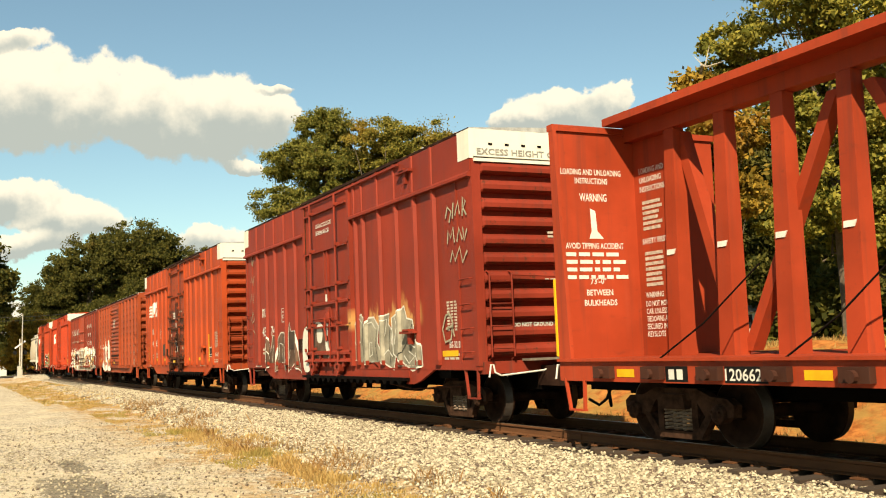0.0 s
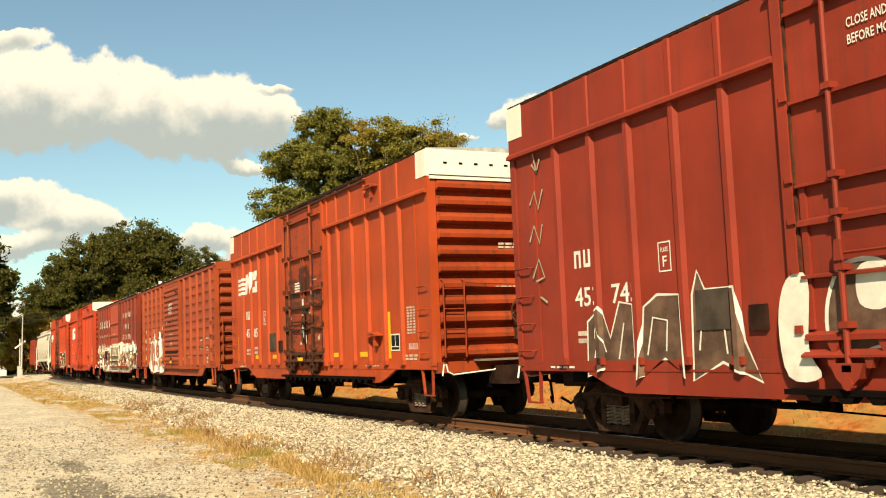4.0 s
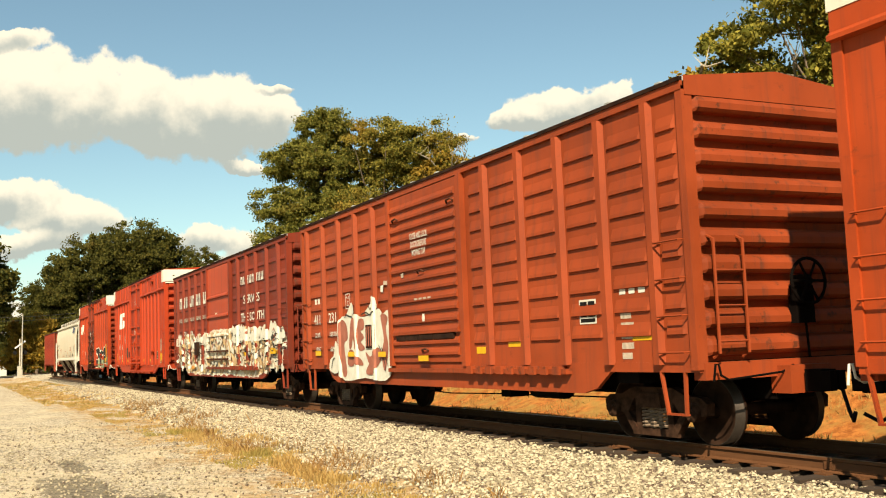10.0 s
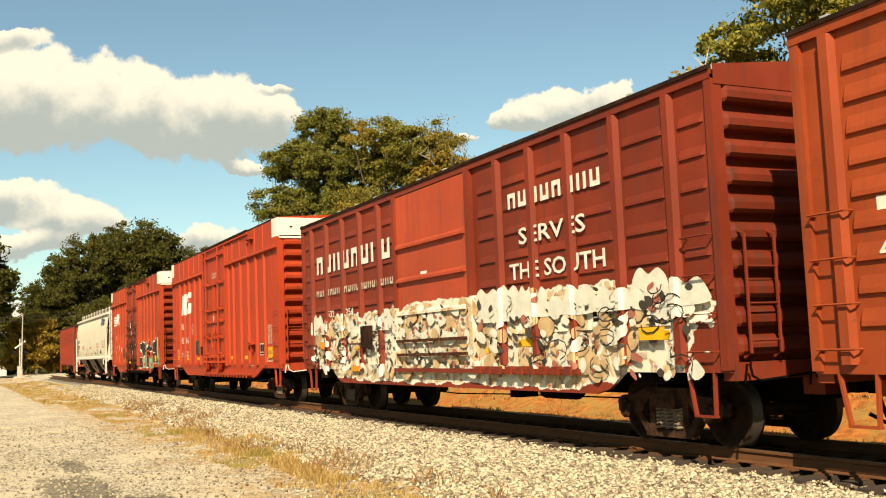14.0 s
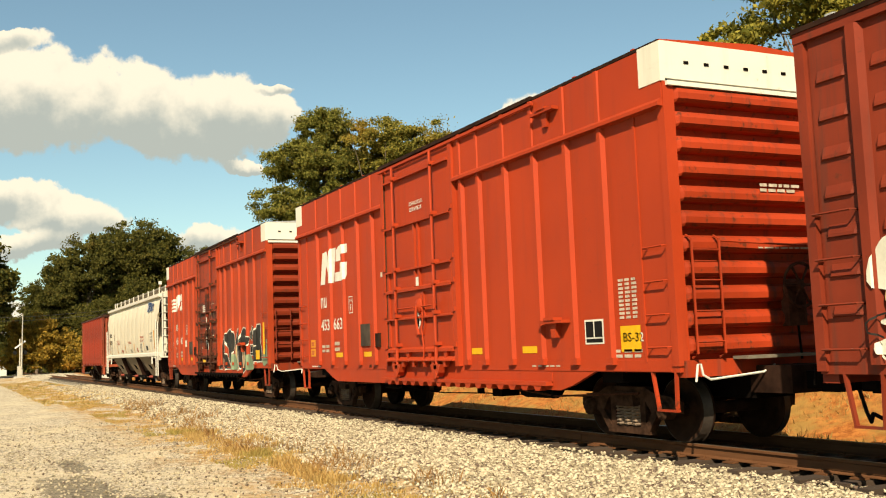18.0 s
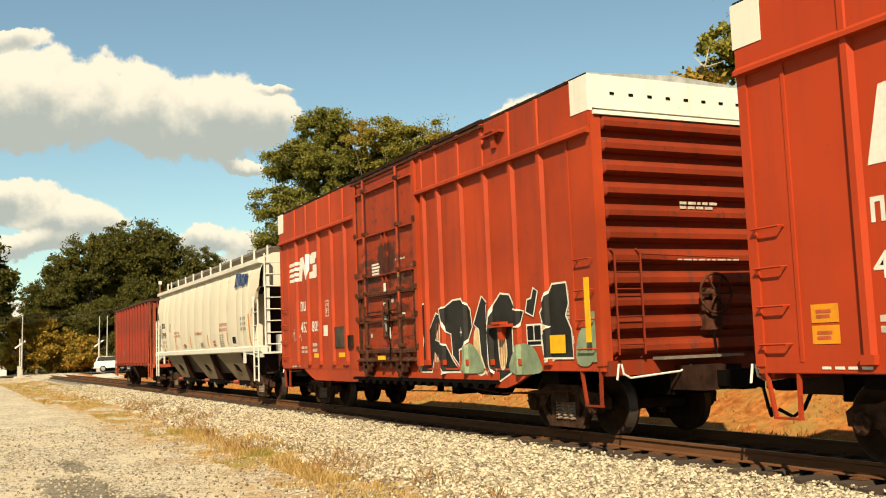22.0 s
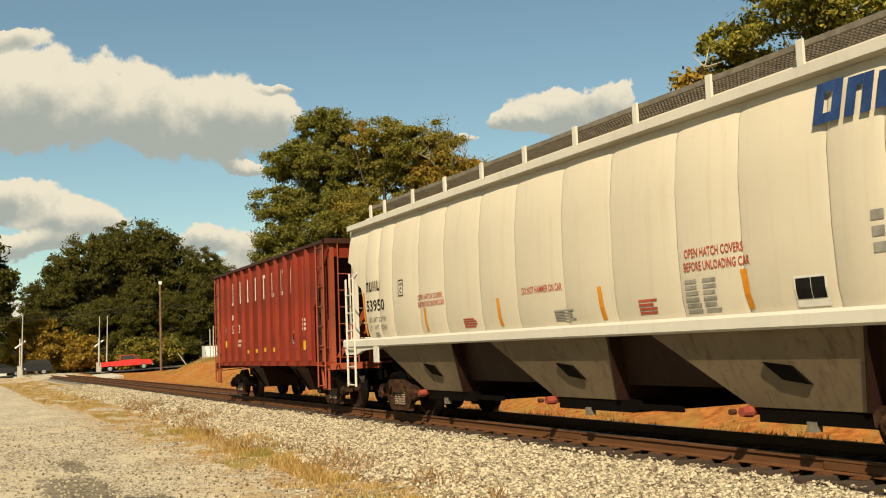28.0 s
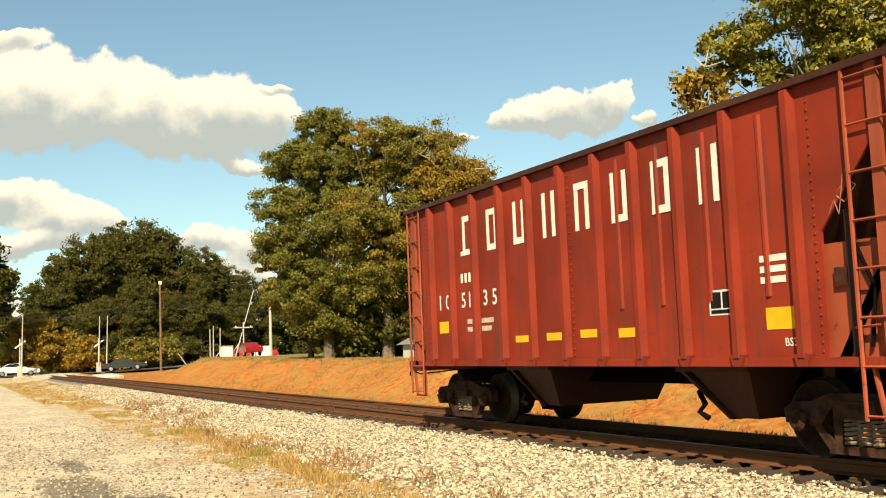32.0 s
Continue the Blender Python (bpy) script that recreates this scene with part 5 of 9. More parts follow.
    # paint follows the bow of the sheets
    for ob in [c for c in car.children if c.name.split(".")[0] in ("name_bar", "car_number", "load_stencil", "stencil_panel", "notice", "notice_stencil", "reflector", "stencil_plate", "plate_sign")] + [dark]:
        for o in (ob, *ob.children):
            bm = bmesh.new()
            bm.from_mesh(o.data)
            for q in (1.95, 2.60):
                bmesh.ops.bisect_plane(bm, geom=bm.verts[:] + bm.edges[:] + bm.faces[:], plane_co=(0, 0, q), plane_no=(0, 0, 1))
            bm.to_mesh(o.data)
            bm.free()
            for v in o.data.vertices:
                a = max([q for q in xs if q <= v.co.x], default=None)
                b = min([q for q in xs if q > v.co.x], default=None)
                lift = 0.0 if a is None or b is None else float(np.interp((v.co.x - a) / (b - a), (0, 0.08, 0.5, 0.92, 1), (0, 0.014, 0.022, 0.014, 0)))
                v.co.y = float(np.interp(v.co.z, [q for p, q in sec], [p for p, q in sec])) - lift - (0.014 if o.name.startswith("dark_field") else 0.009)
    return car


RED_KNOB = []


def simple_red():
    if not RED_KNOB:
        RED_KNOB.append(simple("red_brown_knob", (0.30, 0.06, 0.04), 0.7))
    return RED_KNOB[0]


def open_hopper(centre):
    """Ribbed red open-top coal hopper with sloped ends and two outlet chutes."""
    car = new_car("open_hopper", "faded red ribbed open-top coal hopper with worn white lettering", centre)
    half, y, top = 6.12, -SIDE, 4.22
    body_a, body_b = -5.35, 4.66
    for sy in (-1, 1):
        a, b = (y, y + 0.03) if sy < 0 else (SIDE - 0.03, SIDE)
        part("side_sheet", Mesh().prism([(-half + 0.05, top), (-5.45, 2.4), (-5.35, 1.18), (body_b + 0.2, 1.18), (body_b + 0.2, 2.55), (half - 0.02, 4.02), (half - 0.02, top)], "y", a, b), PAINT_8, car)
    rib = Mesh().prism([(-0.075, 0.0), (-0.045, -0.105), (0.045, -0.105), (0.075, 0.0)], "z", 1.20, top - 0.04).mesh("side_stake", PAINT_8)
    foot = Mesh().prism([(-0.12, 1.24), (0.12, 1.24), (0.07, 1.10), (-0.07, 1.10)], "y", -0.09, 0.0).mesh("stake_foot", PAINT_8)
    rivet = Mesh()
    for j in range(30):
        rivet.lathe([(-0.012, 0.0), (-0.010, 0.014), (0.0, 0.018)], (0, 0, 1.26 + j * 0.098), "y", 6)
    rivets = rivet.mesh("rivet_row", PAINT_8)
    ribs = [-4.87, -4.0, -3.07, -2.1, -1.15, -0.17, 0.77, 1.67, 2.58, 3.53]
    for x in ribs + [4.54]:
        part("side_stake", rib, PAINT_8, car, at=pose(x, y, 0))
        part("stake_foot", foot, PAINT_8, car, at=pose(x, y, 0))
    for x in (-0.02, 4.78, -5.15):
        part("rivet_row", rivets, PAINT_8, car, at=pose(x, y - 0.002, 0))
    for x in [(a + b) / 2 for a, b in zip(ribs[6:], ribs[7:] + [4.54])]:
        part("pressed_rib", Mesh().prism([(x - 0.05, y), (x - 0.02, y - 0.025), (x + 0.02, y - 0.025), (x + 0.05, y)], "z", 1.9, top - 0.2), PAINT_8, car)
    for sy in (-1, 1):
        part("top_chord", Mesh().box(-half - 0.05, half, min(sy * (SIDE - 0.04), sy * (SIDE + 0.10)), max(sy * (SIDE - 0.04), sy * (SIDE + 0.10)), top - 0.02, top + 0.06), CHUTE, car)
        part("side_sill", Mesh().box(-half + 0.05, half - 0.05, min(sy * (SIDE - 0.1), sy * (SIDE + 0.05)), max(sy * (SIDE - 0.1), sy * (SIDE + 0.05)), 1.10, 1.20), PAINT_8, car)
    for sx in (-1, 1):
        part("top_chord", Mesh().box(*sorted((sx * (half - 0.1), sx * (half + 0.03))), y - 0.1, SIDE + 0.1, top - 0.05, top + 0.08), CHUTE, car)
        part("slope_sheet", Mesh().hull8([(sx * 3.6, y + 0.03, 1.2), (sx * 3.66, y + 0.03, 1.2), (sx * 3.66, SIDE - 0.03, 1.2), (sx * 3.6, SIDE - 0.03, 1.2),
                                          (sx * 5.95, y + 0.03, top - 0.3), (sx * 6.02, y + 0.03, top - 0.3), (sx * 6.02, SIDE - 0.03, top - 0.3), (sx * 5.95, SIDE - 0.03, top - 0.3)]), SHADE_STEEL, car)
        part("end_apron", Mesh().box(*sorted((sx * 5.96, sx * 6.04)), y + 0.03, SIDE - 0.03, 3.85, top), PAINT_8, car)
        part("end_panel", Mesh().box(*sorted((sx * 4.72, sx * 5.72)), y + 0.10, y + 0.15, 1.2, 2.42), BROWN_END, car, "brown dusty lower end plate")
        part("panel_post", Mesh().box(*sorted((sx * 5.16, sx * 5.24)), y + 0.02, y + 0.09, 1.2, 2.75), SHADE_STEEL, car)
        part("valve_box", Mesh().box(*sorted((sx * 4.95, sx * 5.14)), y + 0.05, y + 0.095, 1.95, 2.15), RUSTY, car)
        part("air_reservoir", Mesh().lathe([(-0.5, 0.0), (-0.5, 0.16), (-0.45, 0.2), (0.42, 0.2), (0.5, 0.12), (0.5, 0.0)], (sx * 5.3, -0.55, 2.0), "x", 14), BROWN_END, car)
        part("platform_grab", Mesh().tube([(sx * 5.2, y + 0.02, 1.5), (sx * 6.0, y + 0.02, 1.55)], 0.015, 5), BROWN_END, car)
        part("cross_brace", Mesh().hull8([(sx * 5.95, -1.4, 1.3), (sx * 6.03, -1.4, 1.3), (sx * 6.03, -1.28, 1.3), (sx * 5.95, -1.28, 1.3), (sx * 5.95, -0.5, 2.7), (sx * 6.03, -0.5, 2.7), (sx * 6.03, -0.38, 2.7), (sx * 5.95, -0.38, 2.7)]), BROWN_END, car)
        part("corner_post", Mesh().box(*sorted((sx * 5.62, sx * 5.76)), y - 0.05, y + 0.06, 1.12, top), BROWN_END, car)
        part("brake_lever", Mesh().tube([(sx * 5.2, y + 0.05, 2.5), (sx * 5.45, y + 0.07, 1.9), (sx * 5.38, y + 0.05, 1.3)], 0.022, 5), DULL, car)
        for yy in (-1.55, -0.5, 0.5, 1.43):
            part("end_post", Mesh().box(*sorted((sx * 5.92, sx * 6.06)), yy, yy + 0.12, 1.1, top), BROWN_END, car)
        part("end_brace", Mesh().hull8([(sx * 4.9, -1.5, 1.2), (sx * 5.05, -1.5, 1.2), (sx * 5.05, -1.4, 1.2), (sx * 4.9, -1.4, 1.2), (sx * 5.85, -1.5, 2.7), (sx * 6.0, -1.5, 2.7), (sx * 6.0, -1.4, 2.7), (sx * 5.85, -1.4, 2.7)]), SHADE_STEEL, car)
        part("end_sill", Mesh().box(*sorted((sx * 5.6, sx * 6.15)), y, SIDE, 1.0, 1.16), BROWN_END, car)
        m = Mesh()
        for x in (5.34, 5.90):
            m.tube([(sx * x, y - 0.07, 0.55), (sx * x, y - 0.07, top)], 0.022, 5)
        for j in range(8):
            m.tube([(sx * 5.34, y - 0.07, 0.6 + j * 0.50), (sx * 5.90, y - 0.07, 0.6 + j * 0.50)], 0.016, 5)
        part("side_ladder", m, BROWN_END, car)
        m = Mesh()
        for yy in (-1.35, -0.85):
            m.tube([(sx * 6.12, yy, 1.1), (sx * 6.12, yy, top)], 0.02, 5)
        for j in range(7):
            m.tube([(sx * 6.12, -1.35, 1.3 + j * 0.42), (sx * 6.12, -0.85, 1.3 + j * 0.42)], 0.015, 5)
        part("end_ladder", m, BROWN_END, car)
        stirrup(car, *sorted((sx * 5.4, sx * 5.95)), 1.08, 0.52, BROWN_END)
        part("air_tank", Mesh().lathe([(-0.45, 0.0), (-0.45, 0.15), (0.45, 0.15), (0.45, 0.0)], (sx * 5.1, -0.8, 1.42), "x", 12), DULL, car)
        part("draft_sill", Mesh().box(*sorted((sx * 3.4, sx * 6.3)), -0.33, 0.33, 0.70, 1.12), DULL, car)
        coupler(car, sx * 6.4, sx)
        cut_lever(car, sx * 6.2, sx, DULL)
        truck(car, sx * 4.77)
    for cx in (-2.2, 2.35):
        m = Mesh().hull8([(cx + 0.35, -1.0, 0.42), (cx + 0.75, -1.0, 0.42), (cx + 0.75, 1.0, 0.42), (cx + 0.35, 1.0, 0.42),
                          (cx - 0.25, -1.32, 1.14), (cx + 0.95, -1.32, 1.14), (cx + 0.95, 1.32, 1.14), (cx - 0.25, 1.32, 1.14)])
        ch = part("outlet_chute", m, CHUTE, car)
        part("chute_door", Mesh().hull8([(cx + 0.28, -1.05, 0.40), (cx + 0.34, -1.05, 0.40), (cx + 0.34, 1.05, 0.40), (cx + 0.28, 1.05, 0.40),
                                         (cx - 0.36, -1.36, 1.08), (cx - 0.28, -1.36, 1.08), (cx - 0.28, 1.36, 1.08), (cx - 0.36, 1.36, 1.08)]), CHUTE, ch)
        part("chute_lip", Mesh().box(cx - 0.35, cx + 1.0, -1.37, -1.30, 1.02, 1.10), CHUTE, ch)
        part("chute_latch", Mesh().tube([(cx - 0.1, -1.2, 0.75), (cx + 0.1, -1.28, 0.6), (cx - 0.02, -1.28, 0.5), (cx + 0.12, -1.25, 0.42)], 0.04, 6), DULL, ch)
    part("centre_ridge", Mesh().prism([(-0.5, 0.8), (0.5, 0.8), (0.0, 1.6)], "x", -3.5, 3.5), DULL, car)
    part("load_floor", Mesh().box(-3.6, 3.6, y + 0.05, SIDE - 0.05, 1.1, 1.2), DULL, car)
    # the railway's name as one plain worn bar for each letter
    nm = part("name_bars", Mesh().flat([(-3.66, 3.12), (-3.30, 3.12), (-3.30, 3.20), (-3.66, 3.20)], y - 0.006), LETTER, car, "worn white name bars")
    glyphs = {0: "top low l r", 1: "top low l r", 2: "l r low", 3: "l r", 4: "l r top", 5: "l r low", 6: "top l r low", 7: "l r"}
    for j in range(8):
        x = -3.56 + j * 0.930
        w, z, h, t = 0.38, 3.12, 0.72, 0.105
        segs = dict(top=(x, x + w, z + h - t, z + h), mid=(x, x + w, z + h / 2 - t / 2, z + h / 2 + t / 2), low=(x, x + w, z, z + t), l=(x, x + t, z, z + h), r=(x + w - t, x + w, z, z + h),
                    lt=(x, x + t, z + h / 2, z + h), rb=(x + w - t, x + w, z, z + h / 2), c=(x + w / 2 - t / 2, x + w / 2 + t / 2, z, z + h))
        m = Mesh()
        for q, s in enumerate(glyphs[j].split()):
            a, b, c, d = segs[s]
            m.flat([(a, c), (b, c), (b, d), (a, d)], y - 0.006 - 0.002 * q)
        part("name_bar", m, LETTER, nm)
    part("reporting_mark", bars(-3.70, -3.25, 2.62, 2.90, 1, seed=31, cols=3), LETTER, car)
    for t, x in (("1", -4.62), ("0", -4.36), ("5", -3.70), ("1", -3.40), ("3", -2.85), ("5", -2.52)):
        letter("car_number", t, x, 2.17, 0.27, LETTER, car)
    part("weight_stencil", bars(-3.50, -2.40, 1.72, 2.0, 2, seed=32, cols=2), DIM, car)
    for x, z, w, h in ((-4.67, 1.72, 0.40, 0.22), (-1.78, 1.49, 0.48, 0.11), (-0.80, 1.50, 0.45, 0.12), (0.15, 1.52, 0.48, 0.12), (1.11, 1.50, 0.47, 0.13), (3.97, 1.52, 0.44, 0.25)):
        part("reflector", rect(x, x + w, z, z + h), YELLOW, car)
    letter("class_mark", "BS37", 4.24, 1.33, 0.09, LETTER, car, 0.26)
    part("notice_stencil", bars(3.92, 4.36, 2.05, 2.42, 3, seed=33), LETTER, car)
    plate_table(car, 3.02, 3.48, 1.72, 2.03)
    for a in ((4.98, 2.72), (5.06, 2.86)), ((5.06, 2.86), (5.12, 2.7)), ((5.12, 2.7), (5.2, 3.12), (5.3, 3.2), (5.28, 2.72)), ((5.1, 2.9), (5.2, 2.82), (5.36, 2.98), (5.24, 3.06), (5.12, 2.95)):
        tag = Mesh()
        for (a0, a1), (b0, b1) in zip(a, a[1:]):
            tag.flat([(a0, a1), (a0 + 0.014, a1 + 0.008), (b0 + 0.014, b1 + 0.008), (b0, b1)], y - 0.004)
        part("chalk_scrawl", tag, CHALK, car)
    return car


def centre_beam(rear):
    """Bulkhead centre-beam lumber flatcar; only its rear end comes into view."""
    L = 22.3
    car = new_car("centre_beam_flatcar", "red bulkhead centre-beam lumber flatcar with white warnings", rear + L / 2)
    x0, x1, y = -L / 2, L / 2, -SIDE
    part("deck", Mesh().box(x0, x1, y + 0.02, SIDE - 0.02, 1.14, 1.20), PAINT_0, car)
    for sy in (-1, 1):
        part("side_sill", Mesh().box(x0, x1, min(sy * (SIDE - 0.06), sy * SIDE), max(sy * (SIDE - 0.06), sy * SIDE), 0.88, 1.17), PAINT_0, car)
        part("sill_flange", Mesh().box(x0, x1, min(sy * (SIDE - 0.06), sy * (SIDE + 0.05)), max(sy * (SIDE - 0.06), sy * (SIDE + 0.05)), 1.17, 1.21), PAINT_0, car)
    for sx, a in ((-1, x0), (1, x1)):
        # bulkhead of welded plate with a frame
        bh = part("bulkhead", Mesh().box(*sorted((a, a - sx * 0.10)), y, SIDE, 1.20, 4.82), PAINT_0, car)
        part("bulkhead_cap", Mesh().box(*sorted((a - sx * -0.02, a - sx * 0.14)), y - 0.02, SIDE + 0.02, 4.78, 4.88), PAINT_0, bh)
        part("bulkhead_side", Mesh().hull8([(a - sx * 0.02, y - 0.015, 1.2), (a - sx * 0.34, y - 0.015, 1.2), (a - sx * 0.34, y + 0.05, 1.2), (a - sx * 0.02, y + 0.05, 1.2),
                                            (a - sx * 0.02, y - 0.015, 4.86), (a - sx * 0.14, y - 0.015, 4.86), (a - sx * 0.14, y + 0.05, 4.86), (a - sx * 0.02, y + 0.05, 4.86)]), PAINT_0, bh)
        for yy in (-1.0, 0.0, 1.0):
            part("bulkhead_rib", Mesh().box(*sorted((a, a + sx * 0.12)), yy - 0.06, yy + 0.06, 1.2, 4.7), PAINT_0, bh)
        truck(car, sx * (L / 2 - 2.10))
        part("draft_box", Mesh().box(*sorted((a - sx * 0.3, a + sx * 1.0)), -0.36, 0.36, 0.66, 1.04), DULL, car)
        coupler(car, a + sx * 1.25, sx)
        cut_lever(car, a + sx * 0.12, sx, LETTER)
        stirrup(car, *sorted((a - sx * 0.12, a - sx * 0.66)), 0.92, 0.45, PAINT_0)
        m = Mesh()
        for z in (1.5, 1.9, 2.3):
            m.tube([(a + sx * 0.1, y + 0.1, z), (a + sx * 0.1, y + 0.45, z)], 0.014, 5)
        m.tube([(a + sx * 0.1, y + 0.05, 1.25), (a + sx * 0.1, y + 0.05, 2.45)], 0.03, 5)
        part("end_ladder", m, YELLOW, car, "yellow grab irons")
    # the centre beam: top chord, posts and diagonals
    top = part("beam_chord", Mesh().box(x0 + 0.1, x1 - 0.1, -0.58, 0.58, 4.90, 4.96), PAINT_0, car)
    part("beam_lip", Mesh().box(x0 + 0.1, x1 - 0.1, -0.64, -0.58, 4.90, 5.02), PAINT_0, top)
    part("beam_lip", Mesh().box(x0 + 0.1, x1 - 0.1, 0.58, 0.64, 4.90, 5.02), PAINT_0, top)
    part("end_web", Mesh().prism([(x0 + 0.1, 1.2), (x0 + 1.15, 1.2), (x0 + 0.95, 4.72), (x0 + 0.1, 4.72)], "y", -0.06, 0.06), PAINT_0, car, "end web plate with white instructions")
    part("beam_web", Mesh().box(x0 + 0.1, x1 - 0.1, -0.24, 0.02, 4.66, 4.90), PAINT_0, top)
    n = 19
    for j in range(n):
        x = x0 + 1.22 + j * 1.12
        if x > x1 - 1.5:
            break
        p = part("beam_post", Mesh().hull8([(x - 0.15, -0.34, 1.2), (x + 0.15, -0.34, 1.2), (x + 0.15, -0.05, 1.2), (x - 0.15, -0.05, 1.2),
                                            (x - 0.11, -0.22, 4.72), (x + 0.11, -0.22, 4.72), (x + 0.11, -0.02, 4.72), (x - 0.11, -0.02, 4.72)]), PAINT_0, car)
        part("post_mark", Mesh().hull8([(x - 0.10, -0.305, 2.72), (x + 0.06, -0.305, 2.72), (x + 0.06, -0.25, 2.72), (x - 0.10, -0.25, 2.72),
                                        (x - 0.10, -0.300, 2.80), (x + 0.10, -0.300, 2.80), (x + 0.10, -0.25, 2.80), (x - 0.10, -0.25, 2.80)]), LETTER, p)
        w = Mesh()
        w.box(x - 0.2, x + 0.2, y - 0.10, y, 0.93, 1.10)
        w.lathe([(y - 0.16, 0.0), (y - 0.16, 0.07), (y - 0.02, 0.07)], (x, 0, 1.0), "y", 10)
        part("winch", w, CHUTE, car, "dark red strap winch")
        if j % 2:
            s = Mesh().tube([(x + 0.1, y - 0.03, 1.18), (x + 0.5, y + 0.45, 1.65), (x + 0.9, -0.5, 2.4)], 0.012, 4)
            part("tie_down_cable", s, DULL, car)
        if j % 2 == 0 and j:
            continue
        a, b, c, d = (x + 0.05, 4.6, x + 1.0, 1.6) if j == 0 else (x + 0.15, 1.25, x + 1.95, 4.5) if j % 4 == 1 else (x + 0.25, 4.5, x + 2.05, 1.25)
        if c > x1 - 1.2:
            continue
        part("beam_diagonal", Mesh().hull8([(a - 0.09, -0.10, b), (a + 0.09, -0.10, b), (a + 0.09, 0.10, b), (a - 0.09, 0.10, b),
                                            (c - 0.09, -0.10, d), (c + 0.09, -0.10, d), (c + 0.09, 0.10, d), (c - 0.09, 0.10, d)]), PAINT_0, p)
    underframe(car, L / 2 - 0.1, DULL)
    # markings on the bulkhead's inner face and the web
    X = x0 + 0.106
    r = random.Random(5)
    def on_face(text, yl, z, h, w):
        me = words(text, 0, z, h, w, 0.0)
        co = np.empty(len(me.vertices) * 3)
        me.vertices.foreach_get("co", co)
        co = co.reshape(-1, 3)
        me.vertices.foreach_set("co", np.stack([np.full(len(co), X), yl + co[:, 0], co[:, 2]], 1).ravel())
        me.update()
        me.materials.clear()
        me.materials.append(LETTER)
        part("notice", me, LETTER, car)
    on_face("LOADING AND UNLOADING", -1.48, 4.10, 0.09, 1.15)
    on_face("INSTRUCTIONS", -1.22, 3.96, 0.09, 0.62)
    on_face("WARNING", -1.15, 3.68, 0.12, 0.52)
    on_face("AVOID TIPPING ACCIDENT", -1.45, 2.92, 0.09, 1.1)
    on_face("73'-0\"", -1.02, 2.36, 0.09, 0.3)
    on_face("BETWEEN", -1.1, 2.18, 0.09, 0.5)
    on_face("BULKHEADS", -1.15, 2.02, 0.09, 0.62)
    m = Mesh()
    m.tiny = True
    for z in (2.80, 2.68, 2.56, 2.44):
        yy = -1.45
        while yy < -0.45:
            w = r.uniform(0.08, 0.25)
            i = len(m.v)
            m.v += [(X, yy, z), (X, yy + w, z), (X, yy + w, z + 0.06), (X, yy, z + 0.06)]
            m.f.append((i, i + 1, i + 2, i + 3))
            yy += w + 0.05
    i = len(m.v)
    m.v += [(X, -1.0, 3.08), (X, -0.72, 3.08), (X, -0.84, 3.2), (X, -0.86, 3.52), (X, -0.96, 3.56), (X, -0.95, 3.2)]
    m.f.append(tuple(range(i, i + 6)))
    part("notice_stencil", m, LETTER, car)
    for text, z, w in (("LOADING AND", 4.12, 0.62), ("UNLOADING", 3.97, 0.55), ("INSTRUCTIONS", 3.82, 0.62), ("SAFETY FIRST", 2.98, 0.62), ("WARNING", 2.12, 0.45), ("DO NOT MOVE", 1.98, 0.6),
                       ("CAR UNLESS", 1.86, 0.52), ("TIEDOWNS ARE", 1.74, 0.6), ("SECURED IN", 1.62, 0.5), ("KEYSLOTS", 1.50, 0.45)):
        letter("notice", text, x0 + 0.24, z, 0.085, LETTER, car, w, -0.066)
    for q, (z0, z1, n) in enumerate(((3.2, 3.7, 6), (2.3, 2.88, 7))):
        part("notice_stencil", bars(x0 + 0.28, x0 + 0.78, z0, z1, n, -0.066, seed=40 + q), DIM, car)
    for x in (1.48, 4.95, 8.2):
        part("reflector", rect(x0 + x, x0 + x + 0.40, 0.95, 1.06), YELLOW, car)
    part("number_board", rect(x0 + 2.55, x0 + 3.0, 0.90, 1.10, -SIDE - 0.004), BLACKED, car)
    part("number_board", rect(x0 + 3.68, x0 + 4.40, 0.90, 1.10, -SIDE - 0.004), BLACKED, car)
    letter("car_number", "120662", x0 + 3.69, 0.93, 0.14, LETTER, car, 0.62, -SIDE - 0.008)
    part("reporting_mark", bars(x0 + 2.62, x0 + 2.95, 0.93, 1.14, 1, -SIDE - 0.008, seed=44, cols=2), LETTER, car)
    return car


def name_bars(car, rows, mat, y=-SIDE - 0.002):
    """Words that are a trade name become one bar for each letter; rows of (x0, x1, z0, z1, letters)."""
    for x0, x1, z0, z1, n in rows:
        pitch, t = (x1 - x0) / n, (x1 - x0) / n * 0.22
        for j in range(n):
            a, b = x0 + j * pitch, x0 + (j + 0.72) * pitch
            m = Mesh().flat([(a, z0), (a + t, z0), (a + t, z1), (a, z1)], y)
            m.flat([(b - t, z0), (b, z0), (b, z1), (b - t, z1)], y)
            if j % 4 != 2:
                c = z0 if j % 2 else z1 - t
                m.flat([(a + t, c), (b - t, c), (b - t, c + t), (a + t, c + t)], y)
            part("name_bar", m, mat, car)


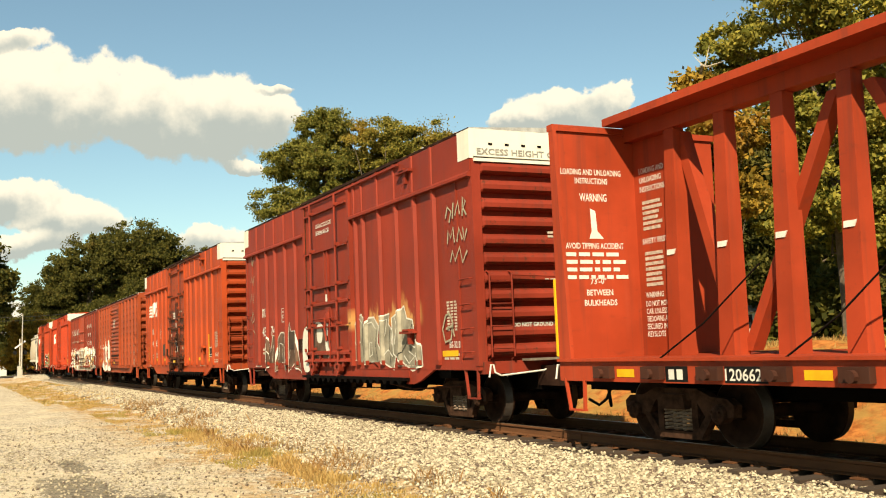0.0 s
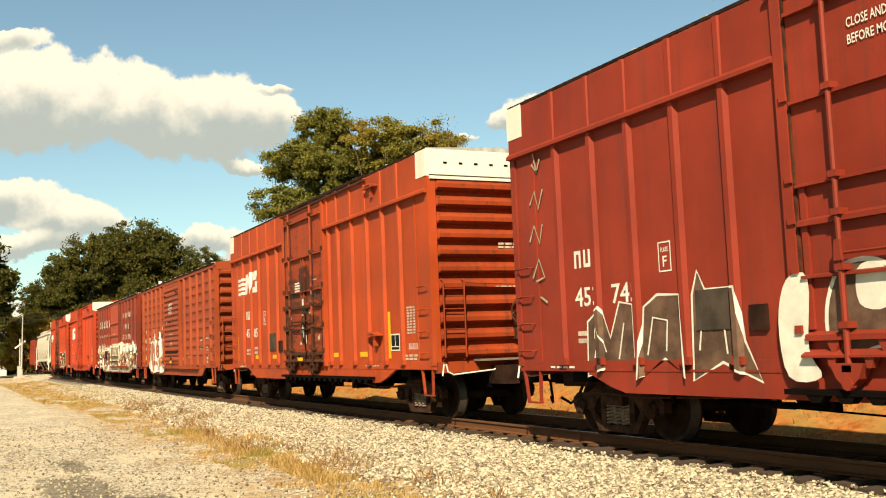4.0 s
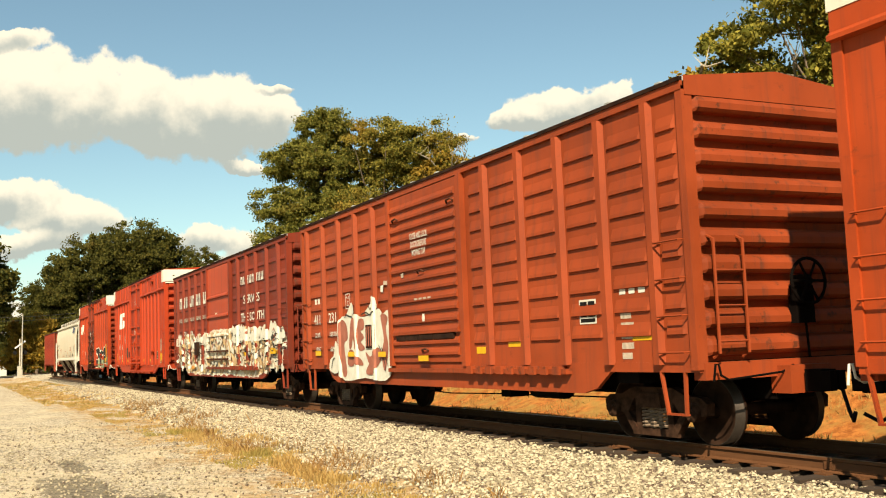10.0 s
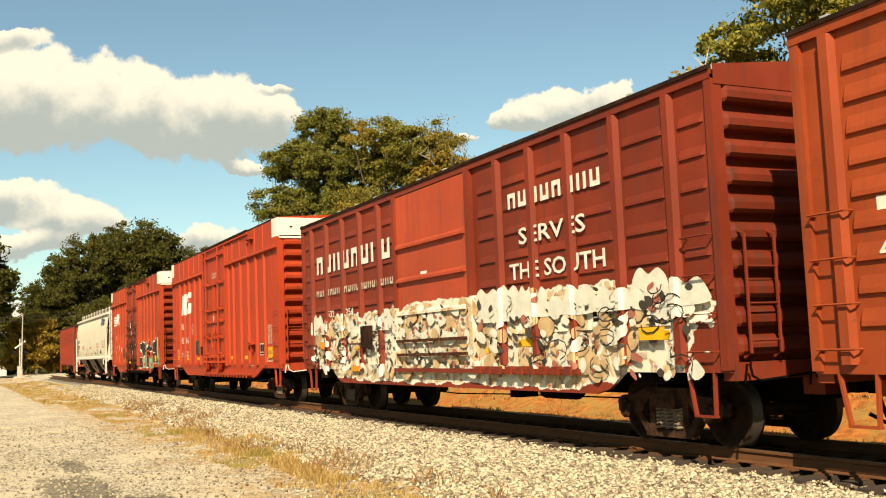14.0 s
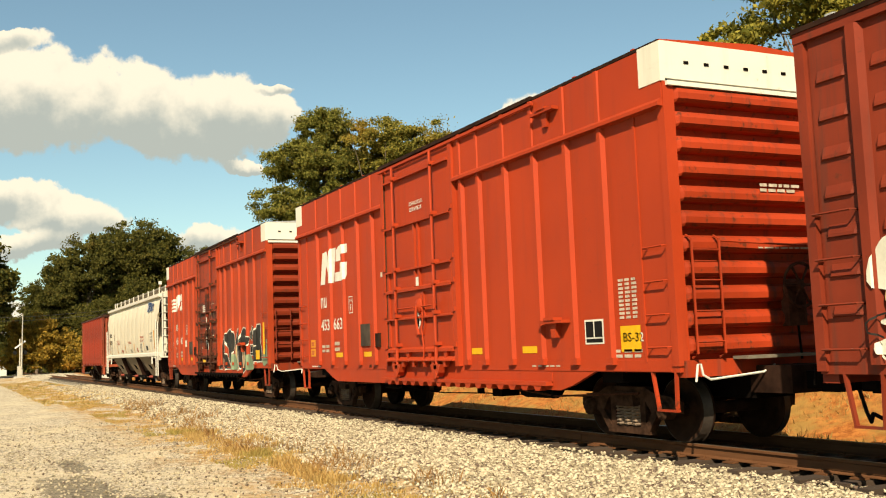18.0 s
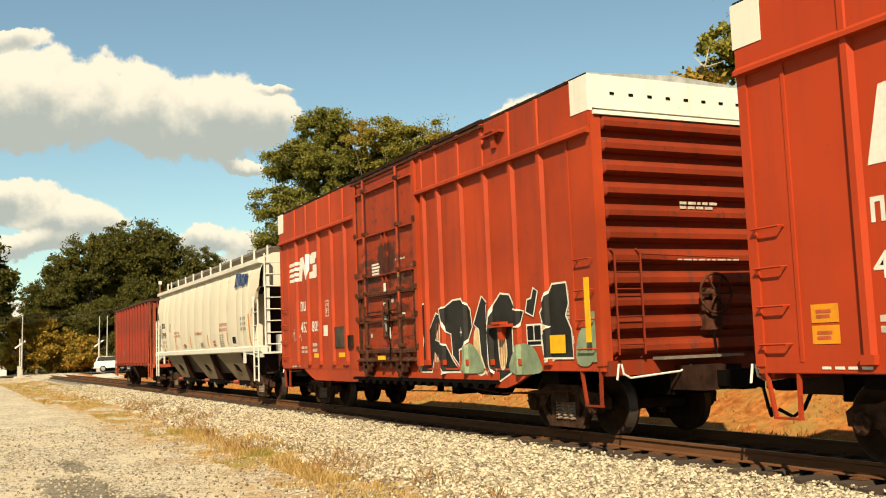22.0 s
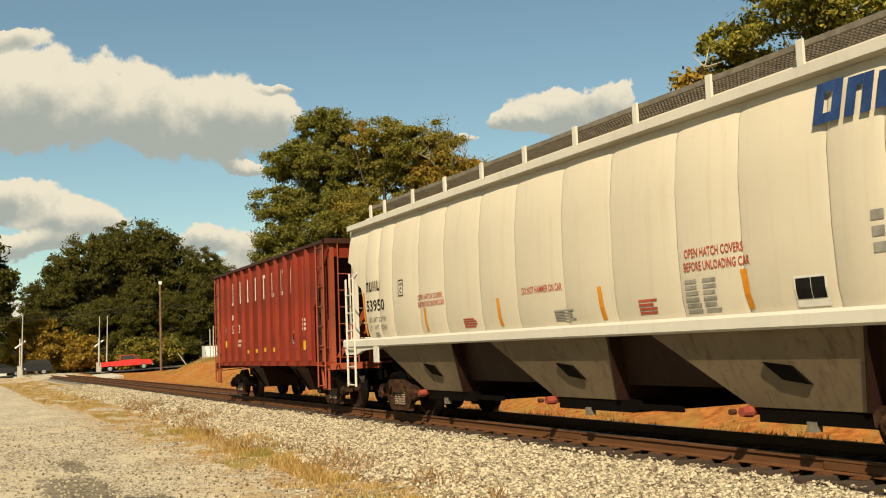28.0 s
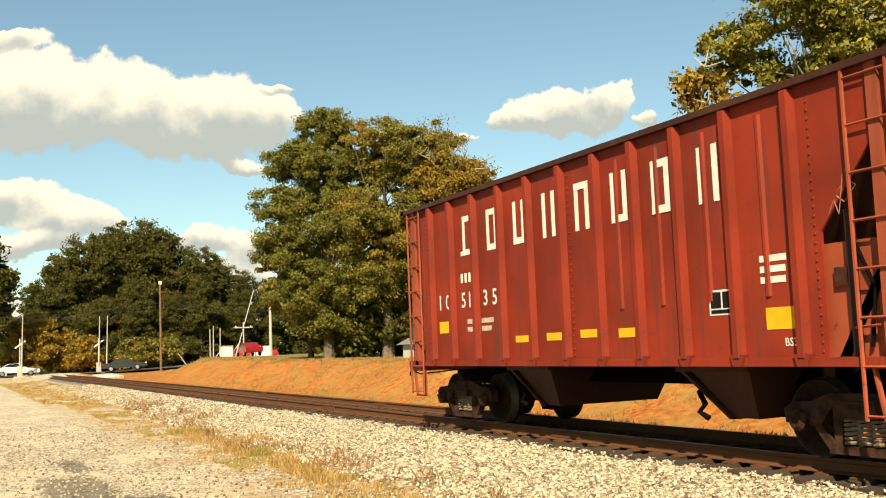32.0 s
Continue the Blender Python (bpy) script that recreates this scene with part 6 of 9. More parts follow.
centre_beam(10.50)
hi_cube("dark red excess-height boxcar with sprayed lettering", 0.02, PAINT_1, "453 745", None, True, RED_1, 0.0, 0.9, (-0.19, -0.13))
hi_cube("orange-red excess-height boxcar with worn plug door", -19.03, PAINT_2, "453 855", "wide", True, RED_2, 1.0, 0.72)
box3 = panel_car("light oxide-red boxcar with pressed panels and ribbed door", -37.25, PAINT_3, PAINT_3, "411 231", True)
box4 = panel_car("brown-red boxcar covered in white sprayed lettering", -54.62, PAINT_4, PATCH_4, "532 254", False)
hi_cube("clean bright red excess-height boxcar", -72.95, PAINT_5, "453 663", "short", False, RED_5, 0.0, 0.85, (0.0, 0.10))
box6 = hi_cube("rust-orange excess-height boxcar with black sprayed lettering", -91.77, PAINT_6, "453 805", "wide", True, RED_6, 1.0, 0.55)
covered_hopper(-110.80)
open_hopper(-126.95)
part("reporting_mark", bars(-6.95, -6.50, 2.66, 2.92, 1, seed=51, cols=2), LETTER, box3)
letter("road_number", "411", -6.93, 2.16, 0.24, LETTER, box3, 0.46, -SIDE - 0.042)
letter("road_number", "231", -5.82, 2.17, 0.24, LETTER, box3, 0.54, -SIDE - 0.042)
for word, (x, z), wide in (("LD LMT", (-6.88, 1.83), 0.40), ("LT WT", (-6.82, 1.46), 0.34), ("153100", (-5.75, 1.83), 0.48), ("66900", (-5.73, 1.46), 0.44)):
    letter("load_stencil", word, x, z, 0.11, LETTER, box3, wide, -SIDE - 0.042)
plate_sign(box3, -4.59, 2.45, 0.30, 0.36, "C", -SIDE - 0.042)
part("reflector", rect(-6.90, -6.46, 1.36, 1.48, -SIDE - 0.042), YELLOW, box3)
name_bars(box4, [(-6.95, -1.95, 3.42, 3.86, 8), (3.02, 5.80, 3.72, 3.98, 8)], LETTER, -SIDE - 0.038)
name_bars(box4, [(-7.0, -1.9, 2.85, 3.0, 20)], DIM, -SIDE - 0.045)
letter("slogan", "SERVES", 3.34, 3.10, 0.26, LETTER, box4, 1.95, -SIDE - 0.045)
letter("slogan", "THE SOUTH", 3.0, 2.53, 0.26, LETTER, box4, 2.75, -SIDE - 0.045)
letter("road_number", "532", -6.2, 2.30, 0.16, LETTER, box4, 0.5, -SIDE - 0.045)
letter("road_number", "254", -4.9, 2.30, 0.16, LETTER, box4, 0.5, -SIDE - 0.045)

# ---- the place: ground, track, bank, road, trees ----
def smooth(a, b, t):
    t = np.clip((t - a) / (b - a), 0, 1)
    return t * t * (3 - 2 * t)


ROAD_X = -123.0


def ground_height(x, y):
    """The lie of the land: gravel lot, ballast foot, ditch, clay bank with a flat top, road crossing."""
    x, y = np.asarray(x, float), np.asarray(y, float)
    lot = -0.42 + 0.03 * np.sin(x * 0.35) * np.sin(y * 0.8) + 0.02 * np.sin(x * 1.3 + y)
    lot = lot + 0.12 * smooth(5.3, 6.6, y) * (1 - smooth(12.5, 14, y))
    top = np.interp(x, [-100, -70, -45, -18, 40], [1.24, 0.90, 0.82, 1.22, 1.35])
    wob = 0.5 * np.sin(x * 0.21) + 0.3 * np.sin(x * 0.53 + 1)
    bank = smooth(15.0, 19.8 + wob, y)
    back = smooth(18.5, 23.5, y)
    end = smooth(-112.5, -104, x) * back + smooth(-100, -84, x) * (1 - back)
    hump = 0.06 * np.sin(x * 1.7 + y * 1.1) + 0.05 * np.sin(x * 0.9 - y * 2.3)
    lot = lot - 0.24 * smooth(12.5, 14.5, y) * smooth(-104, -92, x) * (1 - smooth(24, 30, y))
    rise = (top + 0.42 + 0.24 * smooth(-104, -92, x) * (1 - smooth(24, 30, y))) * bank * end + hump * bank * (1 - smooth(19, 22, y)) * end
    cross = np.exp(-((x - ROAD_X) / 9.0) ** 2) * 0.36
    beyond = smooth(16, 34, y) * (1 - end) * 0.98
    return lot + rise + cross + beyond * (1 - smooth(-116, -108, x))


def make_ground():
    xs = np.concatenate([np.linspace(-2600, -330, 14)[:-1], np.linspace(-330, -136, 40)[:-1], np.linspace(-136, -40, 190)[:-1], np.linspace(-40, 16, 180)[:-1], np.linspace(16, 120, 30)[:-1], np.linspace(120, 2600, 12)])
    ys = np.concatenate([np.linspace(-2600, -40, 12)[:-1], np.linspace(-40, -4, 30)[:-1], np.linspace(-4, 24, 120)[:-1], np.linspace(24, 70, 40)[:-1], np.linspace(70, 2600, 14)])
    gx, gy = np.meshgrid(xs, ys, indexing="ij")
    gz = ground_height(gx, gy)
    nx, ny = gx.shape
    verts = np.stack([gx, gy, gz], -1).reshape(-1, 3)
    i = (np.arange(nx - 1)[:, None] * ny + np.arange(ny - 1)[None]).ravel()
    faces = np.stack([i, i + ny, i + ny + 1, i + 1], 1)
    m, k = material("ground_soil")
    p = own(k)
    sep = k.n("ShaderNodeSeparateXYZ", (p,))
    x, y, z = sep.outputs
    wav = k.m("MULTIPLY", k.m("SUBTRACT", k.noise(p, 0.35, 5, 0.6), 0.5), 3.2)
    yy = k.m("ADD", y, wav)
    fine, mid, big = k.noise(p, 40, 4, 0.7), k.noise(p, 4.0, 5, 0.65), k.noise(p, 0.5, 5, 0.6)
    speck = k.n("ShaderNodeTexVoronoi", {"Vector": p, "Scale": 22.0}).outputs["Color"]
    grit = k.n("ShaderNodeSeparateColor", (speck,)).outputs[0]
    gravel = k.mix(k.ramp(grit, 0.1, 0.9), (0.25, 0.205, 0.140), (0.76, 0.665, 0.50))
    dust = k.mix(k.ramp(fine, 0.3, 0.7), (0.54, 0.445, 0.295), (0.78, 0.675, 0.485))
    lot = k.mix(k.ramp(k.m("ADD", big, k.m("MULTIPLY", k.m("SUBTRACT", mid, 0.5), 0.7)), 0.46, 0.66), gravel, dust)
    # dark patches of old asphalt in the lot
    spot = None
    for cx, cy, rx, ry in ((-15.8, 1.6, 2.2, 0.55), (-19.5, 1.9, 1.6, 0.25), (-13.2, 2.2, 1.4, 0.5)):
        e = ellipse_mask(k, x, y, cx, cy, rx, ry)
        spot = e if spot is None else k.m("MAXIMUM", spot, e)
    tar = k.ramp(k.m("ADD", spot, k.m("MULTIPLY", k.m("SUBTRACT", mid, 0.55), 3.0)), 0.0, 0.6)
    lot = k.mix(k.m("MULTIPLY", tar, 0.85), lot, k.mix(grit, (0.10, 0.085, 0.06), (0.26, 0.22, 0.16)))
    straw = k.mix(k.ramp(mid, 0.3, 0.7), (0.36, 0.19, 0.070), (0.60, 0.42, 0.20))
    verge = k.m("MULTIPLY", k.ramp(yy, 2.7, 4.5), k.m("SUBTRACT", 1.0, k.ramp(yy, 6.4, 7.2)))
    verge = k.m("MULTIPLY", verge, k.ramp(k.noise(p, 1.1, 6, 0.7), 0.40, 0.58))
    c = k.mix(verge, lot, straw)
    clay = k.mix(k.ramp(k.m("ADD", mid, k.m("MULTIPLY", k.m("SUBTRACT", fine, 0.5), 0.5)), 0.3, 0.7), (0.27, 0.075, 0.016), (0.60, 0.225, 0.058))
    dry = k.mix(mid, (0.26, 0.14, 0.036), (0.48, 0.275, 0.080))
    clay = k.mix(k.ramp(k.noise(p, 0.9, 6, 0.68), 0.42, 0.62), clay, dry)
    c = k.mix(k.ramp(yy, 11.5, 13.0), c, clay)
    turf = k.mix(mid, (0.10, 0.11, 0.03), (0.34, 0.27, 0.09))
    c = k.mix(k.ramp(yy, 20.5, 23.0), c, turf)
    far = k.mix(mid, (0.05, 0.07, 0.02), (0.16, 0.15, 0.05))
    c = k.mix(k.ramp(k.m("MULTIPLY", x, -1.0), 134, 150), c, far)
    c = k.mix(k.ramp(k.m("MULTIPLY", y, -1.0), 14, 40), c, far)
    h = k.m("ADD", k.m("MULTIPLY", grit, 0.5), k.m("ADD", k.m("MULTIPLY", mid, 1.2), fine))
    finish(k, c, 0.95, 0.0, h, 0.7, 0.03, spec=0.1)
    solid("ground", soup("ground", verts, faces, m), m, "pale gravel lot, dry verge and orange clay bank", kind="structure")


make_ground()


def make_track():
    m, k = material("ballast_stone")
    p = own(k)
    v = k.n("ShaderNodeTexVoronoi", {"Vector": p, "Scale": 17.0})
    tone = k.n("ShaderNodeSeparateColor", (v.outputs["Color"],)).outputs[0]
    c = k.mix(tone, (0.30, 0.25, 0.17), (0.72, 0.63, 0.46))
    c = k.mix(k.ramp(v.outputs["Distance"], 0.35, 0.65), c, (0.07, 0.055, 0.04))
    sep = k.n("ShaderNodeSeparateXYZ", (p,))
    # the train's shade on the track bed, painted into the stone colour
    train_shade = k.m("MULTIPLY", k.ramp(sep.outputs[1], 7.9, 8.8), 0.75)
    c = k.mix(train_shade, c, k.mix(tone, (0.010, 0.006, 0.004), (0.040, 0.022, 0.014)))
    h = k.m("SUBTRACT", 1.0, v.outputs["Distance"])
    finish(k, c, 0.9, 0.0, h, 1.0, 0.05, spec=0.2)
    prof = [(5.4, -0.50), (5.9, -0.40), (7.6, -0.30), (8.35, -0.255), (8.6, -0.25), (9.0, -0.24), (11.0, -0.24), (11.5, -0.24), (12.6, -0.42), (13.6, -0.60)]
    xs = np.concatenate([np.linspace(-900, -130, 12)[:-1], np.linspace(-130, -40, 150)[:-1], np.linspace(-40, 6, 230)[:-1], np.linspace(6, 500, 14)])
    ys = np.concatenate([np.linspace(5.4, 9, 30)[:-1], np.linspace(9, 13.6, 16)])
    gx, gy = np.meshgrid(xs, ys, indexing="ij")
    gz = np.interp(gy, [a for a, b in prof], [b for a, b in prof])
    rng = np.random.default_rng(3)
    gz = gz + rng.normal(0, 0.012, gz.shape) + 0.03 * np.sin(gx * 0.8) * np.exp(-((gy - 6.2) / 0.8) ** 2)
    gy = gy + 0.25 * np.sin(gx * 0.33) * (gy < 7)
    n = len(ys)
    i = (np.arange(len(xs) - 1)[:, None] * n + np.arange(n - 1)[None]).ravel()
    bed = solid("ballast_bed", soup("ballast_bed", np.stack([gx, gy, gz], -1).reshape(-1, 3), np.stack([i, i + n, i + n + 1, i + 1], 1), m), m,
                "pale crushed-stone ballast, painted shade-dark at the ties", kind="structure")
    # loose stones on the shoulder that the camera sees from close by
    sm, k = material("loose_stone")
    rnd = k.n("ShaderNodeNewGeometry").outputs["Random Per Island"]
    c = k.mix(k.ramp(rnd, 0.0, 1.0), (0.22, 0.175, 0.11), (0.68, 0.58, 0.40))
    c = k.mix(k.m("LESS_THAN", rnd, 0.12), c, (0.16, 0.11, 0.08))
    c = k.mix(0.25, c, k.mix(k.noise(own(k), 60, 3), (0.4, 0.4, 0.4), (1, 1, 1)), "MULTIPLY")
    finish(k, c, 0.9, 0.0, k.noise(own(k), 90, 3), 0.3, 0.004, spec=0.2)
    def stones(n, x0, x1, y0, y1, r0, r1, name, label, parent_label, lift=0.0):
        xx = x0 + (x1 - x0) * rng.random(n) ** 0.75
        yy = rng.uniform(y0, y1, n)
        keep = rng.random(n) < np.clip((yy - y0) / 0.9 + 0.15 + 0.3 * np.sin(xx * 1.1), 0.06, 1)
        xx, yy = xx[keep], yy[keep]
        n = len(xx)
        base = np.interp(yy, [a for a, b in prof], [b for a, b in prof])
        low = ground_height(xx, yy)
        zz = np.maximum(base, low)
        o = np.array([(1, 0, 0), (-1, 0, 0), (0, 1, 0), (0, -1, 0), (0, 0, 1), (0, 0, -1)], float)
        f = np.array([(0, 2, 4), (2, 1, 4), (1, 3, 4), (3, 0, 4), (2, 0, 5), (1, 2, 5), (3, 1, 5), (0, 3, 5)])
        r = rng.uniform(r0, r1, (n, 1, 1)) * rng.uniform(0.6, 1.25, (n, 6, 1))
        q = rng.normal(size=(n, 3, 3))
        rot = np.linalg.qr(q)[0]
        v = np.einsum("nij,kj->nki", rot, o) * r + rng.normal(0, r0 * 0.25, (n, 6, 3))
        v[:, :, 2] *= 0.8
        v += np.stack([xx, yy, zz + r1 * 0.35 + lift], 1)[:, None, :]
        faces = (f[None] + 6 * np.arange(n)[:, None, None]).reshape(-1, 3)
        solid(name, soup(name, v.reshape(-1, 3), faces, sm), sm, label, "gravel", kind="stuff")
    stones(46000, -34, -5.5, 5.3, 8.50, 0.022, 0.055, "ballast_stones", "loose pale ballast stones on the track shoulder", "")
    stones(16000, -75, -30, 5.6, 8.5, 0.035, 0.075, "ballast_stones", "loose pale ballast stones farther along the shoulder", "")
    stones(9000, -32, -7, -1.5, 5.6, 0.010, 0.032, "lot_pebbles", "scattered pale pebbles on the gravel lot", "")
    stones(5000, -30, -5, 8.35, 8.85, 0.022, 0.042, "tie_stones", "pale stones between the tie ends", "", 0.012)
    # ties
    wood, k = material("creosoted_wood")
    p = own(k)
    rnd = k.n("ShaderNodeObjectInfo").outputs["Random"]
    grain = k.noise(k.stretch(p, 22, 1.2, 22), 1.0, 5, 0.65)
    c = k.mix(grain, (0.012, 0.007, 0.004), (0.066, 0.038, 0.021))
    c = k.mix(k.m("MULTIPLY", rnd, 0.35), c, (0.10, 0.06, 0.036))
    finish(k, c, 0.9, 0.0, grain, 0.6, 0.01)
    track = tagged(new("track"), "single railway track with rusty rails on timber ties", kind="structure")
    shapes = []
    for s in range(4):
        r = random.Random(s)
        m1 = Mesh()
        e0, e1 = r.uniform(-0.05, 0.05), r.uniform(-0.06, 0.06)
        m1.hull8([(-0.115, -1.30 + e0, -0.40), (0.115, -1.30 + e1, -0.40), (0.115, 1.3, -0.40), (-0.115, 1.3, -0.40),
                  (-0.105, -1.29 + e1, -0.185 + r.uniform(-0.012, 0.01)), (0.11, -1.3 + e0, -0.185), (0.11, 1.3, -0.18), (-0.11, 1.3, -0.18)])
        shapes.append(m1.mesh("tie", wood))
    r = random.Random(9)
    for j in range(210):
        x = -4 - j * 0.52
        part("tie", shapes[j % 4], wood, track, at=pose(x + r.uniform(-0.04, 0.04), TRACK_Y + r.uniform(-0.07, 0.07), r.uniform(-0.012, 0.008), 0, 0, r.uniform(-2.2, 2.2)))
    rest = Mesh()
    for j in range(60):
        rest.box(-3.5 + j * 0.52 - 0.11, -3.5 + j * 0.52 + 0.11, TRACK_Y - 1.3, TRACK_Y + 1.3, -0.4, -0.185)
    tagged(part("tie_row", rest, wood, track), kind="stuff")
    rust, k = material("rusty_rail")
    p = own(k)
    c = k.mix(k.noise(k.stretch(p, 0.6, 6, 6), 3, 5, 0.65), (0.070, 0.028, 0.012), (0.190, 0.080, 0.034))
    finish(k, c, 0.85, 0.0, k.noise(p, 40, 3), 0.3, 0.005, spec=0.12)
    shine = simple("worn_rail_head", (0.30, 0.22, 0.16), 0.40, 0.8, var=0.1)
    sec = [(-0.070, -0.172), (0.070, -0.172), (0.070, -0.160), (0.016, -0.140), (0.010, -0.06), (0.016, -0.042), (0.036, -0.034), (0.036, -0.006), (0.028, -0.001),
           (-0.028, -0.001), (-0.036, -0.006), (-0.036, -0.034), (-0.016, -0.042), (-0.010, -0.06), (-0.016, -0.140), (-0.070, -0.160)]
    for sy in (-1, 1):
        c = TRACK_Y + sy * (0.7175 + 0.036)
        rail = part("rail", Mesh().prism([(c + a, b) for a, b in sec], "x", -900, 400), rust, track)
        part("rail_head", Mesh().box(-900, 400, c - 0.027, c + 0.027, -0.002, 0.0015), shine, rail)
        for x in (-14.3, -26.2, -38.1, -8.3):
            part("joint_bar", Mesh().box(x - 0.45, x + 0.45, c - 0.034, c + 0.034, -0.135, -0.045), rust, rail)
        for j in range(110):
            x = -4 - j * 0.52
            m2 = Mesh().box(x - 0.09, x + 0.09, c - 0.18, c + 0.18, -0.188, -0.168)
            m2.box(x - 0.06, x - 0.035, c - 0.10, c - 0.06, -0.17, -0.145).box(x + 0.035, x + 0.06, c + 0.06, c + 0.10, -0.17, -0.145)
            part("tie_plate", m2, rust, rail)
    # road crossing
    asph = simple("grey_asphalt", (0.11, 0.10, 0.09), 0.9, var=0.2, scale=2)
    m3 = Mesh()
    seg = [(-200, -0.07), (2, -0.03), (8.9, -0.02), (11.1, -0.02), (16, 0.05), (34, 0.72), (60, 1.1), (200, 1.3)]
    for (a, za), (b, zb) in zip(seg, seg[1:]):
        xa, xb = ROAD_X + 0.25 * max(0, a - 12), ROAD_X + 0.25 * max(0, b - 12)
        i = len(m3.v)
        m3.v += [(xa - 4.2, a, za), (xa + 4.2, a, za), (xb + 4.2, b, zb), (xb - 4.2, b, zb)]
        m3.f.append((i, i + 1, i + 2, i + 3))
    solid("road", m3, asph, "grey asphalt road that crosses the track", kind="structure")
    apron = simple("pale_stone_apron", (0.62, 0.57, 0.46), 0.9, var=0.25, scale=3)
    solid("stone_apron", Mesh().hull8([(-117.5, 12.9, -0.55), (-103, 12.9, -0.55), (-104, 15.0, -0.5), (-117.5, 15.6, -0.5),
                                       (-117.5, 12.9, -0.16), (-103, 12.9, -0.40), (-104, 15.0, -0.18), (-117.5, 15.6, -0.08)]), apron, "pale riprap apron beside the road", kind="structure")


make_track()


def leaf_material(name, lo, hi, accent, amount):
    m, k = material(name)
    rnd = k.n("ShaderNodeNewGeometry").outputs["Random Per Island"]
    p = own(k)
    big = k.noise(p, 0.32, 4, 0.6)
    c = k.mix(rnd, lo, hi)
    c = k.mix(k.m("MULTIPLY", k.ramp(big, 1 - amount, 1 - amount + 0.22), 0.60), c, accent)
    finish(k, c, 0.7, 0.0, None, spec=0.2, sub=k.mix(1.0, c, (COLOUR_SCALE, COLOUR_SCALE, COLOUR_SCALE), "MULTIPLY"))
    return m


BARK = simple("grey_brown_bark", (0.16, 0.12, 0.085), 0.9, var=0.4, scale=3)
PALE_BARK = simple("bleached_bark", (0.42, 0.36, 0.27), 0.9, var=0.3, scale=4)
PINE = leaf_material("pine_needles", (0.090, 0.112, 0.018), (0.360, 0.310, 0.060), (0.480, 0.305, 0.078), 0.42)
OAK = leaf_material("oak_leaves", (0.100, 0.120, 0.020), (0.430, 0.335, 0.060), (0.600, 0.350, 0.064), 0.52)
# brighter copy of the oak leaves, with sunlight put into the colour
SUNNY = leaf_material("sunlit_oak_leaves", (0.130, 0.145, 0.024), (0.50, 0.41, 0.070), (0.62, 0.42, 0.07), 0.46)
TURNING = leaf_material("turning_leaves", (0.200, 0.145, 0.022), (0.560, 0.340, 0.050), (0.560, 0.230, 0.040), 0.5)
# darker leaf copy: the shade inside the woods is part of its colour
WOODS = leaf_material("shaded_woodland_leaves", (0.055, 0.066, 0.013), (0.190, 0.162, 0.030), (0.310, 0.175, 0.034), 0.42)


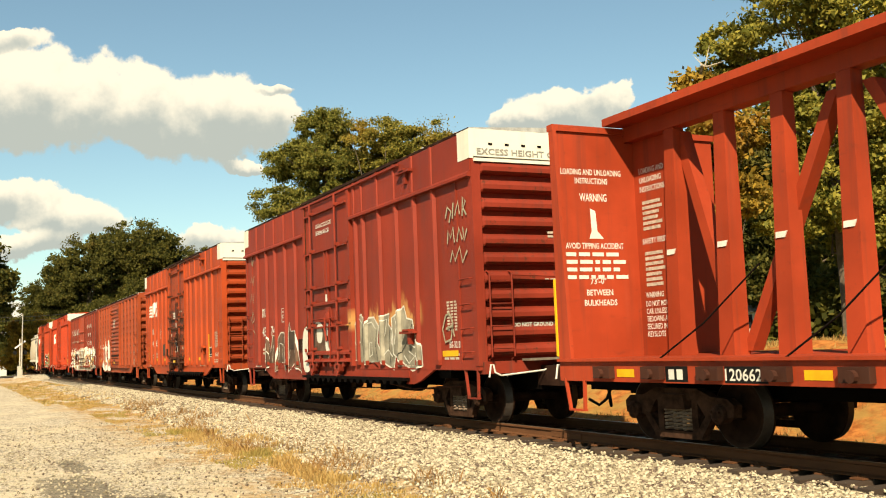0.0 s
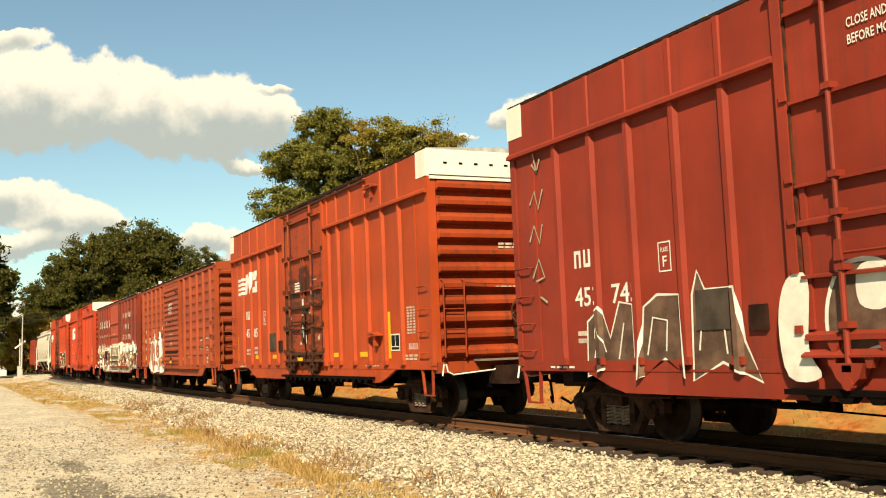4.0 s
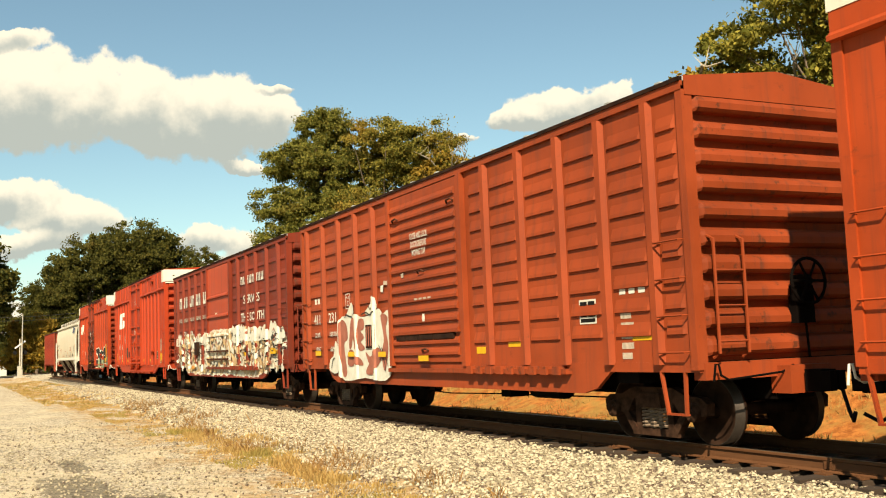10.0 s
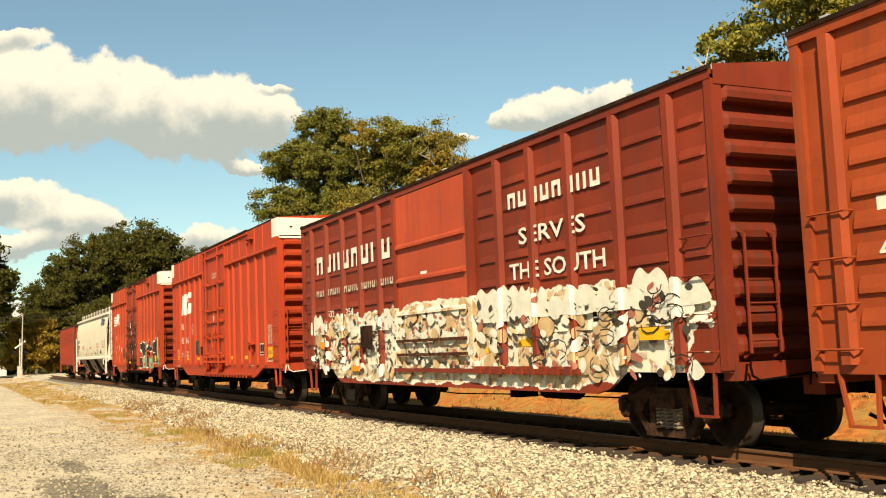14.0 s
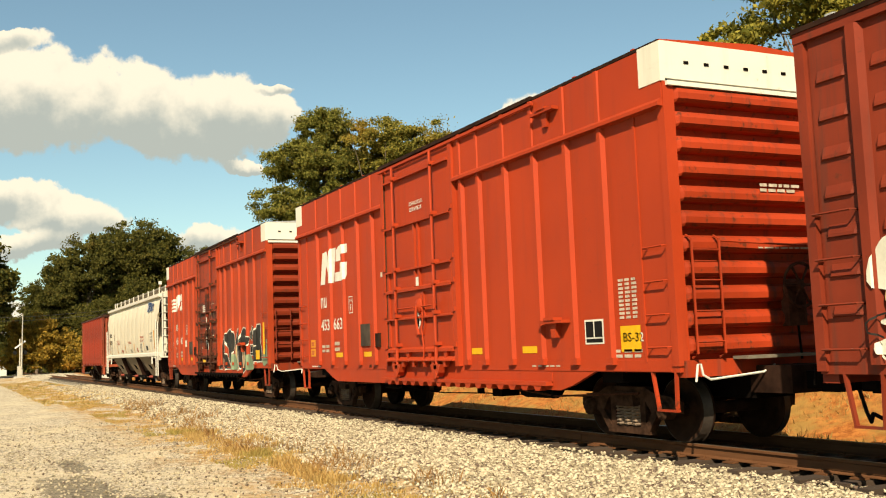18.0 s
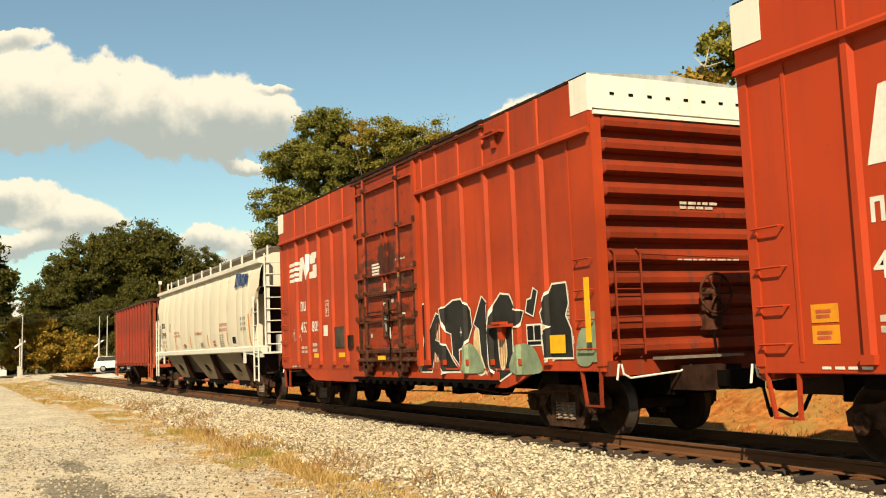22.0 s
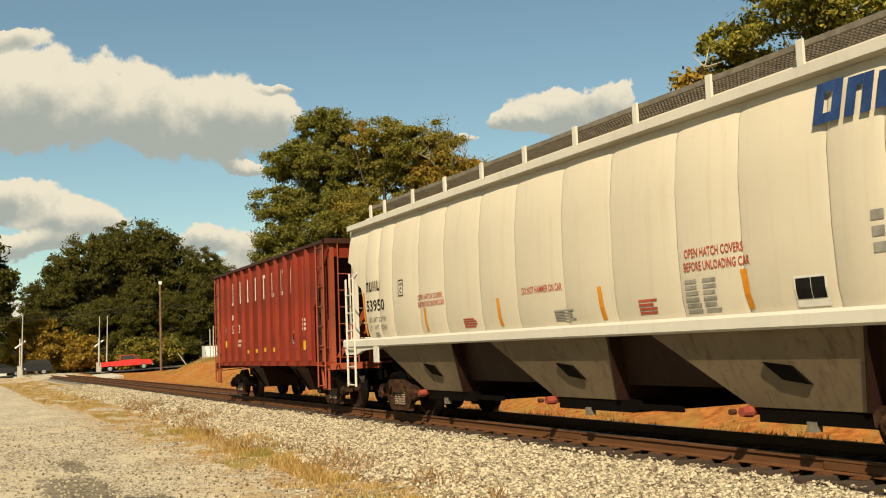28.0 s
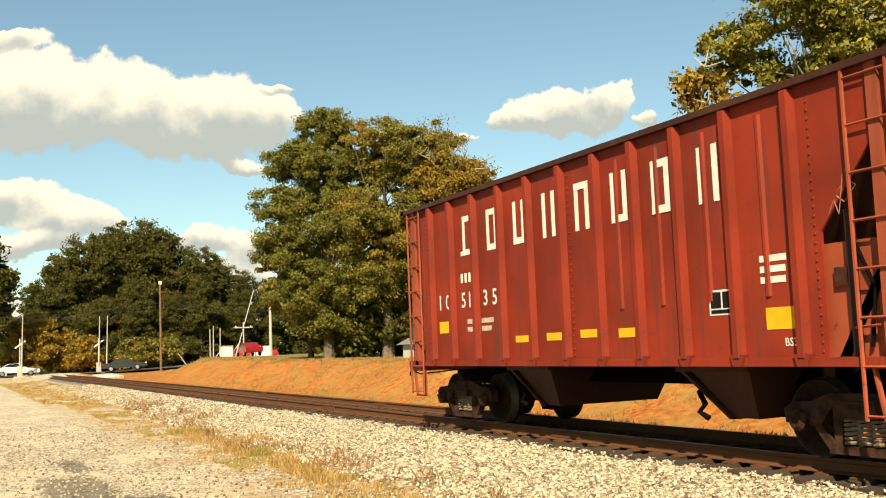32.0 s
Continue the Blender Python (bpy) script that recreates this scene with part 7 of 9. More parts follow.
def tree(name, label, at, height, blobs, leaf, seed, trunk_r=0.3, leaves=30000, size=0.22, spread=0.9, group="", bark=None, clumps=160, bare=0, fine=1.0):
    """A tapered trunk with limbs and a crown of leaf clumps. blobs: (x, y, z, rx, ry, rz) about the foot."""
    rng = np.random.default_rng(seed)
    r = random.Random(seed)
    t = thing(name, label, "tree", group, at=at)
    clumps, spread, leaves, size = int(clumps * 2.2 * fine ** 2), spread * 0.82 / fine, int(leaves * (1.25 if fine < 1.18 else 1.75) * fine ** 1.5), size / fine ** (0.8 if fine < 1.18 else 1.5)
    vol = np.array([b[3] * b[4] * b[5] for b in blobs]) ** 0.67
    pick = rng.choice(len(blobs), clumps, p=vol / vol.sum())
    bl = np.array(blobs)[pick]
    d = rng.normal(size=(clumps, 3))
    d /= np.linalg.norm(d, axis=1)[:, None]
    cen = bl[:, :3] + d * bl[:, 3:] * (rng.random((clumps, 1)) ** 0.42 * rng.uniform(0.9, 1.12, (clumps, 1)))
    rad = spread * 0.80 * np.exp(rng.normal(0, 0.38, clumps))
    stretch = rng.uniform(0.7, 1.5, (clumps, 3)) * np.array([1.1, 1.1, 0.62])
    wood = Mesh()
    lean = (r.uniform(-0.4, 0.4), r.uniform(-0.4, 0.4))
    pts = [(lean[0] * s * s + 0.12 * math.sin(s * 5 + seed), lean[1] * s * s, height * 0.86 * s - 0.3 * (s == 0)) for s in (0, 0.12, 0.3, 0.5, 0.72, 1.0)]
    wood.tube(pts, [trunk_r * 1.35, trunk_r, trunk_r * 0.88, trunk_r * 0.66, trunk_r * 0.4, trunk_r * 0.12], 9)
    for j in range(0, clumps, max(1, clumps // 46)):
        c = cen[j]
        s = max(0.16, min(0.9, (c[2] / (height * 0.86)) * r.uniform(0.55, 0.85)))
        b0 = np.array([lean[0] * s * s, lean[1] * s * s, height * 0.86 * s])
        mid = b0 * 0.45 + c * 0.55 + rng.normal(0, 0.3, 3) - np.array([0, 0, 0.25])
        rr = trunk_r * (0.42 - 0.25 * s)
        wood.tube([tuple(b0), tuple(b0 * 0.75 + mid * 0.25), tuple(mid), tuple(c)], [rr, rr * 0.8, rr * 0.5, rr * 0.15], 5)
    part("trunk", wood, bark or BARK, t)
    if bare:
        for j in range(bare):
            tw = Mesh()
            b = blobs[r.randrange(len(blobs))]
            a = r.uniform(0, 6.28)
            p0 = Vector((b[0], b[1], b[2]))
            out = Vector((math.cos(a) * b[3], math.sin(a) * b[4], b[5] * r.uniform(0.2, 1.0))) * r.uniform(0.9, 1.25)
            p1 = p0 + out * 0.6 + Vector((r.uniform(-.4, .4), r.uniform(-.4, .4), 0.3))
            p2 = p0 + out
            tw.tube([p0, p1, p2], [0.09, 0.05, 0.012], 4)
            for q in range(3):
                e = p1.lerp(p2, 0.3 * q) + Vector((r.uniform(-.8, .8), r.uniform(-.8, .8), r.uniform(0.1, 0.9)))
                tw.tube([p1.lerp(p2, 0.3 * q), e], [0.03, 0.008], 4)
            part("bare_branch", tw, PALE_BARK, t, "bleached bare branch")
    per = leaves // clumps
    n = clumps * per
    d = rng.normal(size=(n, 3))
    pos = np.repeat(cen, per, 0) + np.clip(d, -2.2, 2.2) * np.repeat(rad[:, None] * stretch, per, 0) * 0.46
    a = rng.normal(size=(n, 3))
    a /= np.linalg.norm(a, axis=1)[:, None]
    b = np.cross(a, rng.normal(size=(n, 3)))
    b /= np.linalg.norm(b, axis=1)[:, None]
    s = size * rng.uniform(0.5, 1.3, (n, 1))
    quad = np.stack([pos - a * s, pos + b * s * 0.55, pos + a * s, pos - b * s * 0.55], 1).reshape(-1, 3)
    faces = np.arange(n * 4).reshape(-1, 4)
    part("crown", soup("crown", quad, faces, leaf), leaf, t)
    return t


def gz(x, y):
    return float(ground_height(x, y))


def make_trees():
    # the group on the bank behind the train's tail: a tall pine, oaks and a half-bare tree
    pine = tree("pine_tree", "tall dark green pine with layered boughs on the bank", pose(-68.5, 24.2, gz(-68.5, 24.2)), 18.0,
         [(0.3, -0.2, 16.2, 1.9, 1.9, 1.5), (-0.5, -1.9, 13.6, 2.6, 2.4, 1.6), (-1.0, -2.6, 10.6, 2.6, 2.6, 1.5), (0, 1.0, 13.0, 2.6, 2.6, 2.2), (-0.8, -3.3, 8.2, 2.0, 2.0, 1.2), (0.5, 0.5, 9.5, 3.4, 3.4, 2.6),
          (-0.5, -3.8, 6.9, 1.8, 1.6, 0.8), (0.0, -1.2, 5.4, 2.6, 2.4, 1.6), (-0.4, -2.8, 4.3, 2.0, 1.8, 1.1), (0.3, 1.0, 4.4, 2.6, 2.6, 1.6), (0.0, 0.0, 2.6, 2.2, 2.4, 1.2)], PINE, 11, 0.32, 95000, 0.145, 0.80, "trees on the bank", clumps=230, fine=1.35)
    oak = tree("oak_tree", "broad green oak turning brown on the bank", pose(-66.5, 28.0, gz(-66.5, 28)), 16.5,
         [(0, 0.0, 14.3, 3.2, 3.4, 2.4), (1.0, 3.2, 13.6, 3.2, 3.0, 2.6), (0.5, 5.2, 12.0, 2.4, 2.4, 2.2), (0, -1.0, 9.0, 4.2, 4.0, 3.0), (1.0, 3.5, 8.5, 3.6, 3.6, 3.2), (0, 0, 5.6, 4.2, 4.0, 2.2), (0.5, 4.5, 5.5, 2.6, 2.6, 2.0)],
         OAK, 12, 0.36, 95000, 0.16, 0.9, "trees on the bank", clumps=260, fine=1.4)
    tree("bare_oak_tree", "thin-leaved oak with bleached bare branches", pose(-63.5, 32.0, gz(-63.5, 32)), 15.0,
         [(0, 0, 12.4, 2.8, 3.0, 2.2), (0.5, 1.5, 9.6, 2.6, 3.2, 2.6), (0, 0.5, 5.6, 2.8, 3.2, 2.0), (0, 1.5, 12.0, 1.5, 2.0, 1.4)], TURNING, 13, 0.28, 26000, 0.17, 0.8, "trees on the bank", bark=PALE_BARK, clumps=130, bare=26, fine=1.3)
    for t in (pine, oak):
        t.scale = (1.02, 1.02, 1.05)
    tree("oak_tree", "low shaggy oak over the parking lot", pose(-74.0, 24.6, gz(-74, 24.6)), 10.0,
         [(0, 0, 6.6, 2.6, 2.6, 2.0), (0, -1.5, 5.0, 2.2, 2.0, 1.3), (0, 1.4, 4.6, 2.6, 2.6, 1.6)], OAK, 14, 0.2, 20000, 0.2, 0.8, "trees on the bank", clumps=90)
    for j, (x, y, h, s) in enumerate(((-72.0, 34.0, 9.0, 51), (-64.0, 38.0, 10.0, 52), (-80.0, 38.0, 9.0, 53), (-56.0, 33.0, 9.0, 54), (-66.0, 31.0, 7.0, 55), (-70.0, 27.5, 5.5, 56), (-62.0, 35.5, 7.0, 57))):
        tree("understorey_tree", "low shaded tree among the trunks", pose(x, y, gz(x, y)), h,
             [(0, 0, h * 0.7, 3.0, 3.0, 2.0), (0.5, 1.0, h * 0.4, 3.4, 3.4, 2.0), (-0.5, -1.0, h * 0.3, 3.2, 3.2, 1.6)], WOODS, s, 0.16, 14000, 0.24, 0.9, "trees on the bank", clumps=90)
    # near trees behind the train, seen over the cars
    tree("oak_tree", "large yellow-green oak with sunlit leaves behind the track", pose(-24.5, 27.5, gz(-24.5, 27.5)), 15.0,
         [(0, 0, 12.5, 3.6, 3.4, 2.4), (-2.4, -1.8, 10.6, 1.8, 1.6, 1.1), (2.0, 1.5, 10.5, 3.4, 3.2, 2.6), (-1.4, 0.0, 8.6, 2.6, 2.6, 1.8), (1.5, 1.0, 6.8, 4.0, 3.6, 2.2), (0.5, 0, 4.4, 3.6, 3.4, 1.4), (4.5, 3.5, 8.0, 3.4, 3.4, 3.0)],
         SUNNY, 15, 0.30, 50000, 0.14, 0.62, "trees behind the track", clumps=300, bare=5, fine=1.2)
    tree("yellow_tree", "slender tree with turning yellow leaves", pose(-26.6, 23.2, gz(-26.6, 23.2)), 10.0,
         [(0, 0, 8.9, 0.9, 0.9, 0.6), (0.8, 0.5, 7.3, 1.5, 1.4, 1.1), (0.4, 0.3, 5.4, 1.6, 1.6, 1.2)], TURNING, 16, 0.12, 9000, 0.13, 0.5, "trees behind the track", clumps=70, bare=6)
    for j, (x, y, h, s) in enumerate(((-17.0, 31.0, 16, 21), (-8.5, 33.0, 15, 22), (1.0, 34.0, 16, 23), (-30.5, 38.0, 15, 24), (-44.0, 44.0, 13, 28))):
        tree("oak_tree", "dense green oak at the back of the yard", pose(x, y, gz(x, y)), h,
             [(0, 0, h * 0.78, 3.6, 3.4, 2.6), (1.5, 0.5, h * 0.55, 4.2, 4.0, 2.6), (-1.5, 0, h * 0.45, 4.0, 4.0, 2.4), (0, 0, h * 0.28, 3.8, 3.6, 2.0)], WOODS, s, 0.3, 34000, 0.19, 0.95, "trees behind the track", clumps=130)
    # woodland beyond the road: a closed wall of crowns, highest in its middle
    def grown(seed, leaves, size, clumps, leaf):
        r = random.Random(seed)
        blobs = [(r.uniform(-1, 1), r.uniform(-1, 1), 16.6, 3.2, 3.2, 3.0), (r.uniform(-2, 2), r.uniform(-2, 2), 14.5, 3.4, 3.4, 2.6)]
        blobs += [(r.uniform(-3.4, 3.4), r.uniform(-3.4, 3.4), r.uniform(5.5, 13.5), r.uniform(2.4, 3.6), r.uniform(2.4, 3.6), r.uniform(1.6, 2.6)) for _ in range(8)]
        blobs += [(r.uniform(-3, 3), r.uniform(-3, 3), r.uniform(1.6, 4.6), r.uniform(2.0, 3.0), r.uniform(2.0, 3.0), 1.6) for _ in range(5)]
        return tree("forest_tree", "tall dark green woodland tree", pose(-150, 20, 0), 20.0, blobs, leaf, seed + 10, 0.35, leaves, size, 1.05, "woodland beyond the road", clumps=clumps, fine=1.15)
    r = random.Random(4)
    front = [(-151.0, 10.0, 0.64), (-152.0, 13.4, 0.84), (-150.0, 16.8, 0.95), (-151.5, 20.6, 1.0), (-150.0, 24.4, 1.05), (-151.5, 28.0, 0.99), (-150.5, 32.2, 0.85), (-149.5, 35.4, 0.72), (-151.0, 39.0, 0.64), (-149.0, 43.0, 0.57),
             (-143.5, 17.5, 0.50), (-143.0, 22.0, 0.58), (-142.5, 27.0, 0.52), (-142.0, 31.0, 0.56), (-143.0, 36.5, 0.50)]
    back = [(-150.0, 48.0, 0.60), (-148.0, 54.0, 0.62), (-146, 60, 0.66), (-160.0, 14.0, 0.84), (-162.0, 20.0, 0.95), (-163.0, 26.0, 1.0), (-160.0, 37.0, 0.68), (-158.0, 45.0, 0.62), (-156, 52, 0.62), (-140, 66, 0.70), (-132, 70, 0.74),
            (-122, 72, 0.74), (-112, 74, 0.70), (-102, 74, 0.70), (-92, 76, 0.70), (-82, 76, 0.74), (-72, 74, 0.70), (-62, 70, 0.74), (-54, 66, 0.70), (-174, 6, 0.62), (-176, 0, 0.58), (-120, 84, 0.70)]
    for spots, protos in ((front, [grown(60 + q, 46000, 0.20, 230, WOODS) for q in range(4)]), (back, [grown(80 + q, 15000, 0.32, 120, WOODS) for q in range(2)])):
        for j, (x, y, s) in enumerate(spots):
            p = protos[j % len(protos)]
            m = pose(x, y, gz(x, y), 0, 0, r.uniform(0, 360))
            c = p if j < len(protos) else copy_thing(p, m)
            c.matrix_basis = m
            c.scale = (s, s, s * r.uniform(1.04, 1.12))
    # yellowing undergrowth by the crossing, and the dark tree on the near side of the road
    for x, y, h, s in ((-139.0, 7.2, 7.6, 36), (-139.0, 9.8, 8.2, 31), (-140.0, 12.4, 6.4, 32), (-138.0, 14.6, 5.6, 33), (-136.0, 21.0, 4.6, 34), (-137, 25.0, 4.2, 35)):
        tree("roadside_bush", "yellow-brown roadside thicket by the crossing", pose(x, y, gz(x, y)), h,
             [(0, 0, h * 0.72, 1.7, 1.7, h * 0.22), (0.3, 0.6, h * 0.42, 2.0, 2.0, h * 0.24), (-0.3, -0.6, h * 0.3, 1.9, 1.9, h * 0.2)], OAK if s in (34, 35) else TURNING, s, 0.1, 9000, 0.20, 0.7, "roadside thicket", clumps=60)
    for x, y, h, s in ((-134.0, 2.3, 20.0, 41), (-142.0, -3.0, 16.0, 42)):
        tree("oak_tree", "dark oak on the near side of the road", pose(x, y, gz(x, y)), h,
             [(0, 0, h * 0.80, 2.4, 2.4, h * 0.14), (0, 1.2, h * 0.62, 2.8, 2.4, h * 0.16), (0, 1.8, h * 0.46, 2.2, 1.8, h * 0.12), (0, -1, h * 0.4, 3, 3, h * 0.2)], WOODS, s, 0.3, 26000, 0.3, 1.0, "trees by the road", clumps=150)



def make_far_woods():
    """A belt of dense thicket that closes the yard and the far side of the road."""
    rng = np.random.default_rng(77)
    n = 90000
    u = rng.random(n)
    x = np.where(u < 0.8, -172 + 190 * rng.random(n), -178 + 12 * rng.random(n))
    y = np.where(u < 0.8, 62 + 16 * rng.random(n) + 0.06 * (x + 80), -6 + 80 * rng.random(n))
    top = 6.5 + 2.5 * np.sin(x * 0.31) + 1.8 * np.sin(y * 0.47 + 1) + 1.2 * np.sin(x * 0.9 + y * 0.7)
    z = ground_height(x, y) + np.maximum(top, 2.0) * rng.random(n) ** 0.8
    pos = np.stack([x, y, z], 1)
    a = rng.normal(size=(n, 3))
    a /= np.linalg.norm(a, axis=1)[:, None]
    b = np.cross(a, rng.normal(size=(n, 3)))
    b /= np.linalg.norm(b, axis=1)[:, None]
    s = 0.42 * rng.uniform(0.5, 1.3, (n, 1))
    quad = np.stack([pos - a * s, pos + b * s * 0.6, pos + a * s, pos - b * s * 0.6], 1).reshape(-1, 3)
    solid("far_thicket", soup("far_thicket", quad, np.arange(n * 4).reshape(-1, 4), WOODS), WOODS, "dense dark green thicket behind the yard", "thicket", kind="stuff")


make_trees()
make_far_woods()

# ---- sprayed pictures on the cars, as plain swollen shapes ----
def soft(poly, n=4):
    """A closed outline rounded through its points."""
    out = []
    k = len(poly)
    for i in range(k):
        p0, p1, p2, p3 = (Vector(poly[(i + d) % k]) for d in (-1, 0, 1, 2))
        for s in range(n):
            t = s / n
            out.append(tuple(0.5 * (2 * p1 + (p2 - p0) * t + (2 * p0 - 5 * p1 + 4 * p2 - p3) * t * t + (3 * p1 - p0 - 3 * p2 + p3) * t ** 3)))
    return out


def stroke(m, pts, w, y, closed=True):
    n = len(pts)
    i = len(m.v)
    for j in range(n):
        a, b = Vector(pts[(j - 1) % n if closed else max(j - 1, 0)]), Vector(pts[(j + 1) % n if closed else min(j + 1, n - 1)])
        d = (b - a)
        d = d.normalized() if d.length > 1e-6 else Vector((1, 0))
        q = Vector((-d.y, d.x)) * w / 2
        c = Vector(pts[j])
        m.v += [(c.x + q.x, y, c.y + q.y), (c.x - q.x, y, c.y - q.y)]
    for j in range(n if closed else n - 1):
        e = (j + 1) % n
        m.f.append((i + 2 * j, i + 2 * j + 1, i + 2 * e + 1, i + 2 * e))


SPRAY_WHITE = simple("white_spray_paint", (0.72, 0.69, 0.58), 0.6, var=0.12, scale=5)
SPRAY_BLACK = simple("black_spray_paint", (0.020, 0.018, 0.015), 0.55, var=0.3, scale=4)
SPRAY_BROWN = simple("brown_red_spray_paint", (0.38, 0.13, 0.085), 0.6, var=0.2, scale=4)
SPRAY_GREY = simple("grey_spray_paint", (0.30, 0.27, 0.20), 0.6, var=0.45, scale=2.2)
SPRAY_DULL = simple("thin_dark_spray_paint", (0.125, 0.070, 0.045), 0.6, var=0.5, scale=2.5)
SPRAY_GREEN = simple("pale_green_spray_paint", (0.22, 0.28, 0.17), 0.6, var=0.25, scale=4)
SPRAY_CREAM = simple("cream_spray_paint", (0.66, 0.46, 0.22), 0.6, var=0.25, scale=4)
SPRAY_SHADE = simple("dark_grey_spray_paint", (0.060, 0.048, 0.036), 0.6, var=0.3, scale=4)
SPRAY_TAN = simple("tan_spray_paint", (0.56, 0.38, 0.20), 0.6, var=0.25, scale=4)
SPRAY_SCRAWL = simple("thin_scrawl_paint", (0.38, 0.33, 0.23), 0.7, var=0.3, scale=8)


def sprayed(car, polys, fill, line, w, posts, base, deep, lift=0.0, name="sprayed_letter", bend=4):
    for j, poly in enumerate(polys):
        pts = soft(poly, bend) if bend else poly
        y = base - lift - 0.0012 * j
        m = Mesh()
        stroke(m, pts, w, y - 0.0008)
        o = part(name, drape(Mesh().flat(pts, y).mesh(name, fill), posts, deep=deep), fill, car)
        part("outline", drape(m.mesh("outline", line), posts, deep=deep), line, o)


def scrawl(car, lines, mat, w, y=-SIDE - 0.007, posts=(), deep=0.070, name="scrawl"):
    if name == "dark_curl":
        m = Mesh()
        for ln in lines:
            stroke(m, ln, w, y, False)
        tagged(part(name, drape(m.mesh(name, mat), posts, deep=deep), mat, car), kind="stuff")
        return
    for ln in lines:
        m = Mesh()
        stroke(m, ln, w, y, False)
        part(name, drape(m.mesh(name, mat), posts, deep=deep), mat, car)


def make_spray():
    y = -SIDE - 0.010
    ribs = HI_RIBS + HI_RIBS_L
    box1, box2, b3, b4, box5, b6 = (c for c, _ in cars[1:7])
    # black letters on the rust-orange car, with cream and green fill between them
    sprayed(b6, [[(2.12, 1.0), (2.2, 1.42), (2.45, 1.35), (2.75, 0.98)], [(2.25, 1.55), (2.3, 1.95), (2.55, 2.0), (2.62, 1.6)], [(3.25, 1.38), (3.2, 1.75), (3.42, 1.95), (3.55, 1.6)],
                 [(3.95, 1.0), (3.9, 1.6), (4.08, 1.8), (4.2, 1.35), (4.3, 1.0)], [(1.5, 1.1), (1.52, 1.9), (1.72, 1.5), (1.62, 1.05)], [(6.3, 1.2), (6.25, 1.75), (6.6, 1.75), (6.75, 1.3)]],
            SPRAY_CREAM, SPRAY_WHITE, 0.025, ribs, y, RIB, name="sprayed_fill")
    sprayed(b6, [[(1.55, 2.2), (1.72, 2.32), (2.0, 2.36), (2.02, 1.8), (2.35, 2.12), (2.62, 2.05), (2.3, 1.6), (2.75, 1.5), (3.05, 1.2), (3.35, 0.99), (2.7, 0.98), (2.25, 1.35), (2.1, 0.98), (1.6, 0.98), (1.75, 1.6)],
                 [(2.62, 2.18), (3.1, 2.33), (3.55, 2.34), (3.8, 2.12), (3.86, 1.8), (3.6, 1.45), (3.3, 1.4), (3.3, 1.1), (3.02, 1.3), (2.98, 1.7), (2.75, 1.75)],
                 [(3.9, 1.85), (4.25, 2.34), (4.52, 2.15), (4.5, 1.2), (4.35, 0.95), (4.15, 1.3), (4.1, 1.75)],
                 [(4.55, 1.1), (4.5, 1.7), (4.65, 2.15), (4.93, 2.34), (5.25, 2.3), (5.42, 2.05), (5.7, 2.0), (5.55, 1.75), (5.3, 1.75), (5.3, 1.3), (5.2, 0.98), (4.75, 0.82)],
                 [(5.75, 1.98), (5.82, 2.18), (5.95, 2.2), (6.02, 2.36), (6.16, 2.3), (6.0, 1.9)],
                 [(6.2, 1.95), (6.35, 2.1), (6.6, 2.38), (7.0, 2.38), (7.05, 2.05), (6.95, 1.88), (7.1, 1.65), (7.12, 1.22), (6.3, 1.22), (6.22, 1.6), (6.5, 1.72), (6.25, 1.8)]],
            SPRAY_BLACK, SPRAY_WHITE, 0.034, ribs, y - 0.004, RIB, bend=0)
    sprayed(b6, [[(4.85, 1.15), (4.82, 1.68), (5.02, 1.76), (5.1, 1.3), (4.97, 1.05)]], SPRAY_CREAM, SPRAY_WHITE, 0.02, ribs, y - 0.014, RIB, name="sprayed_fill")
    scrawl(b6, [[(q, 1.1), (q + 0.02, 1.6)] for q in (4.88, 4.96, 5.03)] + [[(q, 1.05), (q + 0.03, 1.32)] for q in (2.22, 2.32, 2.42)] + [[(q, 1.6), (q + 0.02, 1.92)] for q in (2.36, 2.46)], SPRAY_BROWN, 0.025, y - 0.018, ribs)
    sprayed(b6, [[(3.42, 1.0), (3.46, 1.22), (3.7, 1.5), (3.95, 1.42), (4.18, 1.2), (4.2, 1.0)], [(5.22, 1.0), (5.3, 1.3), (5.6, 1.46), (5.95, 1.4), (6.14, 1.2), (6.15, 1.0)], [(7.24, 1.15), (7.26, 1.5), (7.42, 1.66), (7.6, 1.55), (7.6, 1.15)]],
            SPRAY_GREEN, SPRAY_GREEN, 0.015, ribs, y - 0.020, RIB, name="sprayed_base")
    part("green_corner", rect(7.60, 7.74, 1.16, 1.9, -SIDE - 0.034), SPRAY_GREEN, b6)
    for cx, cz, q in ((3.42, 1.72, 0.10), (6.42, 2.12, 0.12), (4.72, 0.98, 0.09)):
        part("sparkle", Mesh().flat([(cx - q * 0.7, cz), (cx - q * 0.12, cz + q * 0.12), (cx, cz + q), (cx + q * 0.12, cz + q * 0.12), (cx + q * 0.7, cz), (cx + q * 0.12, cz - q * 0.12), (cx, cz - q), (cx - q * 0.12, cz - q * 0.12)], y - 0.016), SPRAY_WHITE, b6)
    part("yellow_board", rect(6.5, 6.94, 1.30, 1.58, y - 0.03), YELLOW, b6, "yellow notice board")
    part("reflector_strip", Mesh().box(7.62, 7.74, -SIDE - 0.12, -SIDE - 0.105, 1.45, 2.40), YELLOW, b6)
    part("white_placard", rect(-4.30, -3.98, 1.85, 2.12), LETTER, b6)
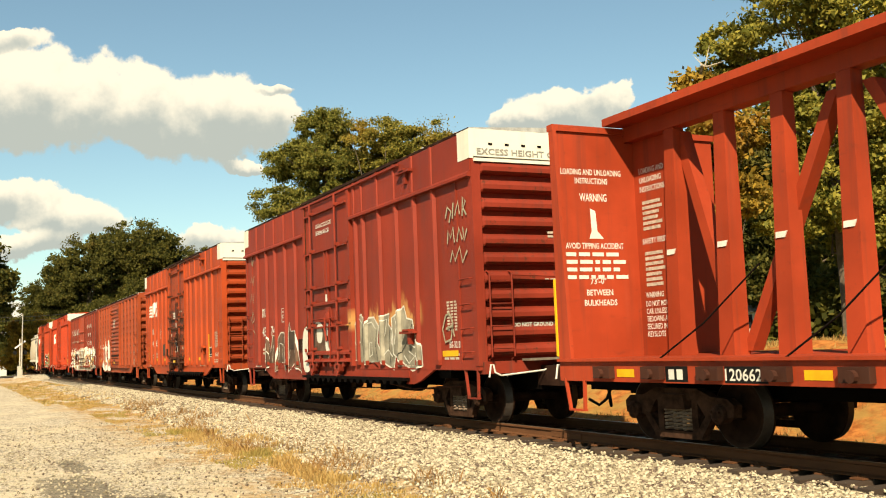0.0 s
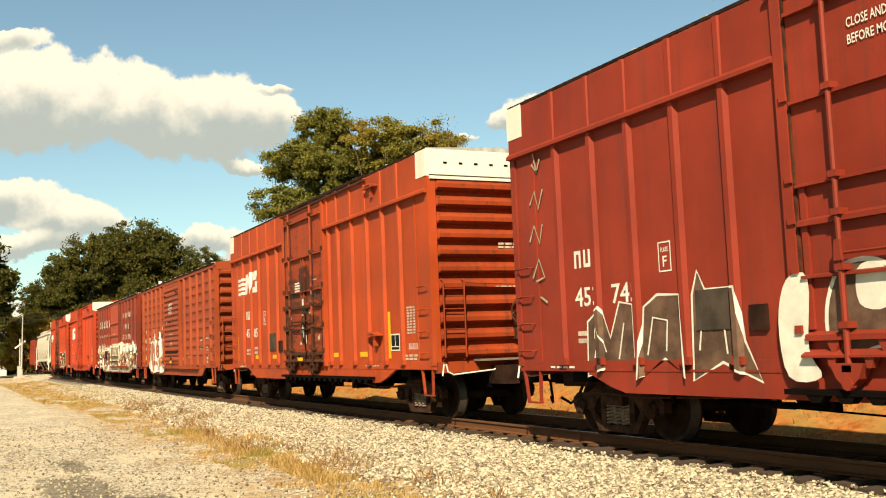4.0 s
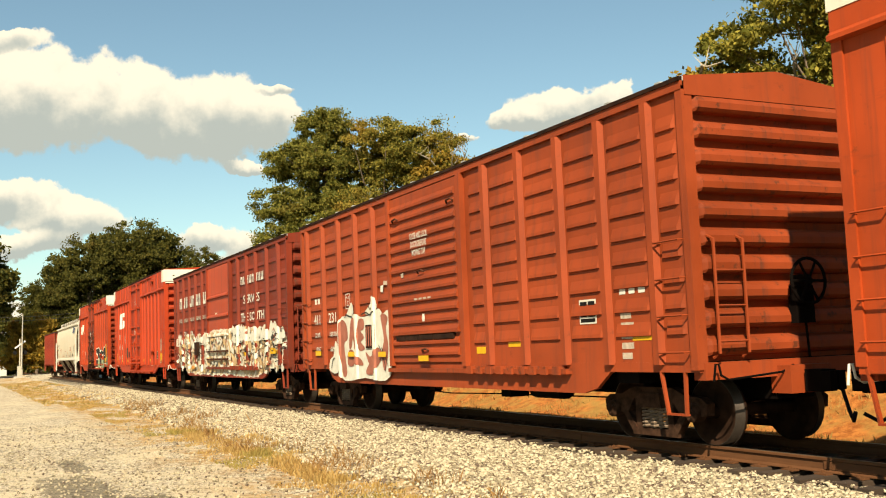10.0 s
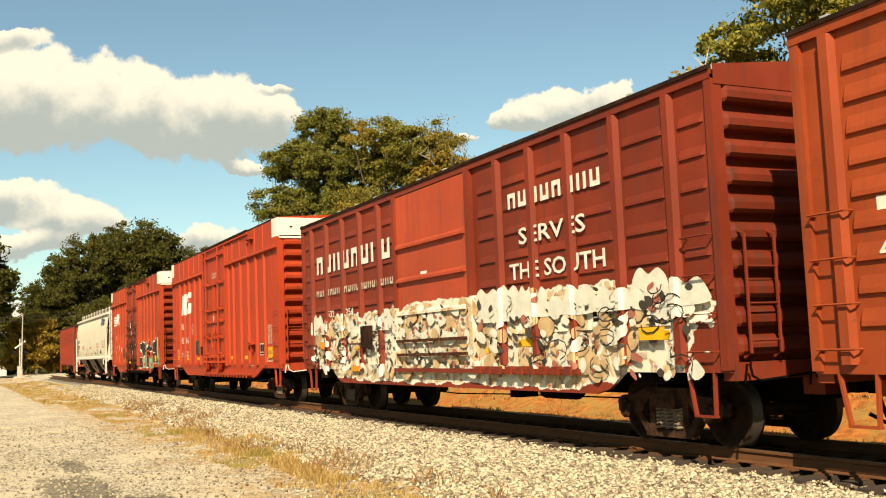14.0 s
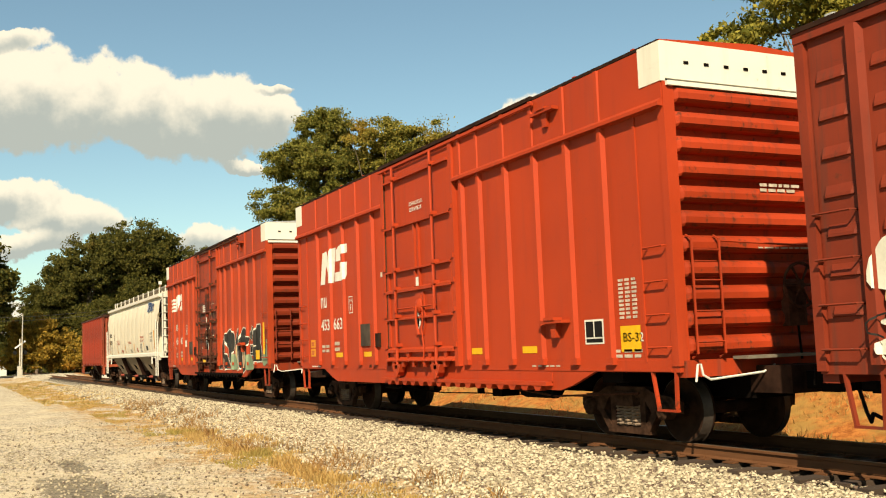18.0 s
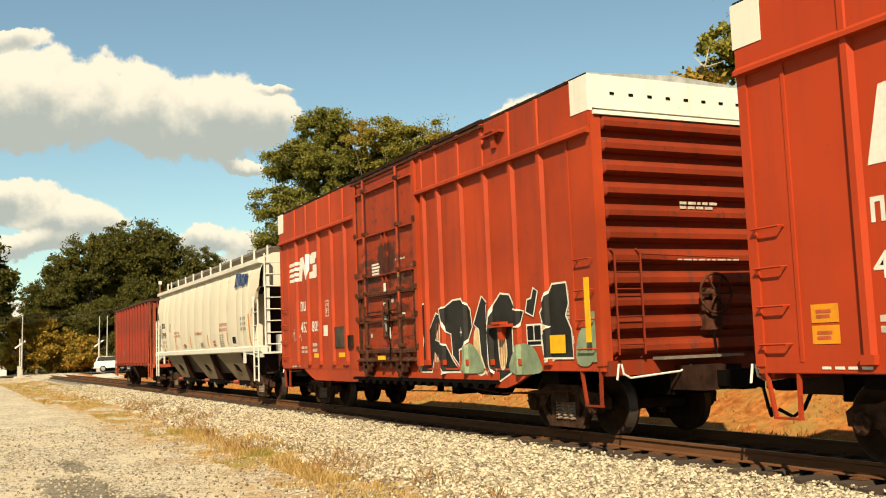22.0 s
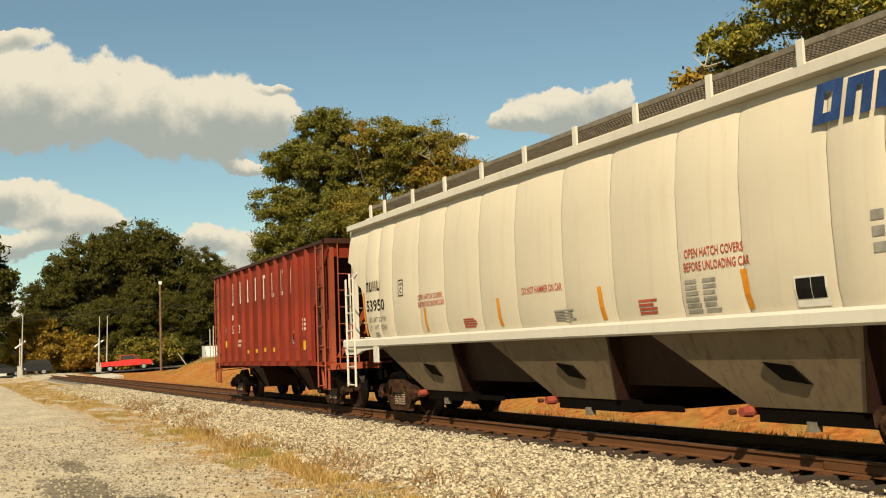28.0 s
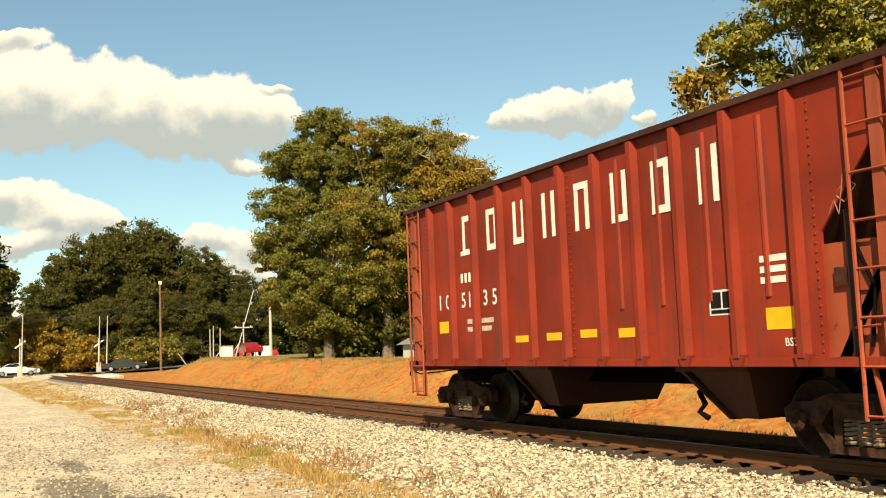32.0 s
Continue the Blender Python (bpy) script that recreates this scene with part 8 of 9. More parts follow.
    scrawl(b6, [[(-6.9, 1.9), (-6.75, 2.1), (-6.7, 1.75), (-6.5, 2.0), (-6.4, 1.75), (-6.2, 1.95), (-6.1, 1.75)]], SPRAY_WHITE, 0.03)
    # white picture with brown letters on the light oxide car
    posts3 = [-4.98, -3.86, -2.76]
    d3 = dict(posts=posts3, base=-SIDE - 0.060, deep=0.05)
    sprayed(b3, [[(-5.0, 0.86), (-5.0, 2.15), (-4.2, 2.25), (-3.9, 2.3), (-3.5, 2.2), (-2.9, 2.25), (-2.5, 2.35), (-2.25, 2.22), (-1.92, 2.2), (-1.92, 0.9), (-3.4, 0.84)],
                 [(-4.5, 2.28), (-4.35, 2.42), (-4.15, 2.58), (-4.05, 2.35), (-4.3, 2.24)], [(-3.3, 2.3), (-3.0, 2.45), (-2.75, 2.64), (-2.6, 2.38), (-3.0, 2.26)],
                 [(-5.75, 1.0), (-5.7, 1.25), (-5.45, 1.35), (-5.3, 1.7), (-5.1, 1.4), (-5.2, 0.95)]], SPRAY_WHITE, SPRAY_WHITE, 0.02, name="sprayed_ground", **d3)
    d3["base"] -= 0.006
    sprayed(b3, [[(-4.95, 2.1), (-4.55, 2.1), (-4.45, 1.75), (-4.7, 1.6), (-4.55, 0.95), (-4.85, 0.95)], [(-4.35, 1.55), (-4.2, 2.15), (-4.0, 2.15), (-3.85, 1.55), (-4.0, 1.55), (-4.1, 1.75), (-4.2, 1.55)],
                 [(-3.75, 2.1), (-3.4, 2.15), (-3.4, 1.95), (-3.6, 1.9), (-3.4, 1.75), (-3.6, 1.65), (-3.35, 1.5), (-3.75, 1.5)], [(-3.3, 1.4), (-3.0, 1.3), (-2.6, 1.5), (-2.35, 1.3), (-2.9, 1.02)],
                 [(-2.35, 2.2), (-1.98, 2.15), (-2.1, 1.9), (-1.98, 1.5), (-2.2, 1.0), (-2.35, 1.35), (-2.2, 1.7)], [(-4.4, 1.38), (-3.7, 1.28), (-3.5, 1.12), (-4.35, 1.22)]], SPRAY_BROWN, SPRAY_BROWN, 0.02, **d3)
    bd = part("routing_board", Mesh().box(-3.24, -2.70, -SIDE - 0.09, -SIDE - 0.062, 1.50, 2.02), EAVE, b3, "dark brown slatted routing board")
    for q in range(4):
        part("board_slat", Mesh().box(-3.20 + q * 0.13, -3.16 + q * 0.13, -SIDE - 0.10, -SIDE - 0.091, 1.54, 1.98), SPRAY_BROWN, bd)
    scrawl(b3, [[(-4.6, 2.24), (-4.5, 2.32), (-4.3, 2.27), (-4.1, 2.24)], [(-3.5, 2.27), (-3.2, 2.31), (-3.0, 2.24), (-2.7, 2.30)], [(-2.5, 1.55), (-2.35, 1.42), (-2.2, 1.2), (-2.15, 1.0)],
                [(-2.35, 1.5), (-2.15, 1.3), (-2.0, 1.1)], [(-5.6, 1.05), (-5.5, 1.25), (-5.35, 1.3)], [(-3.05, 2.44), (-2.95, 2.36), (-2.85, 2.42)]], SPRAY_BLACK, 0.03, -SIDE - 0.078, posts3, 0.05)
    for x, z in ((-4.3, 1.32), (-2.42, 1.30)):
        part("reflector", rect(x, x + 0.42, z, z + 0.11, -SIDE - 0.125), YELLOW, b3)
    sprayed(b3, [[(-4.45, 1.15), (-4.35, 1.45), (-4.05, 1.42), (-4.1, 1.12)], [(-3.0, 1.18), (-2.75, 1.0), (-2.9, 0.92), (-3.3, 0.95)]], SPRAY_BROWN, SPRAY_BROWN, 0.02, posts3, -SIDE - 0.074, 0.05)
    # grey letters with white outlines and inner highlights on the dark red car
    ribs1 = [p - 0.19 for p in HI_RIBS] + [p - 0.13 for p in HI_RIBS_L]
    w1 = dict(posts=ribs1, base=y, deep=RIB)
    sprayed(box1, [[(1.50, 1.15), (1.48, 1.85), (1.70, 2.00), (1.88, 2.22), (2.15, 2.28), (2.34, 2.12), (2.34, 1.70), (2.45, 1.30), (2.30, 1.02), (1.90, 1.20)],
                   [(2.40, 1.12), (2.40, 1.95), (2.60, 2.18), (2.92, 2.18), (3.18, 1.98), (3.10, 1.60), (3.32, 1.35), (3.22, 1.02), (2.80, 1.18)],
                   [(3.28, 1.20), (3.36, 2.18), (3.82, 2.22), (3.74, 2.0), (3.96, 1.85), (3.88, 1.60), (4.12, 1.42), (4.0, 1.02), (3.60, 1.12)],
                   [(3.98, 1.35), (3.93, 2.12), (4.28, 2.22), (4.62, 2.34), (4.74, 2.08), (5.02, 2.04), (5.10, 1.75), (5.42, 1.50), (5.46, 1.10), (4.95, 1.0), (4.40, 1.2)]], SPRAY_GREY, SPRAY_WHITE, 0.040, bend=0, **w1)
    scrawl(box1, [[(1.62, 1.75), (1.85, 1.55), (2.1, 1.65)], [(1.75, 2.05), (2.05, 2.18), (2.25, 2.05)], [(2.55, 2.05), (2.8, 2.08), (3.02, 1.92)], [(2.62, 1.3), (2.66, 1.62), (2.78, 1.62), (2.8, 1.35), (2.62, 1.3)], [(3.45, 2.08), (3.7, 2.1), (3.55, 1.75)],
                  [(3.5, 1.35), (3.72, 1.45), (3.95, 1.3)], [(4.05, 1.55), (4.2, 1.95), (4.12, 2.12)], [(4.55, 1.32), (4.8, 1.15), (5.1, 1.3), (4.8, 1.4)], [(4.85, 1.55), (5.2, 1.45), (5.35, 1.2)], [(1.55, 1.35), (1.75, 1.2), (2.0, 1.35)]], SPRAY_WHITE, 0.030, y - 0.012, ribs1)
    scrawl(box1, [[(2.28, 1.2), (2.22, 1.7), (2.26, 2.1)], [(3.14, 1.15), (3.0, 1.55), (3.08, 1.9)], [(3.84, 1.15), (3.78, 1.6), (3.86, 1.95)], [(4.3, 1.28), (4.75, 1.6), (5.0, 1.95)]], SPRAY_BLACK, 0.018, y - 0.014, ribs1)
    sprayed(box1, [[(-5.9, 0.95), (-5.85, 1.75), (-5.5, 1.95), (-5.3, 1.5), (-5.05, 2.0), (-4.75, 1.95), (-4.75, 0.95), (-5.3, 1.1)], [(-4.65, 0.92), (-4.5, 1.9), (-4.2, 2.05), (-3.7, 2.02), (-3.65, 0.95), (-4.1, 1.2)],
                   [(-3.55, 0.92), (-3.5, 2.0), (-3.38, 2.3), (-3.25, 2.05), (-2.68, 2.05), (-2.6, 1.4), (-2.35, 0.92), (-3.0, 1.15)]], SPRAY_DULL, SPRAY_WHITE, 0.038, bend=0, **w1)
    scrawl(box1, [[(-5.7, 1.2), (-5.55, 1.65), (-5.4, 1.3)], [(-4.45, 1.25), (-4.3, 1.75), (-4.0, 1.7), (-4.05, 1.3)], [(-3.4, 1.3), (-3.3, 1.8), (-2.95, 1.75), (-2.9, 1.25)], [(-5.1, 1.2), (-4.95, 1.7)]], SPRAY_WHITE, 0.03, y - 0.012, ribs1)
    sprayed(box1, [[(-1.85, 1.0), (-1.95, 1.6), (-1.80, 2.05), (-1.5, 2.05), (-1.55, 1.3), (-1.4, 1.0)]], SPRAY_WHITE, SPRAY_WHITE, 0.02, [], -SIDE - 0.102, 0.0)
    sprayed(box1, [[(-1.25, 1.25), (-1.3, 1.7), (-1.1, 2.12), (-0.75, 2.2), (-0.45, 2.1), (-0.05, 1.8), (0.02, 1.4), (-0.2, 1.22), (-0.6, 1.3), (-0.9, 1.24)]], SPRAY_DULL, SPRAY_WHITE, 0.05, [], -SIDE - 0.056, 0.0)
    sprayed(box1, [[(-0.85, 1.75), (-0.85, 2.1), (-0.6, 2.15), (-0.45, 1.95), (-0.55, 1.7)], [(-0.2, 1.75), (0.0, 1.72), (-0.02, 1.45), (-0.2, 1.5)]], SPRAY_WHITE, SPRAY_WHITE, 0.02, [], -SIDE - 0.060, 0.0)
    scrawl(box1, [[(6.75, 3.9), (6.85, 4.1), (7.0, 4.0), (6.9, 3.8)], [(7.05, 3.85), (7.1, 4.15)], [(7.15, 3.9), (7.3, 4.15), (7.35, 3.9)], [(7.45, 3.85), (7.5, 4.2), (7.6, 4.1), (7.5, 4.0), (7.62, 3.85)],
                  [(6.8, 3.4), (6.85, 3.65), (6.95, 3.5), (7.05, 3.7), (7.1, 3.4)], [(7.2, 3.4), (7.3, 3.65), (7.42, 3.42)], [(7.45, 3.65), (7.5, 3.4), (7.62, 3.6)], [(6.9, 3.05), (7.0, 3.25), (7.1, 3.05), (7.3, 3.3), (7.4, 3.0), (7.6, 3.2)],
                  [(6.6, 2.05), (6.45, 1.8), (6.55, 1.55), (6.8, 1.6), (6.9, 1.9), (6.75, 2.1), (6.6, 2.05)], [(6.6, 1.8), (6.85, 1.85), (6.95, 1.65)]], SPRAY_SCRAWL, 0.05, -SIDE - 0.03)
    scrawl(box1, [[(-7.2, 4.7), (-7.05, 4.2)], [(-7.2, 4.35), (-7.05, 4.2), (-6.95, 4.4)], [(-7.3, 3.7), (-7.15, 3.9), (-7.05, 3.6), (-6.9, 3.9)], [(-7.35, 3.1), (-7.2, 3.35), (-7.05, 3.05), (-6.95, 3.35)],
                  [(-7.3, 2.5), (-7.1, 2.8), (-6.95, 2.5), (-7.2, 2.45)], [(-7.1, 2.2), (-6.9, 2.1)]], SPRAY_SCRAWL, 0.04, -SIDE - 0.03)
    part("notice_board", rect(6.38, 7.05, 1.28, 1.39, -SIDE - 0.012), YELLOW, box1)
    # crowns of white along the top of the sprayed band, and dark curls in it
    posts4 = [-7.35, -6.2, -5.05, -3.9, -2.75, 2.65, 3.75, 4.85, 6.07, 7.27]
    r = random.Random(17)
    ground = []
    for a, b in ((-7.3, -1.9), (1.75, 7.75)):
        x = a
        while x < b - 0.4:
            w = r.uniform(0.45, 0.95)
            t = r.uniform(2.15, 2.46)
            ground.append([(x, 1.9), (x + 0.02, t - 0.16), (x + w * 0.25, t), (x + w * 0.5, t - 0.10), (x + w * 0.8, t - 0.03), (x + w * 1.05, t - 0.22), (x + w, 1.9)])
            x += w
    sprayed(b4, ground, SPRAY_WHITE, SPRAY_WHITE, 0.02, posts4, -SIDE - 0.05, 0.06, name="sprayed_crown")
    curls = []
    for q in range(46):
        x, z = r.choice((r.uniform(-7.2, -2.0), r.uniform(1.9, 7.6))), r.uniform(1.05, 2.2)
        s, a0 = r.uniform(0.05, 0.16), r.uniform(0, 6)
        curls.append([(x + s * (1 + t * 0.12) * math.cos(a0 + t * 0.7) * 1.3, z + s * math.sin(a0 + t * 0.7)) for t in range(r.randint(4, 8))])
    scrawl(b4, curls, SPRAY_BLACK, 0.020, -SIDE - 0.115, posts4, 0.06, "dark_curl")

    def blots(name, n, lo, hi, fill, depth):
        m = Mesh()
        for q in range(n):
            x, z = r.uniform(-7.3, 7.7), r.uniform(0.98, 2.22)
            s, a, f = r.uniform(lo, hi), r.uniform(-1.0, 1.0), r.uniform(0.6, 1.7)
            door = -1.85 < x < 1.7
            rim = [(x + s * (c * f + a * d), z + s * d * r.uniform(0.7, 1.2)) for c, d in ((-1, 0), (-0.7, 0.6), (0.0, 1), (0.7, 0.5), (1, -0.1), (0.5, -0.8), (-0.4, -0.85))]
            m.flat(soft(rim, 2), -SIDE - depth - q * 0.00004 - (0.03 if door else 0.0))
        tagged(part(name, drape(m.mesh(name, fill), posts4, deep=0.062), fill, b4), kind="stuff")
    blots("tan_swirls", 110, 0.07, 0.20, SPRAY_TAN, 0.052)
    blots("white_swirls", 120, 0.06, 0.17, SPRAY_WHITE, 0.060)
    blots("brown_spots", 70, 0.03, 0.085, SPRAY_BROWN, 0.068)
    blots("dark_spots", 75, 0.03, 0.10, SPRAY_SHADE, 0.072)
    blots("white_flecks", 90, 0.025, 0.07, SPRAY_WHITE, 0.076)
    scrawl(b4, [[(-3.3 + 0.16 * q, 1.02), (-3.27 + 0.16 * q, 1.14), (-3.2 + 0.16 * q, 1.05), (-3.17 + 0.16 * q, 1.15)] for q in range(4)], SPRAY_BLACK, 0.02, -SIDE - 0.09, posts4, 0.06)
    for z in (1.30, 1.58):
        part("door_rail", Mesh().box(-1.70, 1.46, -SIDE - 0.14, -SIDE - 0.10, z, z + 0.06), RUSTY, b4)
    part("orange_board", rect(-6.72, -6.34, 1.52, 1.70, -SIDE - 0.085), ORANGE, b4)
    part("orange_board", rect(-4.55, -4.02, 0.98, 1.10, -SIDE - 0.085), ORANGE, b4)
    part("yellow_board", rect(6.5, 7.05, 1.45, 1.62, -SIDE - 0.10), YELLOW, b4)
    part("black_board", Mesh().box(-3.72, -3.2, -SIDE - 0.15, -SIDE - 0.05, 1.5, 2.0), EAVE, b4, "black routing board")
    # long weather marks and small notices
    part("yellow_mark", rect(5.60, 5.74, 1.26, 2.26), YELLOW, box2)
    part("yellow_mark", rect(-7.25, -7.12, 1.25, 2.05), YELLOW, box2)
    part("yellow_board", rect(6.62, 7.08, 1.30, 1.66), YELLOW, box5)
    for z in (1.34, 1.57):
        nb = part("orange_board", rect(-7.02, -6.64, z, z + 0.2), ORANGE, box5, "orange notice board")
        part("notice_line", bars(-6.95, -6.72, z + 0.05, z + 0.16, 2, -SIDE - 0.010, seed=71), REDTXT, nb)
    for b in (box2, box5, b6, box1):
        part("end_notice", end_bars(7.90, -0.1, 0.5, 3.42, 3.56, 2, 5), DIM, b)
        part("end_notice", end_bars(7.90, -0.2, 0.9, 2.63, 2.67, 1, 8), DIM, b)
    end_words(box1, "EXCESS HEIGHT CAR", 7.886, -1.50, 4.94, 0.11, 1.9, GREYTXT)
    end_words(box1, "DO NOT GROUND TO COUPLERS", 7.91, -0.9, 1.78, 0.07, 1.5, LETTER)


def end_words(car, text, x, y0, z, h, wide, mat):
    """A line of lettering on the front end."""
    me = words(text, 0, z, h, wide, 0.0)
    co = np.empty(len(me.vertices) * 3)
    me.vertices.foreach_get("co", co)
    co = co.reshape(-1, 3)
    me.vertices.foreach_set("co", np.stack([np.full(len(co), x), y0 + co[:, 0], co[:, 2]], 1).ravel())
    me.update()
    me.materials.clear()
    me.materials.append(mat)
    part("end_lettering", me, mat, car)


def end_bars(x, y0, y1, z0, z1, rows, seed):
    """Small unreadable notices on the front end."""
    r = random.Random(seed)
    m = Mesh()
    m.tiny = True
    h = (z1 - z0) / rows
    for j in range(rows):
        a = y0
        while a < y1:
            w = r.uniform(0.06, 0.16)
            i = len(m.v)
            m.v += [(x + 0.03, a, z0 + j * h), (x + 0.03, a + w, z0 + j * h), (x + 0.03, a + w, z0 + (j + 0.6) * h), (x + 0.03, a, z0 + (j + 0.6) * h)]
            m.f.append((i, i + 1, i + 2, i + 3))
            a += w + 0.03
    return m


make_spray()


# ---- verge grass, crossing, road vehicles, yard ----
def blades(name, label, n, x0, x1, ylo, yhi, h0, h1, mat, seed, patch=0.45, wide=0.012, tilt=0.35):
    rng = np.random.default_rng(seed)
    x = x0 + (x1 - x0) * rng.random(n)
    y = rng.uniform(ylo, yhi, n)
    keep = np.array([noise.noise(Vector((a * 0.55, b * 0.9, seed))) + 0.35 * noise.noise(Vector((a * 2.1, b * 2.3, seed))) for a, b in zip(x, y)]) > patch - 0.5
    x, y = x[keep], y[keep]
    n = len(x)
    z = ground_height(x, y) - 0.02
    inb = (y > 5.4) & (y < 8.6)
    z = np.where(inb, np.maximum(z, np.interp(y, [5.4, 5.9, 7.6], [-0.5, -0.40, -0.30]) - 0.02), z)
    h = rng.uniform(h0, h1, n) * rng.uniform(0.5, 1.0, n)
    a = rng.uniform(0, 2 * np.pi, n)
    d = np.stack([np.cos(a), np.sin(a), np.zeros(n)], 1)
    lean = rng.normal(0, tilt, (n, 2)) * h[:, None]
    foot = np.stack([x, y, z], 1)
    tip = foot + np.concatenate([lean, h[:, None]], 1)
    mid = foot * 0.5 + tip * 0.5 + np.array([0, 0, 1])[None] * h[:, None] * 0.08
    w = wide * rng.uniform(0.6, 1.4, (n, 1))
    v = np.stack([foot - d * w, foot + d * w, mid + d * w * 0.7, tip], 1).reshape(-1, 3)
    f = np.arange(n * 4).reshape(-1, 4)
    solid(name, soup(name, v, f, mat), mat, label, "grass", kind="stuff")


def blade_material(name, lo, hi, green, amount):
    m, k = material(name)
    rnd = k.n("ShaderNodeNewGeometry").outputs["Random Per Island"]
    big = k.noise(own(k), 0.5, 4)
    c = k.mix(rnd, lo, hi)
    c = k.mix(k.m("MULTIPLY", k.ramp(big, 0.5, 0.62), amount), c, green)
    finish(k, c, 0.8, 0.0, None, spec=0.15, sub=k.mix(1.0, c, (COLOUR_SCALE, COLOUR_SCALE, COLOUR_SCALE), "MULTIPLY"))
    return m


STRAW = blade_material("dry_straw", (0.46, 0.27, 0.085), (0.78, 0.54, 0.21), (0.36, 0.33, 0.08), 0.7)
BANK_STRAW = blade_material("bank_straw", (0.38, 0.20, 0.065), (0.60, 0.38, 0.13), (0.34, 0.25, 0.07), 0.5)
WEED = blade_material("rusty_weed", (0.30, 0.15, 0.06), (0.55, 0.32, 0.12), (0.24, 0.16, 0.05), 0.4)
blades("verge_grass", "dry straw-coloured grass along the ballast foot", 60000, -48, -9.5, 4.1, 6.3, 0.03, 0.11, STRAW, 1, 0.50)
blades("verge_grass", "taller yellow-green grass tufts beside the lot", 12000, -26, -14, 4.7, 5.9, 0.08, 0.20, STRAW, 2, 0.60)
blades("far_verge_grass", "dry grass along the far part of the verge", 24000, -100, -46, 3.4, 7.0, 0.05, 0.16, STRAW, 3, 0.55, 0.03)
blades("weeds", "thin rusty weed stalks by the ballast", 3000, -22, -9.8, 4.9, 6.1, 0.12, 0.38, WEED, 4, 0.62, 0.006)
blades("weeds", "brown dry weeds at the ballast edge", 3500, -42, -22, 5.2, 6.6, 0.15, 0.42, WEED, 5, 0.66, 0.010)
blades("bank_grass", "dry tufts on the clay bank", 42000, -70, -8, 12.4, 20.5, 0.05, 0.20, BANK_STRAW, 6, 0.62, 0.02)
blades("bank_top_grass", "dry grass along the top of the bank", 24000, -108, -10, 19.5, 24.0, 0.06, 0.24, BANK_STRAW, 7, 0.48, 0.03)

GLASS = simple("dark_car_glass", (0.015, 0.018, 0.020), 0.08, var=0.05, spec=0.8)
TYRE = simple("black_tyre_rubber", (0.018, 0.018, 0.018), 0.9)
ALLOY = simple("bright_alloy_rim", (0.55, 0.54, 0.52), 0.3, 0.8)
CHROME = simple("pale_bumper", (0.5, 0.5, 0.48), 0.3, 0.6)
LAMP_RED = simple("red_lamp_glass", (0.42, 0.02, 0.015), 0.3)
LAMP_WHITE = simple("clear_lamp_glass", (0.7, 0.7, 0.66), 0.2)


